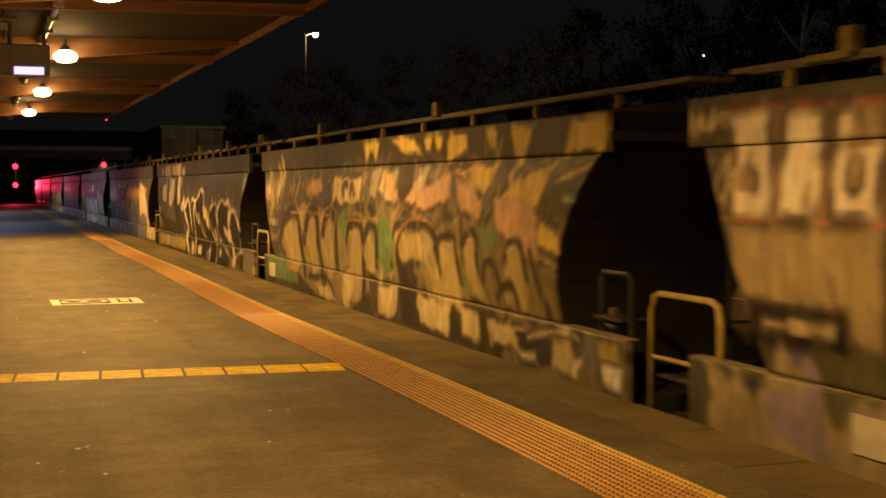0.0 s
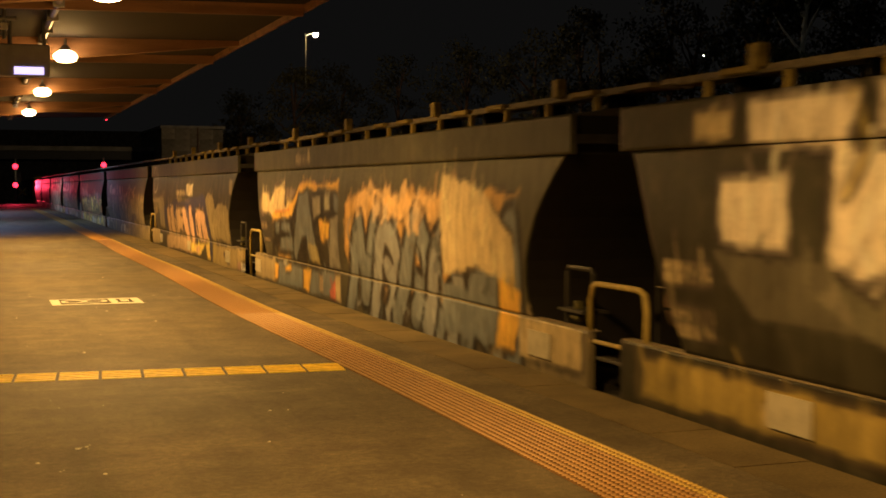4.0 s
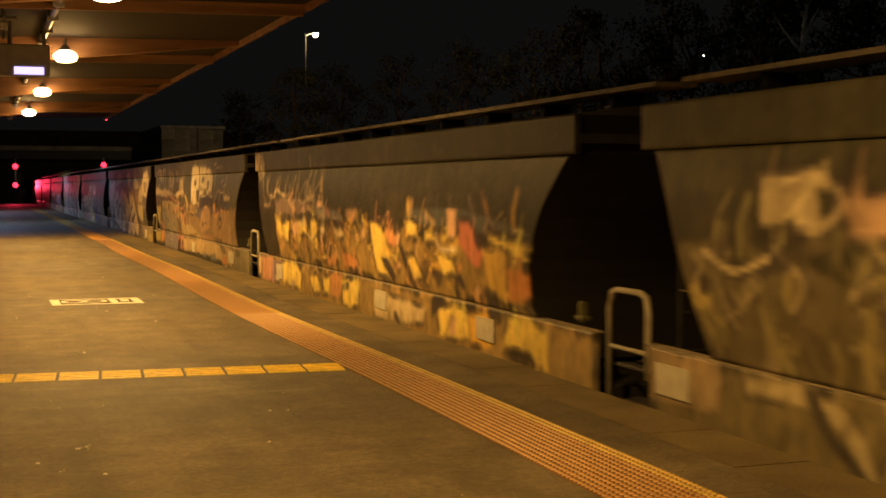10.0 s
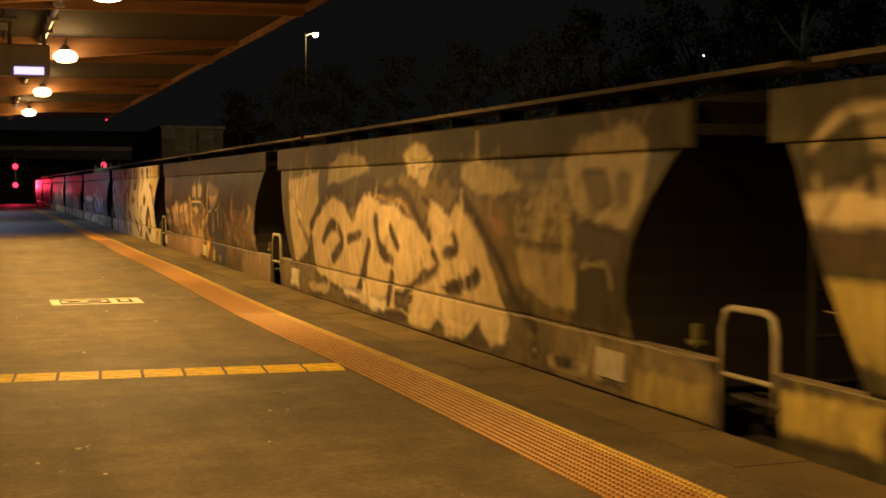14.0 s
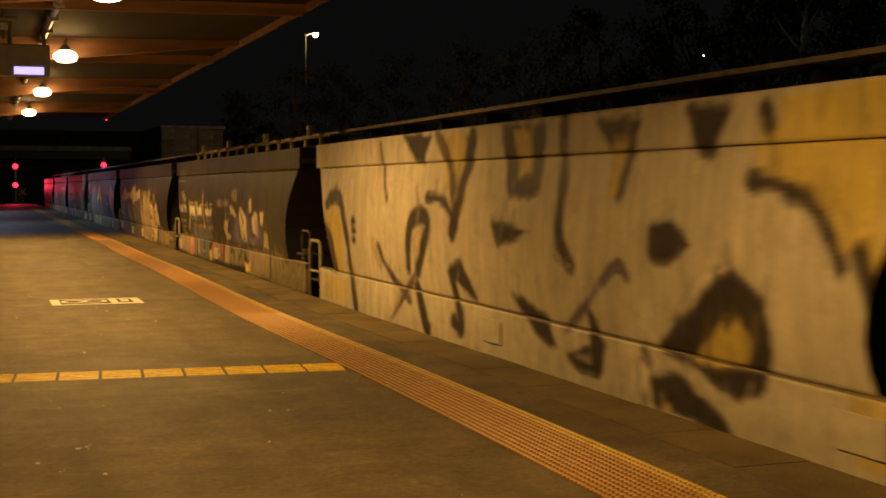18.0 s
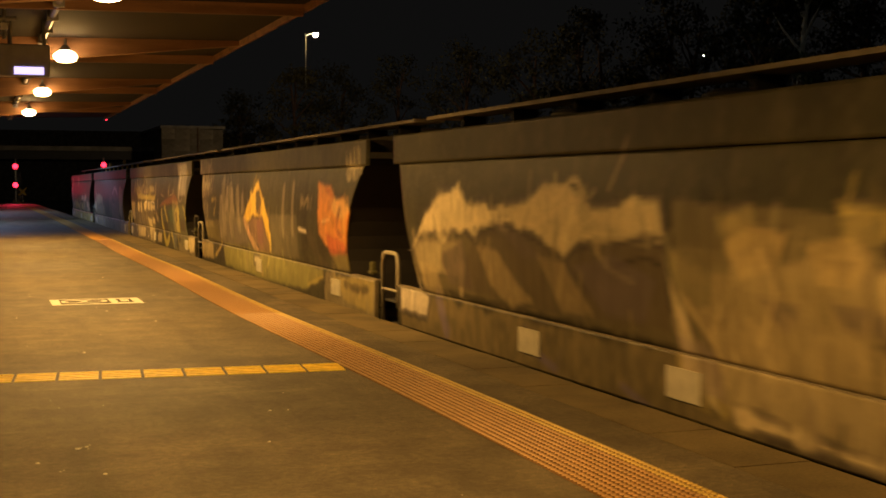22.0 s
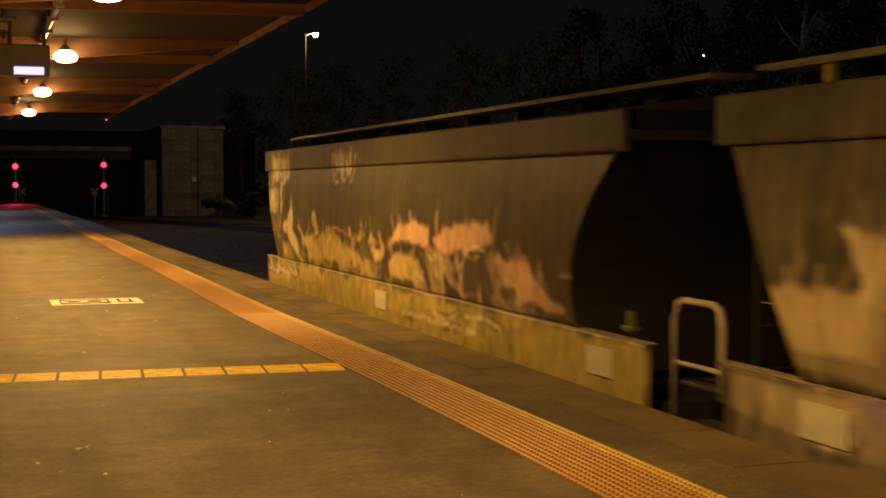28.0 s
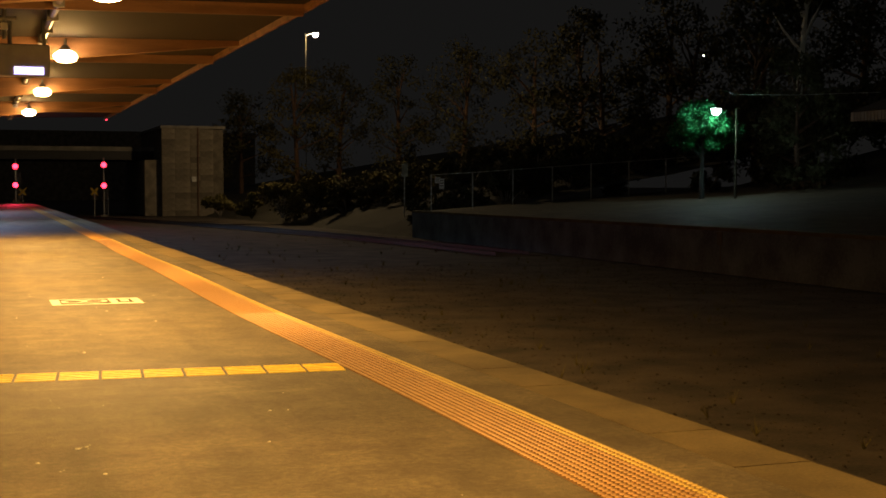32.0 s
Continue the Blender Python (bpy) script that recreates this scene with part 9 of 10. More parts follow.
        g.poly([(3.22, 0.80), (4.50, 0.84), (5.87, 0.67), (5.73, 0.55), (3.54, 0.38)], (0.16,0.13,0.19), 0.5)
        g.stroke([(5.69, 1.35), (5.80, 1.18)], 0.08, (0.32,0.27,0.22), 0.5)
        g.stroke([(6.00, 1.53), (6.05, 1.36)], 0.08, (0.32,0.27,0.22), 0.5)
        g.poly([(6.01, 1.09), (6.45, 1.08), (6.39, 0.72), (6.17, 0.77)], PLUM, 0.6)
        g.poly([(6.45, 1.04), (6.95, 1.02), (6.90, 0.37), (6.14, 0.49)], (0.34,0.22,0.08), 0.7)
        g.stroke([(6.53, 0.57), (6.73, 0.54)], 0.03, SAND, 0.6)
        g.poly([(2.82, 0.35), (4.43, 0.35), (5.39, 0.36), (5.33, -0.02), (3.14, -0.03), (2.93, 0.12)], (0.25,0.24,0.08))
        g.poly([(1.75, 0.28), (2.82, 0.39), (3.14, 0.01), (2.49, 0.07)], PLUM, 0.6)
        g.stroke([(1.88, 0.12), (2.48, 0.30), (2.72, 0.42)], 0.12, MUSTARD, 0.8)
        g.poly([(5.25, 0.38), (5.52, 0.34), (5.46, -0.04), (5.26, -0.03)], (0.36,0.22,0.18), 0.6)
        g.poly([(5.52, 0.34), (6.18, 0.33), (6.19, -0.04), (5.53, -0.02)], (0.25,0.24,0.08), 0.8)
        g.poly([(0.06, 0.37), (1.62, 0.37), (1.62, 0.01), (0.06, -0.00)], (0.34,0.27,0.14), 0.7)
        g.poly([(2.50, 1.06), (9.73, 1.13), (9.76, 0.44), (2.96, 0.43)], (0.20,0.18,0.13), 0.5)
        g.stroke([(3.05, 1.63), (3.26, 0.76)], 0.40, (0.34,0.29,0.22), 0.5)
        g.stroke([(3.86, 1.51), (4.00, 0.72)], 0.37, (0.34,0.29,0.22), 0.5)
        g.stroke([(4.63, 1.48), (4.86, 0.83)], 0.33, (0.34,0.29,0.22), 0.5)
        g.stroke([(8.76, 1.56), (8.71, 0.81)], 0.18, (0.34,0.29,0.22), 0.45)
        g.stroke([(9.44, 1.61), (9.42, 0.85)], 0.16, (0.34,0.29,0.22), 0.45)
        g.poly([(5.39, 0.92), (6.66, 1.29), (7.61, 0.88), (7.47, 0.37), (6.61, 0.31), (5.79, 0.59)], (0.20,0.12,0.09), 0.7)
        g.poly([(5.27, 0.99), (5.97, 1.40), (6.55, 1.72), (7.17, 1.36), (7.62, 1.00), (7.65, 0.57), (7.37, 0.68), (7.18, 0.95), (6.67, 1.00), (6.23, 1.05), (5.68, 0.90)], (0.55,0.38,0.06))
        g.poly([(6.45, 1.50), (6.72, 1.52), (6.98, 1.30), (6.90, 1.07), (6.52, 1.12)], BARK)
        g.stroke([(7.66, 0.76), (7.59, 0.51), (7.23, 0.16)], 0.09, SHARD)
        g.stroke([(5.39, 0.95), (5.81, 0.66), (6.41, 0.42)], 0.20, FLESH, 0.6)
        g.stroke([(6.51, 0.37), (6.82, 0.05)], 0.24, FLESH)
        g.poly([(6.56, 1.03), (7.09, 1.05), (7.06, 0.47), (6.58, 0.57)], (0.22,0.1,0.12), 0.7)
        g.poly([(11.05, 1.66), (11.72, 1.61), (12.14, 1.43), (12.51, 1.44), (12.88, 1.24), (12.77, 0.70), (12.14, 0.69), (11.54, 0.69), (11.12, 0.90)], (0.58,0.24,0.06))
        g.poly([(11.76, 1.34), (12.23, 1.45), (12.61, 1.40), (12.88, 1.24), (12.54, 1.14), (12.07, 1.16)], (0.60,0.36,0.14), 0.85)
        g.poly([(11.56, 0.92), (12.53, 0.81), (12.68, 0.65), (11.72, 0.57)], (0.45,0.10,0.05), 0.8)
        g.stroke([(11.35, 1.07), (11.78, 1.11)], 0.05, (0.62,0.40,0.20))
        g.stroke([(11.52, 1.56), (11.95, 1.43), (11.77, 1.25)], 0.06, (0.40,0.12,0.05))
        g.stroke([(12.35, 1.26), (12.17, 1.00), (12.44, 0.89)], 0.06, (0.40,0.12,0.05))
        g.poly([(11.73, 0.61), (12.77, 0.66), (12.72, 0.44), (12.08, 0.41)], MOSS, 0.7)
        g.poly([(10.27, 0.95), (10.77, 0.87), (11.08, 0.60), (11.68, 0.42), (11.14, 0.41), (10.50, 0.70)], BARK, 0.85)
        g.stroke([(9.86, 0.92), (10.33, 0.89)], 0.06, CREAM)
        g.tag(9.97, 10.77, 1.24, 1.45, PUTTY, 4, 0.06)
        g.tag(12.62, 13.37, 1.64, 2.10, SAND, 6, 0.06)
        g.block(12.58, 13.33, 1.82, 1.88, SAND, 0.6)
        g.poly([(2.96, 0.43), (6.41, 0.42), (11.25, 0.38), (11.25, 0.23), (10.16, -0.04), (6.82, -0.08), (3.25, -0.05)], (0.25,0.24,0.09), 0.8)
        g.poly([(6.06, 0.33), (6.61, 0.34), (6.61, 0.18), (6.06, 0.16)], CREAM, 0.6)
        g.stroke([(10.29, 0.07), (11.25, 0.24)], 0.08, MUSTARD, 0.7)
        g.poly([(11.78, 0.30), (13.86, 0.39), (13.80, -0.07), (12.27, 0.01)], MUSTARD, 0.5)
        g.stroke([(12.45, 0.24), (13.13, 0.20), (13.58, 0.23)], 0.08, BARK, 0.7)
    elif k == 2:
        g.wash(0.3, 6.5, -0.3, 1.0, (0.26, 0.21, 0.13), 0.5, 0.2)
        g.poly([(0.39, 1.11), (1.72, 1.12), (1.63, 0.55), (0.87, 0.50), (0.56, 0.80)], SAND, 0.75)
        g.stroke([(1.60, 1.73), (1.60, 1.44)], 0.18, SAND, 0.8)
        g.stroke([(2.10, 1.83), (2.11, 1.50)], 0.16, SAND, 0.8)
        g.stroke([(4.08, 1.89), (3.99, 1.61)], 0.12, SAND, 0.8)
        g.stroke([(4.44, 1.92), (4.59, 1.66)], 0.10, SAND, 0.8)
        g.tag(2.15, 5.26, 1.38, 1.61, SAND, 8, 0.06)
        g.poly([(2.20, 1.39), (5.46, 1.34), (6.89, 1.36), (6.91, 1.18), (5.48, 1.18), (2.54, 1.19)], (0.30,0.25,0.07), 0.75)
        g.poly([(2.38, 1.11), (2.99, 1.13), (3.03, 0.76), (2.43, 0.78)], SAND, 0.7)
        g.poly([(3.20, 1.11), (3.68, 1.13), (3.66, 0.79), (3.25, 0.77)], SAND, 0.6)
        g.poly([(4.12, 1.13), (4.87, 1.14), (4.85, 0.82), (4.29, 0.83)], SAND, 0.8)
        g.poly([(5.13, 1.12), (5.67, 1.10), (5.57, 0.86), (5.17, 0.88)], SAND, 0.8)
        g.poly([(5.69, 1.10), (6.84, 1.06), (6.90, 0.79), (5.75, 0.87)], SAND, 0.8)
        g.stroke([(4.53, 1.11), (4.97, 1.14), (5.18, 0.97)], 0.06, CREAM, 0.7)
        g.stroke([(5.13, 1.14), (5.67, 1.12)], 0.04, CREAM, 0.7)
        g.stroke([(5.76, 1.12), (6.37, 1.15), (6.84, 1.08)], 0.05, CREAM, 0.7)
        g.stroke([(3.81, 1.01), (4.27, 0.73), (4.44, 0.46)], 0.10, BARK)
        g.stroke([(3.06, 1.08), (3.15, 0.66), (3.43, 0.41)], 0.13, BARK, 0.8)
        g.stroke([(4.75, 0.91), (5.35, 0.67)], 0.07, BARK)
        g.poly([(5.17, 0.88), (5.58, 0.86), (5.47, 0.72)], BARK, 0.85)
        g.poly([(6.20, 0.90), (6.85, 0.90), (6.77, 0.82), (6.27, 0.80)], BARK)
        g.poly([(4.94, 0.69), (5.91, 0.67), (5.85, 0.37), (5.08, 0.38)], SAND, 0.6)
        g.poly([(6.01, 0.72), (6.74, 0.70), (6.63, 0.49), (6.05, 0.48)], SAND, 0.6)
        g.poly([(6.67, 0.74), (7.17, 0.70), (7.00, 0.50), (6.71, 0.54)], BARK, 0.8)
        g.poly([(7.05, 0.93), (7.51, 0.71), (7.42, 0.55), (7.09, 0.59)], PUTTY, 0.7)
        g.poly([(7.15, 0.52), (7.67, 0.47), (7.53, 0.38), (7.19, 0.39)], BARK, 0.7)
        g.stroke([(7.39, 1.20), (7.48, 0.99)], 0.13, PUTTY, 0.6)
        g.poly([(5.42, 1.61), (6.55, 1.60), (6.58, 1.41), (5.55, 1.43)], PUTTY, 0.5)
        g.stroke([(6.85, 1.61), (6.89, 1.41)], 0.17, PUTTY, 0.5)
        g.poly([(2.08, 0.35), (4.19, 0.38), (4.19, 0.04), (2.25, -0.03)], SAND, 0.6)
        g.stroke([(1.57, 0.30), (1.92, -0.01)], 0.12, PLUM, 0.7)
        g.stroke([(1.66, 0.37), (1.92, 0.16)], 0.12, CREAM, 0.6)
        g.stroke([(4.60, 0.03), (5.34, 0.22)], 0.05, CREAM, 0.7)
        g.poly([(5.08, 0.38), (6.38, 0.43), (6.38, -0.06), (5.49, -0.02)], SAND, 0.55)
        g.stroke([(5.95, 0.25), (5.86, -0.06)], 0.09, PLUM, 0.7)
        g.poly([(6.98, 0.27), (7.95, 0.30), (7.90, 0.01), (7.13, -0.02)], BUFF, 0.6)
        g.stroke([(6.99, 0.15), (7.06, 0.01)], 0.09, PLUM, 0.7)
        g.poly([(8.14, 1.05), (11.53, 1.11), (12.73, 1.14), (13.03, 0.89), (12.98, 0.37), (11.45, 0.37), (8.52, 0.38)], (0.12,0.13,0.09), 0.8)
        g.poly([(7.81, 1.03), (8.51, 1.18), (10.76, 1.40), (11.38, 1.26), (11.39, 1.11), (10.78, 1.16), (8.63, 1.07)], (0.40,0.14,0.08), 0.5)
        g.poly([(9.61, 0.97), (10.78, 1.08), (10.74, 0.60), (9.87, 0.68)], (0.10,0.17,0.10), 0.7)
        g.stroke([(8.26, 0.90), (8.26, 0.56), (8.52, 0.24), (8.99, 0.04), (9.42, 0.24)], 0.25, (0.38,0.33,0.08))
        g.stroke([(8.92, 1.03), (9.18, 0.81), (9.32, 0.69)], 0.19, (0.38,0.33,0.08))
        g.poly([(8.46, 0.63), (9.26, 0.64), (9.31, 0.36), (8.64, 0.34)], BARK)
        g.stroke([(9.91, 0.34), (10.19, 0.20), (10.45, -0.01)], 0.15, (0.38,0.33,0.08))
        g.poly([(10.94, 1.05), (11.46, 1.11), (11.63, 0.97), (11.56, 0.38), (10.95, 0.46), (10.77, 0.80)], (0.38,0.33,0.08))
        g.poly([(10.97, 0.89), (11.25, 0.91), (11.23, 0.68), (10.99, 0.70)], BARK)
        g.stroke([(12.29, 1.08), (12.51, 0.97), (12.76, 0.67), (12.93, 0.43)], 0.12, (0.38,0.33,0.08))
        g.stroke([(12.88, 1.02), (13.03, 0.88)], 0.11, (0.45,0.20,0.08), 0.7)
        g.poly([(11.72, 0.77), (12.50, 0.76), (12.47, 0.46), (11.74, 0.48)], BARK)
        g.poly([(12.62, 0.25), (12.98, 0.37), (12.99, 0.02), (12.68, 0.06)], (0.38,0.33,0.08))
        g.poly([(10.19, 0.37), (10.86, 0.32), (10.71, -0.06), (10.37, -0.03)], SLATE, 0.6)
        g.poly([(11.67, 0.43), (12.67, 0.39), (12.57, 0.11), (11.67, 0.10)], (0.12,0.13,0.09), 0.7)
        g.stroke([(11.02, 0.30), (11.32, 0.12)], 0.10, (0.38,0.33,0.08))
        g.poly([(10.71, 0.03), (11.02, -0.00), (10.87, -0.08)], (0.38,0.33,0.08), 0.8)
        g.stroke([(11.99, 0.22), (12.23, 0.08)], 0.07, (0.38,0.33,0.08))
        g.stroke([(11.30, 1.60), (11.44, 2.00), (11.78, 2.09), (12.09, 1.90), (12.25, 1.53), (12.04, 1.25), (11.66, 1.24), (11.36, 1.41), (11.30, 1.60)], 0.06, (0.30,0.26,0.26), 0.7)
        g.stroke([(11.47, 1.60), (11.65, 1.93), (11.91, 1.95), (12.07, 1.70), (12.08, 1.43)], 0.05, (0.30,0.26,0.26), 0.6)
        g.stroke([(12.27, 1.90), (12.57, 1.89), (12.65, 1.44), (12.83, 1.21)], 0.05, (0.30,0.26,0.26), 0.6)
        g.poly([(12.65, 1.89), (13.00, 2.03), (13.03, 1.85), (12.69, 1.82)], SAND, 0.4)
        g.stroke([(9.62, 1.52), (9.75, 1.32)], 0.08, SAND, 0.8)
        g.stroke([(9.89, 1.36), (10.43, 1.39), (10.62, 1.51)], 0.04, SAND, 0.8)
        g.stroke([(8.12, 1.38), (8.74, 1.31)], 0.04, SAND, 0.6)
        g.poly([(11.10, 2.19), (12.79, 2.17), (12.67, 1.35), (11.47, 1.34)], (0.36,0.34,0.33), 0.5)
        g.stroke([(11.74, 2.18), (11.65, 1.62), (11.60, 1.34)], 0.15, CREAM, 0.5)
        g.poly([(10.40, 1.25), (11.49, 1.20), (11.30, 0.32), (10.49, 0.34)], (0.40,0.34,0.18), 0.4)
        g.poly([(12.85, 0.40), (13.82, 0.42), (13.81, -0.00), (13.06, -0.04)], BUFF, 0.7)
    elif k == 1:
        g.wash(0.3, 13.9, -0.3, 0.36, (0.28, 0.23, 0.15), 0.7, 0.1)
        g.poly([(0.64, 0.97), (1.64, 1.00), (2.02, 0.82), (3.79, 0.84), (4.86, 0.86), (5.35, 0.84), (5.31, 0.44), (4.24, 0.42), (1.95, 0.42), (0.68, 0.48)], (0.30,0.24,0.15), 0.6)
        g.poly([(1.42, 1.36), (2.03, 1.28), (3.78, 1.31), (3.92, 1.20), (4.53, 1.23), (4.64, 1.03), (4.86, 0.98), (4.86, 0.88), (3.79, 0.87), (2.21, 0.83), (1.64, 0.92)], (0.40,0.32,0.20), 0.6)
        g.poly([(2.30, 0.83), (2.54, 0.64), (2.88, 0.67)], MAUVE, 0.4)
        g.poly([(3.91, 0.74), (4.16, 0.72), (4.06, 0.47), (3.88, 0.52)], MAUVE, 0.4)
        g.stroke([(4.64, 1.00), (4.86, 0.85)], 0.05, MAUVE, 0.4)
        g.poly([(0.64, 0.96), (1.64, 0.99), (1.74, 0.58), (0.93, 0.56)], (0.40,0.32,0.20), 0.5)
        g.poly([(0.15, 0.36), (1.54, 0.38), (5.30, 0.34), (5.31, -0.06), (1.55, 0.01), (0.16, 0.08)], PUTTY, 0.6)
        g.poly([(1.54, 0.37), (1.94, 0.37), (1.65, 0.11)], MAUVE, 0.5)
        g.poly([(2.32, 0.07), (2.69, 0.12), (2.60, 0.02)], MAUVE, 0.5)
        g.poly([(3.23, 0.16), (3.59, 0.13), (3.45, 0.04)], MAUVE, 0.5)
        g.poly([(4.59, 0.22), (4.87, 0.23), (4.82, 0.00)], MAUVE, 0.5)
        g.poly([(1.01, 0.15), (1.55, 0.17), (1.50, -0.02), (1.01, -0.04)], CREAM, 0.7)
        g.wash(7.5, 12.5, 0.4, 1.2, (0.25, 0.17, 0.12), 0.5, 0.3)
        g.stroke([(8.90, 1.28), (9.61, 1.54), (10.74, 1.30)], 0.13, CREAM, 0.6)
        g.poly([(11.30, 1.63), (12.54, 1.48), (12.15, 0.48), (11.29, 0.59)], SAND, 0.5)
        g.poly([(8.50, 1.00), (10.73, 0.89), (11.19, 0.35), (8.25, 0.35)], (0.25,0.15,0.12), 0.6)
    elif k == 0:
        g.wash(1.4, 6.5, 0.38, 0.72, MUSTARD, 0.7, 0.25)
        g.wash(5.0, 11.8, 0.38, 0.85, ROSE, 0.7, 0.25)
        g.busy(1.4, 11.5, 0.38, 0.95, (MUSTARD, FLESH, PLUM, SAND, BARK), 130)
        g.wash(0.2, 14.1, -0.35, 0.36, (0.38, 0.30, 0.08), 0.85, 0.06)
        g.tag(0.49, 1.96, 1.61, 2.15, SAND, 6, 0.06)
        g.poly([(0.57, 2.12), (1.92, 2.01), (1.87, 1.67), (0.66, 1.70)], SAND, 0.45)
        g.tag(0.45, 1.43, 1.16, 1.53, SAND, 4, 0.06)
        g.poly([(0.36, 1.56), (1.13, 1.56), (1.19, 1.16), (0.51, 1.14)], SAND, 0.4)
        g.tag(0.60, 1.47, 0.72, 1.11, PUTTY, 4, 0.06)
        g.tag(4.64, 5.85, 1.64, 2.08, SAND, 6, 0.06)
        g.poly([(4.64, 2.08), (5.33, 2.04), (5.48, 1.75), (4.81, 1.77)], SAND, 0.45)
        g.poly([(0.27, 0.29), (2.39, 0.31), (2.33, 0.09), (0.27, -0.02)], PUTTY, 0.6)
        g.tag(0.27, 2.40, 0.15, 0.25, CREAM, 8, 0.06)
        g.poly([(3.01, 0.81), (4.14, 0.92), (4.73, 1.00), (5.24, 0.82), (5.86, 0.72), (5.99, 0.61), (4.46, 0.46), (3.18, 0.47)], MUSTARD, 0.65)
        g.stroke([(2.10, 1.12), (1.97, 0.86), (2.46, 0.62)], 0.30, SAND, 0.75)
        g.stroke([(3.61, 1.13), (3.83, 0.95)], 0.23, SAND, 0.7)
        g.poly([(2.76, 0.85), (3.49, 0.85), (3.22, 0.64), (2.86, 0.66)], SAND, 0.5)
        g.stroke([(4.07, 0.46), (4.47, 0.48)], 0.04, BARK, 0.8)
        g.poly([(5.94, 0.84), (6.49, 0.92), (6.66, 0.65), (6.13, 0.63)], PLUM, 0.7)
        g.poly([(6.74, 0.80), (7.14, 0.83), (7.19, 0.67), (6.77, 0.59)], BUFF, 0.6)
        g.poly([(7.13, 0.66), (7.36, 0.85), (7.38, 0.43), (7.15, 0.43)], PLUM, 0.7)
        g.poly([(7.35, 0.75), (7.67, 0.91), (7.86, 0.90), (7.83, 0.46), (7.39, 0.50)], BUFF, 0.7)
        g.stroke([(4.35, 0.98), (4.91, 1.01), (5.73, 0.90)], 0.03, (0.50,0.20,0.08), 0.7)
        g.stroke([(7.47, 0.88), (7.87, 0.91)], 0.03, BUFF)
        g.poly([(2.53, 0.37), (3.63, 0.43), (3.62, 0.14), (2.53, 0.11)], MUSTARD, 0.5)
        g.poly([(7.51, 0.97), (7.86, 1.14), (8.49, 1.23), (9.01, 1.13), (9.01, 0.94), (8.36, 0.86), (7.71, 0.87)], FLESH, 0.8)
        g.poly([(7.56, 0.76), (8.23, 0.85), (8.57, 0.67), (8.52, 0.47), (7.33, 0.42)], MUSTARD, 0.7)
        g.stroke([(7.04, 0.45), (7.41, 0.75), (8.11, 0.87), (8.70, 0.73), (8.87, 0.46)], 0.10, PLUM)
        g.poly([(9.07, 1.04), (9.88, 1.21), (10.33, 1.26), (10.75, 1.24), (10.93, 1.05), (10.92, 1.01), (10.25, 0.93), (9.48, 0.83), (9.17, 0.90)], FLESH, 0.8)
        g.poly([(10.11, 0.83), (10.67, 0.87), (10.87, 0.53), (10.00, 0.48)], PLUM, 0.8)
        g.stroke([(9.26, 0.77), (9.52, 0.47), (9.80, 0.41)], 0.12, PLUM)
        g.stroke([(10.16, 0.92), (10.43, 0.97), (10.68, 0.93)], 0.03, CREAM, 0.8)
        g.poly([(9.17, 0.87), (9.48, 0.84), (9.41, 0.47), (9.12, 0.58)], SAND, 0.6)
        g.poly([(10.91, 0.89), (11.77, 0.95), (11.89, 0.78), (12.24, 0.60), (12.52, 0.57), (12.55, 0.44), (12.09, 0.45), (11.18, 0.56)], FLESH, 0.65)
        g.poly([(11.03, 0.59), (11.40, 0.59), (11.31, 0.50), (11.02, 0.51)], PLUM, 0.6)
        g.block(12.40, 12.75, 0.80, 0.83, SAND, 0.45)
        g.stroke([(8.97, 0.18), (9.40, 0.14), (9.80, 0.24)], 0.04, CREAM, 0.5)
        g.stroke([(9.98, 0.22), (10.52, 0.25), (11.00, 0.19)], 0.04, CREAM, 0.45)
        g.tag(7.87, 10.35, 0.06, 0.11, BUFF, 8, 0.06)
        g.poly([(11.30, 0.23), (11.58, 0.25), (11.51, 0.15)], (0.3,0.14,0.14), 0.6)
    g.weather(base)
    g.grime()
    return g.c


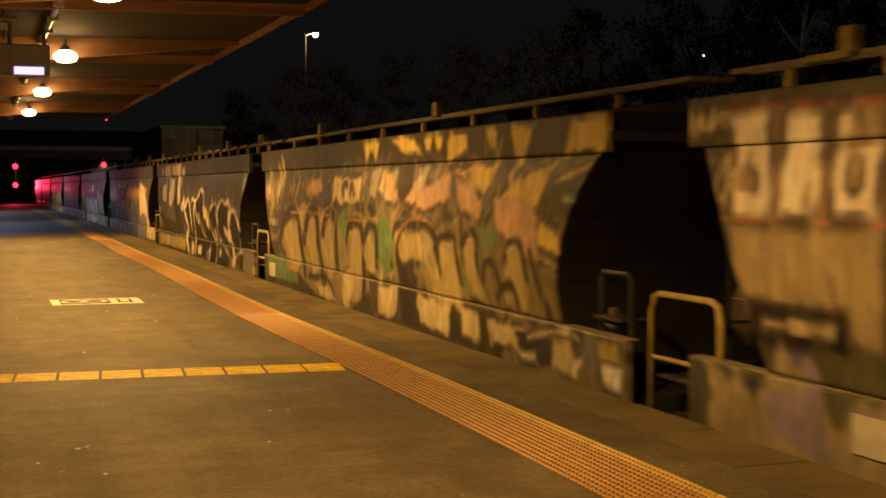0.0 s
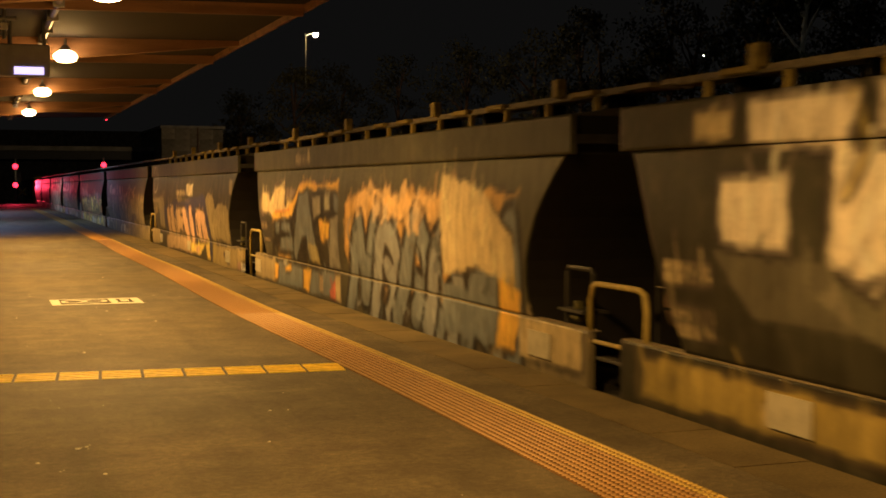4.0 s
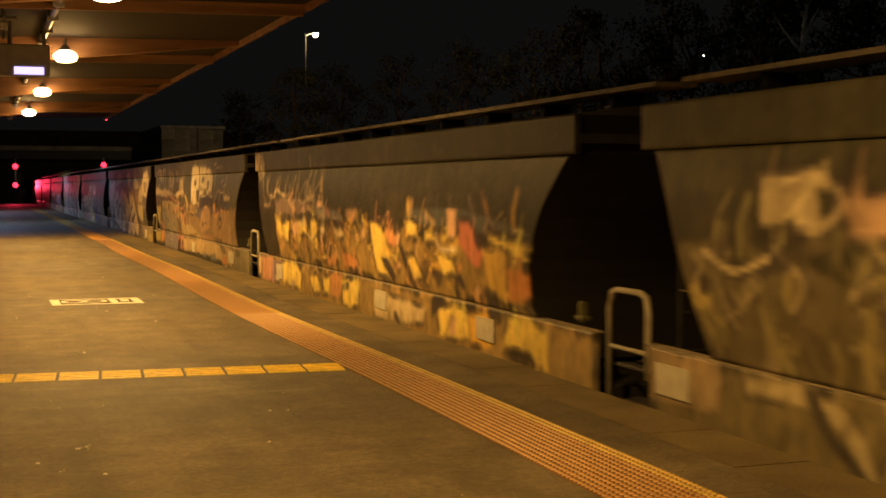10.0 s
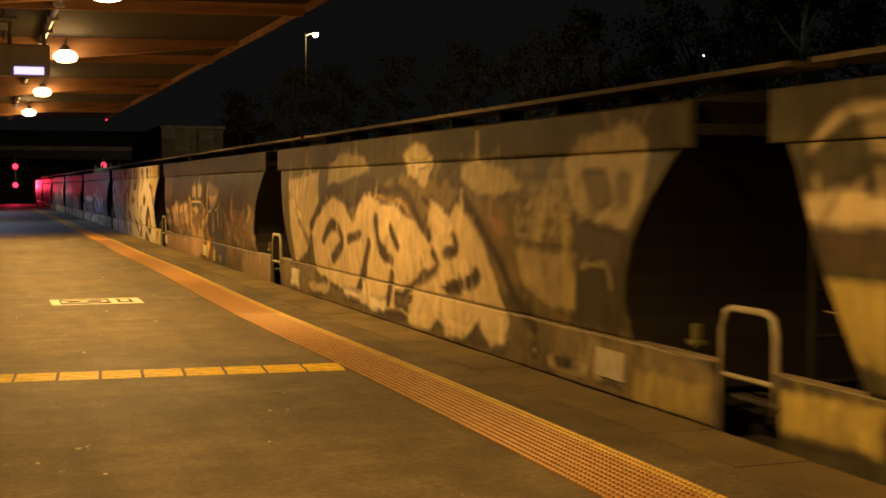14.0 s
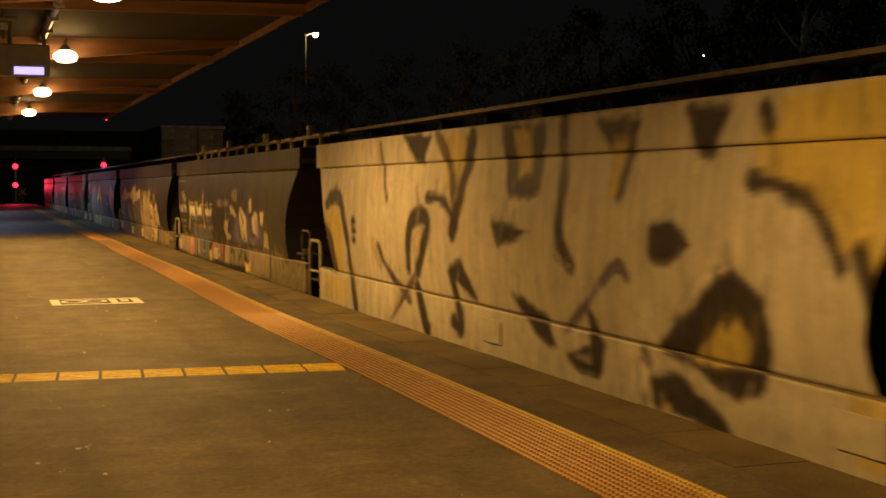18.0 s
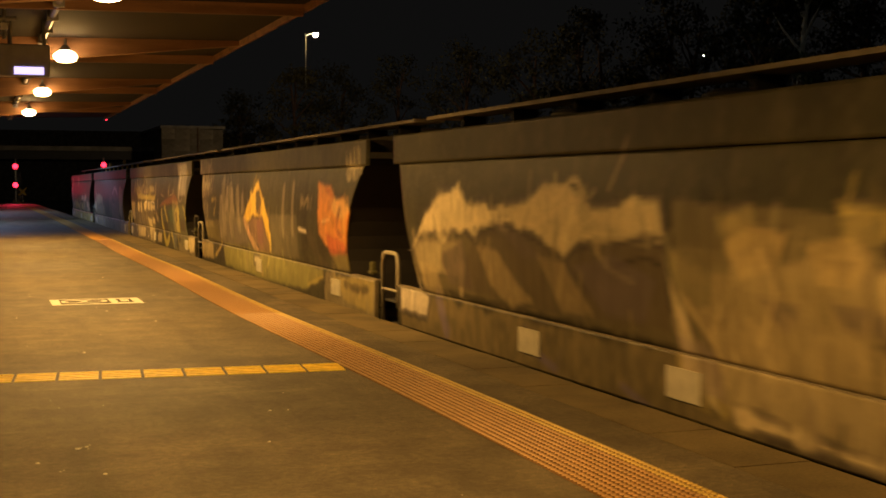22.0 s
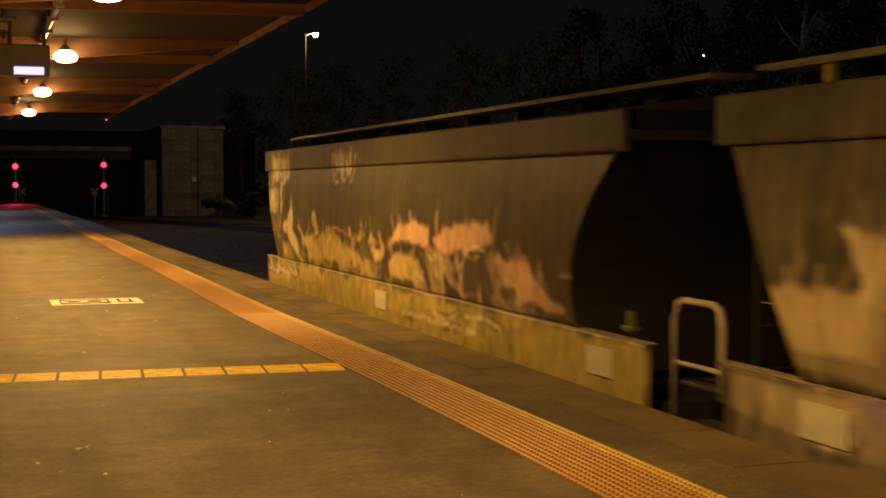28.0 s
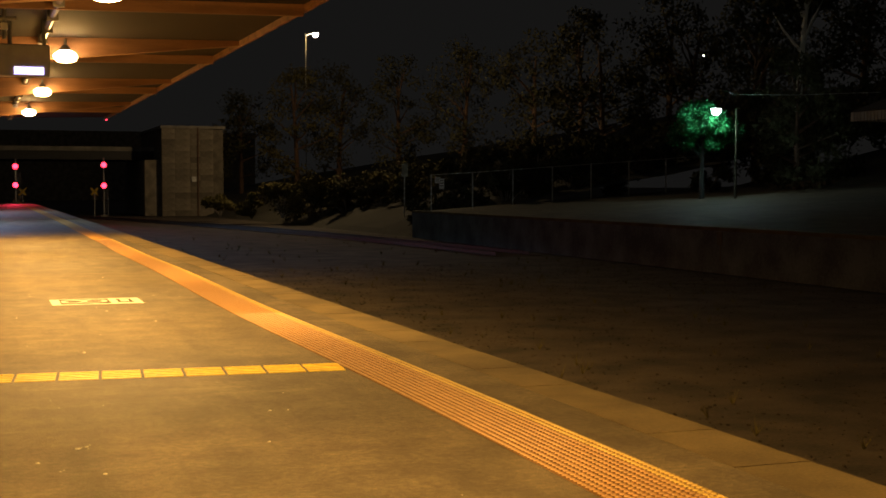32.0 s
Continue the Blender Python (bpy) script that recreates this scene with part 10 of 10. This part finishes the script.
def panel(name, canvas, z0, z1, nz, out, rear, front, length, parent, depth=0.02):
    """A painted steel sheet of the near side, with a return edge all round."""
    na = int(length / 0.031)
    z = np.linspace(z0, z1, nz)
    r, f = rear(z), length - front(z)
    t = np.linspace(0, 1, na)
    A = r[:, None] + (f - r)[:, None] * t[None, :]
    Z = np.repeat(z[:, None], na, 1)
    X = -SIDE - np.repeat(out(z)[:, None], na, 1)
    co = np.stack([X, -A, Z - RAIL_Z], -1).reshape(-1, 3)
    i = np.clip(A / CSTEP - 0.5, 0, CA - 2)
    j = np.clip((Z - CZ0) / CSTEP - 0.5, 0, CZ - 2)
    i0, j0 = i.astype(int), j.astype(int)
    fi, fj = (i - i0)[..., None], (j - j0)[..., None]
    col = (canvas[j0, i0] * (1 - fi) + canvas[j0, i0 + 1] * fi) * (1 - fj) + (canvas[j0 + 1, i0] * (1 - fi) + canvas[j0 + 1, i0 + 1] * fi) * fj
    idx = np.arange(nz * na).reshape(nz, na)
    quads = np.stack([idx[:-1, :-1], idx[1:, :-1], idx[1:, 1:], idx[:-1, 1:]], -1).reshape(-1, 4)
    rim = np.concatenate([idx[0, :], idx[1:, -1], idx[-1, -2::-1], idx[-2:0:-1, 0]])
    back = co[rim] + np.array((depth, 0, 0))
    n0 = len(co)
    k = np.arange(len(rim))
    k2 = (k + 1) % len(rim)
    edge = np.stack([rim[k], rim[k2], n0 + k2, n0 + k], -1)
    allco = np.concatenate([co, back])
    allcol = np.concatenate([col.reshape(-1, 3), col.reshape(-1, 3)[rim]])
    faces = np.concatenate([quads, edge])
    me = bpy.data.meshes.new(name)
    me.vertices.add(len(allco))
    me.vertices.foreach_set("co", allco.astype(np.float32).ravel())
    me.loops.add(faces.size)
    me.loops.foreach_set("vertex_index", faces.astype(np.int32).ravel())
    me.polygons.add(len(faces))
    me.polygons.foreach_set("loop_start", np.arange(0, faces.size, 4, dtype=np.int32))
    me.polygons.foreach_set("use_smooth", np.concatenate([np.ones(len(quads), bool), np.zeros(len(edge), bool)]))
    me.update(calc_edges=True)
    at = me.attributes.new("paint", "FLOAT_COLOR", "POINT")
    at.data.foreach_set("color", np.concatenate([np.clip(allcol, 0.005, 0.9), np.ones((len(allcol), 1))], 1).astype(np.float32).ravel())
    me.materials.append(M_PAINT)
    ob = new(name, me)
    ob.parent = parent
    return ob


def wagon_meshes():
    """Meshes that all wagons share; wagon space: x across, -y forward from the rear corner, z from the rail top."""
    s = {}
    R = -RAIL_Z
    # hopper body with sloped ends
    bm = B()
    rings = []
    for z in (2.19, 1.86, 1.7, 1.5, 1.3, 1.1, 0.9, 0.72, 0.56, 0.385, 0.0, -0.35):
        o = float(side_out(z)) if z > 0.38 else -0.035 - 0.35 * (0.385 - z)
        if z > 1.9:
            o = 0.0
        r, f = float(inset_rear(z)) + 0.012, BODY_L - float(inset_front(z)) - 0.012
        if z < 0:
            r, f = 1.6, BODY_L - 1.6
        x = SIDE + o - 0.012
        rings.append([bm.verts.new(c) for c in ((-x, -r, z + R), (x, -r, z + R), (x, -f, z + R), (-x, -f, z + R))])
    for a, b in zip(rings, rings[1:]):
        for j in range(4):
            bm.faces.new((a[j], a[(j + 1) % 4], b[(j + 1) % 4], b[j]))
    bm.faces.new(rings[0])
    bm.faces.new(rings[-1][::-1])
    bmesh.ops.recalc_face_normals(bm, faces=bm.faces)
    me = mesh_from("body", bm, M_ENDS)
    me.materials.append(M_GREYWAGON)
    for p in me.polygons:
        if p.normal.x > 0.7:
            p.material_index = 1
    s["body"] = me
    # roof
    bm = B()
    prof = ((-1.44, 2.195), (-0.95, 2.27), (-0.4, 2.33), (0.4, 2.33), (0.95, 2.27), (1.44, 2.195))
    rows = [[bm.verts.new((x, -y, z + R)) for x, z in prof] for y in (0.08, BODY_L - 0.1)]
    for j in range(5):
        bm.faces.new((rows[0][j], rows[0][j + 1], rows[1][j + 1], rows[1][j]))
    bm.faces.new(rows[0])
    bm.faces.new(rows[1][::-1])
    s["roof"] = mesh_from("roof", bm, M_GREYWAGON)
    bm = B()
    lathe(bm, [(0.30, 2.32 + R), (0.30, 2.40 + R), (0.22, 2.44 + R)], 0, 0, 16)
    s["hatch"] = mesh_from("hatch", bm, M_GREYWAGON)
    # walkway boards
    bm = B()
    box(bm, -0.92, -0.52, -BODY_L - 0.38, 0.36, 2.415 + R, 2.455 + R)
    s["walkway"] = mesh_from("walkway", bm, M_WALKWAY)
    bm = B()
    tube(bm, [(-1.0, 0.05, 2.40 + R), (-1.0, -BODY_L, 2.40 + R)], 0.014, 6)
    s["long_rail"] = mesh_from("long_rail", bm, M_WALKWAY)
    bm = B()
    box(bm, -0.80, -0.50, -0.02, 0.02, 2.26 + R, 2.415 + R)
    s["bracket"] = mesh_from("bracket", bm, M_UNDER)
    bm = B()
    box(bm, -1.02, -0.96, -0.03, 0.03, 2.24 + R, 2.38 + R, 0.008)
    s["latch_post"] = mesh_from("latch_post", bm, M_LATCH)
    bm = B()
    box(bm, -1.0, -0.80, -0.24, 0.24, 2.40 + R, 2.455 + R, 0.012)
    s["hatch_cover"] = mesh_from("hatch_cover", bm, M_LATCH)
    bm = B()
    box(bm, -1.0, -0.90, -0.07, 0.07, 2.43 + R, 2.61 + R, 0.012)
    s["tall_block"] = mesh_from("tall_block", bm, M_LATCH)
    # sill details
    bm = B()
    box(bm, -SIDE - 0.003, -SIDE + 0.1, -BODY_L - 0.34, -0.02, 0.374 + R, 0.386 + R)
    s["flange"] = mesh_from("sill_flange", bm, M_WALKWAY)
    bm = B()
    tube(bm, [(-SIDE - 0.036, -0.62, 0.84 + R), (-SIDE - 0.036, -BODY_L + 0.94, 0.84 + R)], 0.004, 4)
    s["grab_line"] = mesh_from("seam_bead", bm, M_WALKWAY)
    bm = B()
    box(bm, SIDE - 0.1, SIDE, -BODY_L - 0.2, -0.02, -0.25 + R, 0.38 + R)
    s["far_sill"] = mesh_from("far_sill", bm, M_GREYWAGON)
    bm = B()
    box(bm, -SIDE - 0.016, -SIDE - 0.002, -0.24, 0.24, 0.04 + R, 0.27 + R)
    s["placard"] = mesh_from("placard", bm, M_PLATE)
    bm = B()
    box(bm, -1.2, 1.2, -BODY_L - 0.25, 0.05, -0.32 + R, -0.1 + R)
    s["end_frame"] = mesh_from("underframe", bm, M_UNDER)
    # end hoop
    for key, material, top, a1 in (("hoop_pale", M_RAILGREY, 0.76, -0.02), ("hoop_yellow", M_RAILYELLOW, 0.78, -0.35)):
        bm = B()
        x = -SIDE + 0.03
        pts = [(x, 0.62, -0.2 + R), (x, 0.62, top - 0.14 + R), (x, 0.58, top - 0.03 + R), (x, 0.50, top + R), (x, a1 + 0.12, top + R), (x, a1 + 0.03, top - 0.03 + R), (x, a1, top - 0.14 + R), (x, a1, 0.1 + R)]
        tube(bm, pts, 0.026, 8)
        tube(bm, [(x, 0.62, 0.30 + R), (x, a1, 0.30 + R)], 0.02, 6)
        s[key] = mesh_from("end_handrail", bm, material, True)
    bm = B()
    tube(bm, [(-0.75, 0.35, 0.62 + R), (0.75, 0.35, 0.62 + R)], 0.24, 16)
    s["tank"] = mesh_from("air_reservoir", bm, M_RUST, True)
    bm = B()
    tube(bm, [(-0.9, 0.98, 0.80 + R), (-0.9, 0.92, 0.80 + R), (-0.9, -0.42, 0.80 + R), (-0.9, -0.48, 0.80 + R)], 0.19, 16)
    box(bm, -1.0, -0.8, 0.15, 0.25, 0.0 + R, 0.64 + R)
    s["long_tank"] = mesh_from("air_reservoir", bm, M_OXIDE, True)
    bm = B()
    box(bm, -SIDE + 0.05, -SIDE + 0.13, -BODY_L + 0.02, -BODY_L + 0.08, 0.42 + R, 0.60 + R, 0.015)
    box(bm, -SIDE + 0.04, -SIDE + 0.14, -BODY_L - 0.03, -BODY_L + 0.13, 0.44 + R, 0.48 + R, 0.01)
    s["brake_box"] = mesh_from("brake_lever", bm, M_OLIVE)
    bm = B()
    xs = -SIDE + 0.10
    tube(bm, [(xs, -BODY_L + 0.30, 0.38 + R), (xs, -BODY_L + 0.30, 0.84 + R), (xs, -BODY_L + 0.26, 0.88 + R), (xs, -BODY_L - 0.18, 0.88 + R), (xs, -BODY_L - 0.22, 0.84 + R), (xs, -BODY_L - 0.22, 0.10 + R)], 0.022, 6)
    box(bm, xs - 0.10, xs + 0.16, -BODY_L - 0.2, -BODY_L + 0.28, 0.50 + R, 0.53 + R, 0.006)
    s["end_step"] = mesh_from("end_step", bm, M_DARKSTEEL)
    bm = B()
    for zz in (0.15, 0.45):
        box(bm, -SIDE + 0.02, -SIDE + 0.28, -0.1, 0.5, zz - 0.3 + R, zz - 0.27 + R, 0.006)
    s["foot_step"] = mesh_from("foot_step", bm, M_DARKSTEEL)
    bm = B()
    tube(bm, [(-SIDE + 0.35, 0.05, 0.1 + R), (-SIDE + 0.35, 0.05, 1.95 + R)], 0.02, 6)
    tube(bm, [(-SIDE + 0.75, 0.05, 0.1 + R), (-SIDE + 0.75, 0.05, 1.95 + R)], 0.02, 6)
    for i in range(6):
        tube(bm, [(-SIDE + 0.35, 0.05, 0.3 + 0.3 * i + R), (-SIDE + 0.75, 0.05, 0.3 + 0.3 * i + R)], 0.014, 6)
    s["end_ladder"] = mesh_from("end_ladder", bm, M_UNDER)
    bm = B()
    box(bm, -SIDE + 0.02, SIDE - 0.02, -BODY_L - 0.02, -BODY_L + 0.10, 1.95 + R, 2.03 + R)
    s["end_beam"] = mesh_from("end_beam", bm, M_DARKSTEEL)
    bm = B()
    box(bm, -0.14, 0.14, -0.05, 0.62, 0.75, 1.02, 0.03)
    box(bm, -0.2, 0.2, 0.50, 0.72, 0.70, 1.06, 0.04)
    s["coupler"] = mesh_from("coupler", bm, M_UNDER)
    bm = B()
    for xx in (-1.02, 1.02):
        box(bm, xx - 0.08, xx + 0.08, -1.25, 1.25, 0.38, 0.60, 0.02)
        for yy in (-0.9, 0.9):
            box(bm, xx - 0.13, xx + 0.13, yy - 0.16, yy + 0.16, 0.30, 0.62, 0.03)
    box(bm, -1.0, 1.0, -0.2, 0.2, 0.4, 0.72, 0.02)
    s["bogie"] = mesh_from("bogie_frame", bm, M_UNDER)
    bm = B()
    for xx in (-0.8, 0.8):
        lathe(bm, [(0.46, xx - 0.07), (0.46, xx - 0.03), (0.43, xx + 0.0), (0.43, xx + 0.06)] if xx > 0 else [(0.43, xx - 0.06), (0.43, xx), (0.46, xx + 0.03), (0.46, xx + 0.07)], 0, 0, 20, "x")
    lathe(bm, [(0.07, -0.8), (0.07, 0.8)], 0, 0, 10, "x")
    s["wheelset"] = mesh_from("wheelset", bm, M_UNDER)
    bm = B()
    for yy in (-3.2, -6.8, -10.4):
        t = [bm.verts.new((x, yy + y, 0.75)) for x, y in ((-1.1, -1.2), (1.1, -1.2), (1.1, 1.2), (-1.1, 1.2))]
        u = [bm.verts.new((x, yy + y, 0.28)) for x, y in ((-0.5, -0.4), (0.5, -0.4), (0.5, 0.4), (-0.5, 0.4))]
        for j in range(4):
            bm.faces.new((t[j], t[(j + 1) % 4], u[(j + 1) % 4], u[j]))
        bm.faces.new(t)
        bm.faces.new(u[::-1])
    s["chutes"] = mesh_from("discharge_chute", bm, M_UNDER)
    return s


LABELS = {
    16: "grain hopper wagon with cream bar-like graffiti over mauve swirls", 15: "grain hopper wagon covered in yellow, pink and olive graffiti",
    14: "dark grain hopper wagon with large black forms outlined in cream", 13: "grain hopper wagon with blue graffiti on an orange glow",
    12: "grey grain hopper wagon with faded pink and cream graffiti", 11: "brown grain hopper wagon with dense cream and olive graffiti",
    10: "grain hopper wagon with bright yellow and orange graffiti", 9: "grain hopper wagon with lilac, blue and orange graffiti pieces",
    8: "grain hopper wagon with large cream graffiti forms edged in mauve", 7: "dark grain hopper wagon with a navy and cream graffiti piece",
    6: "grain hopper wagon sprayed silver all over with dark accents", 5: "dark grain hopper wagon with cream and violet graffiti and painted blocks",
    4: "olive grain hopper wagon with pale yellow graffiti along the side", 3: "grain hopper wagon with an orange arch and a red-orange patch",
    2: "grain hopper wagon with green and yellow looping graffiti", 1: "grey grain hopper wagon with faint faded cream graffiti",
    0: "brown last grain hopper wagon with a yellow sill and pale graffiti",
}
BLOCKY = {16, 14, 13, 12, 5}
RAILED = {15, 1}
FRONT_LONG = {6: 0.2, 4: 0.14}
PLACARDS = {16: (2.1,), 15: (0.82,), 14: (2.28,), 13: (0.25, 12.9), 12: (1.94, 7.1, 12.33), 11: (0.46, 6.72), 10: (1.97, 7.87, 11.48), 9: (7.13, 12.03), 8: (1.24, 12.34),
            7: (0.42, 6.93), 6: (7.06, 12.8), 5: (0.56, 5.76), 4: (4.13, 6.93), 3: (6.56, 11.98), 2: (0.42, 6.5, 12.6), 1: (1.23, 13.02), 0: (6.99, 13.15)}
SH = wagon_meshes()
WAGONS = []
for k in range(N_WAGONS):
    w = thing("grain_wagon", (TRACK_X, 0, RAIL_Z), LABELS[k], "railway wagon", "train of grain wagons")
    canvas = paint_wagon(k)
    zero = lambda z: np.zeros_like(z)
    panel("side_sheet", canvas, 0.388, 1.855, 46, side_out, inset_rear, lambda z: inset_front(z) - FRONT_LONG.get(k, 0.0), BODY_L, w)
    panel("top_lip", canvas, 1.858, 2.20, 12, lambda z: zero(z) + 0.012, lambda z: zero(z) - 0.02, lambda z: zero(z), BODY_L, w, 0.05)
    panel("sill", canvas, -0.085 if k in (4, 5, 8) else -0.22, 0.372, 24, lambda z: zero(z), lambda z: zero(z) + (-0.02 if k in BLOCKY else 0.1), lambda z: zero(z), BODY_L + 0.34, w, 0.05)
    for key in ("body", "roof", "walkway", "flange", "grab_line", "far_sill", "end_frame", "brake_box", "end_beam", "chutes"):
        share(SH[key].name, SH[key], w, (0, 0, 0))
    for i in range(9):
        share("bracket", SH["bracket"], w, (0, -0.6 - i * 1.54, 0))
    for i in range(4):
        share("hatch", SH["hatch"], w, (0.1, -1.9 - i * 3.25, 0))
    if k in BLOCKY:
        for i in range(13):
            share("latch_post", SH["latch_post"], w, (0, -0.5 - i * 1.05, 0))
        for i in range(12):
            if i % 3 != 1:
                share("hatch_cover", SH["hatch_cover"], w, (0, -0.9 - i * 1.08, 0))
        for a in (1.1, 4.6, 8.6, 12.2):
            share("tall_block", SH["tall_block"], w, (0, -a, 0))
        share("long_rail", SH["long_rail"], w, (0.05, 0, 0))
    elif k in RAILED:
        share("long_rail", SH["long_rail"], w, (0, 0, 0))
        for i in range(8):
            share("latch_post", SH["latch_post"], w, (0.0, -0.6 - i * 1.75, 0.0))
        for a in (2.3, 8.0):
            share("tall_block", SH["tall_block"], w, (0, -a, 0))
    for a in PLACARDS[k]:
        share("placard", SH["placard"], w, (0, -a, 0), "plain white placard")
    if k:
        share("end_handrail", SH["hoop_yellow" if k in BLOCKY - {5} | {15} else "hoop_pale"], w, (0, 0, 0), "bent tube handrail at the wagon end")
    if k in BLOCKY | {6, 15}:
        share("air_reservoir", SH["long_tank" if k == 15 else "tank"], w, (0, 0, 0))
    if k in BLOCKY | {15, 2}:
        share("end_step", SH["end_step"], w, (0, 0, 0), "dark step with a bent tube frame")
    if k:
        share("foot_step", SH["foot_step"], w, (0, 0, 0))
        share("end_ladder", SH["end_ladder"], w, (0, 0, 0))
    share("coupler", SH["coupler"], w, (0, 0, 0))
    fc = share("coupler", SH["coupler"], w, (0, -BODY_L, 0))
    fc.rotation_euler = (0, 0, math.pi)
    for yb in (-1.9, -BODY_L + 1.9):
        bog = share("bogie_frame", SH["bogie"], w, (0, yb, 0))
        for yw in (-0.9, 0.9):
            share("wheelset", SH["wheelset"], bog, (0, yw, 0.46))
    WAGONS.append(w)


# slack in the couplings, wagon by wagon from the rear
SLACK = (-0.05, -0.22, -0.3, -0.42, -0.44, -0.32, -0.25, -0.32, -0.14, 0.05, 0.2, 0.2, 0.32, -0.12, 0.15, 0.18, 0.07)


def rear_y(k, t):
    """Where the rear corner of wagon k stands at t seconds: the train gains speed gently from about 7 to 9 m/s."""
    u = t / 10
    return 12303.5 * (0.01999 - 0.0012 * k - (5.70327e-3 * u + 2.45259e-4 * u * u + 5.15325e-6 * u ** 3)) - 1.687 + SLACK[k]


def motions():
    times = [i * 1.0 for i in range(33)]
    for k, w in enumerate(WAGONS):
        walk(w, [(t, pose(TRACK_X, rear_y(k, t), RAIL_Z)) for t in times])


motions()
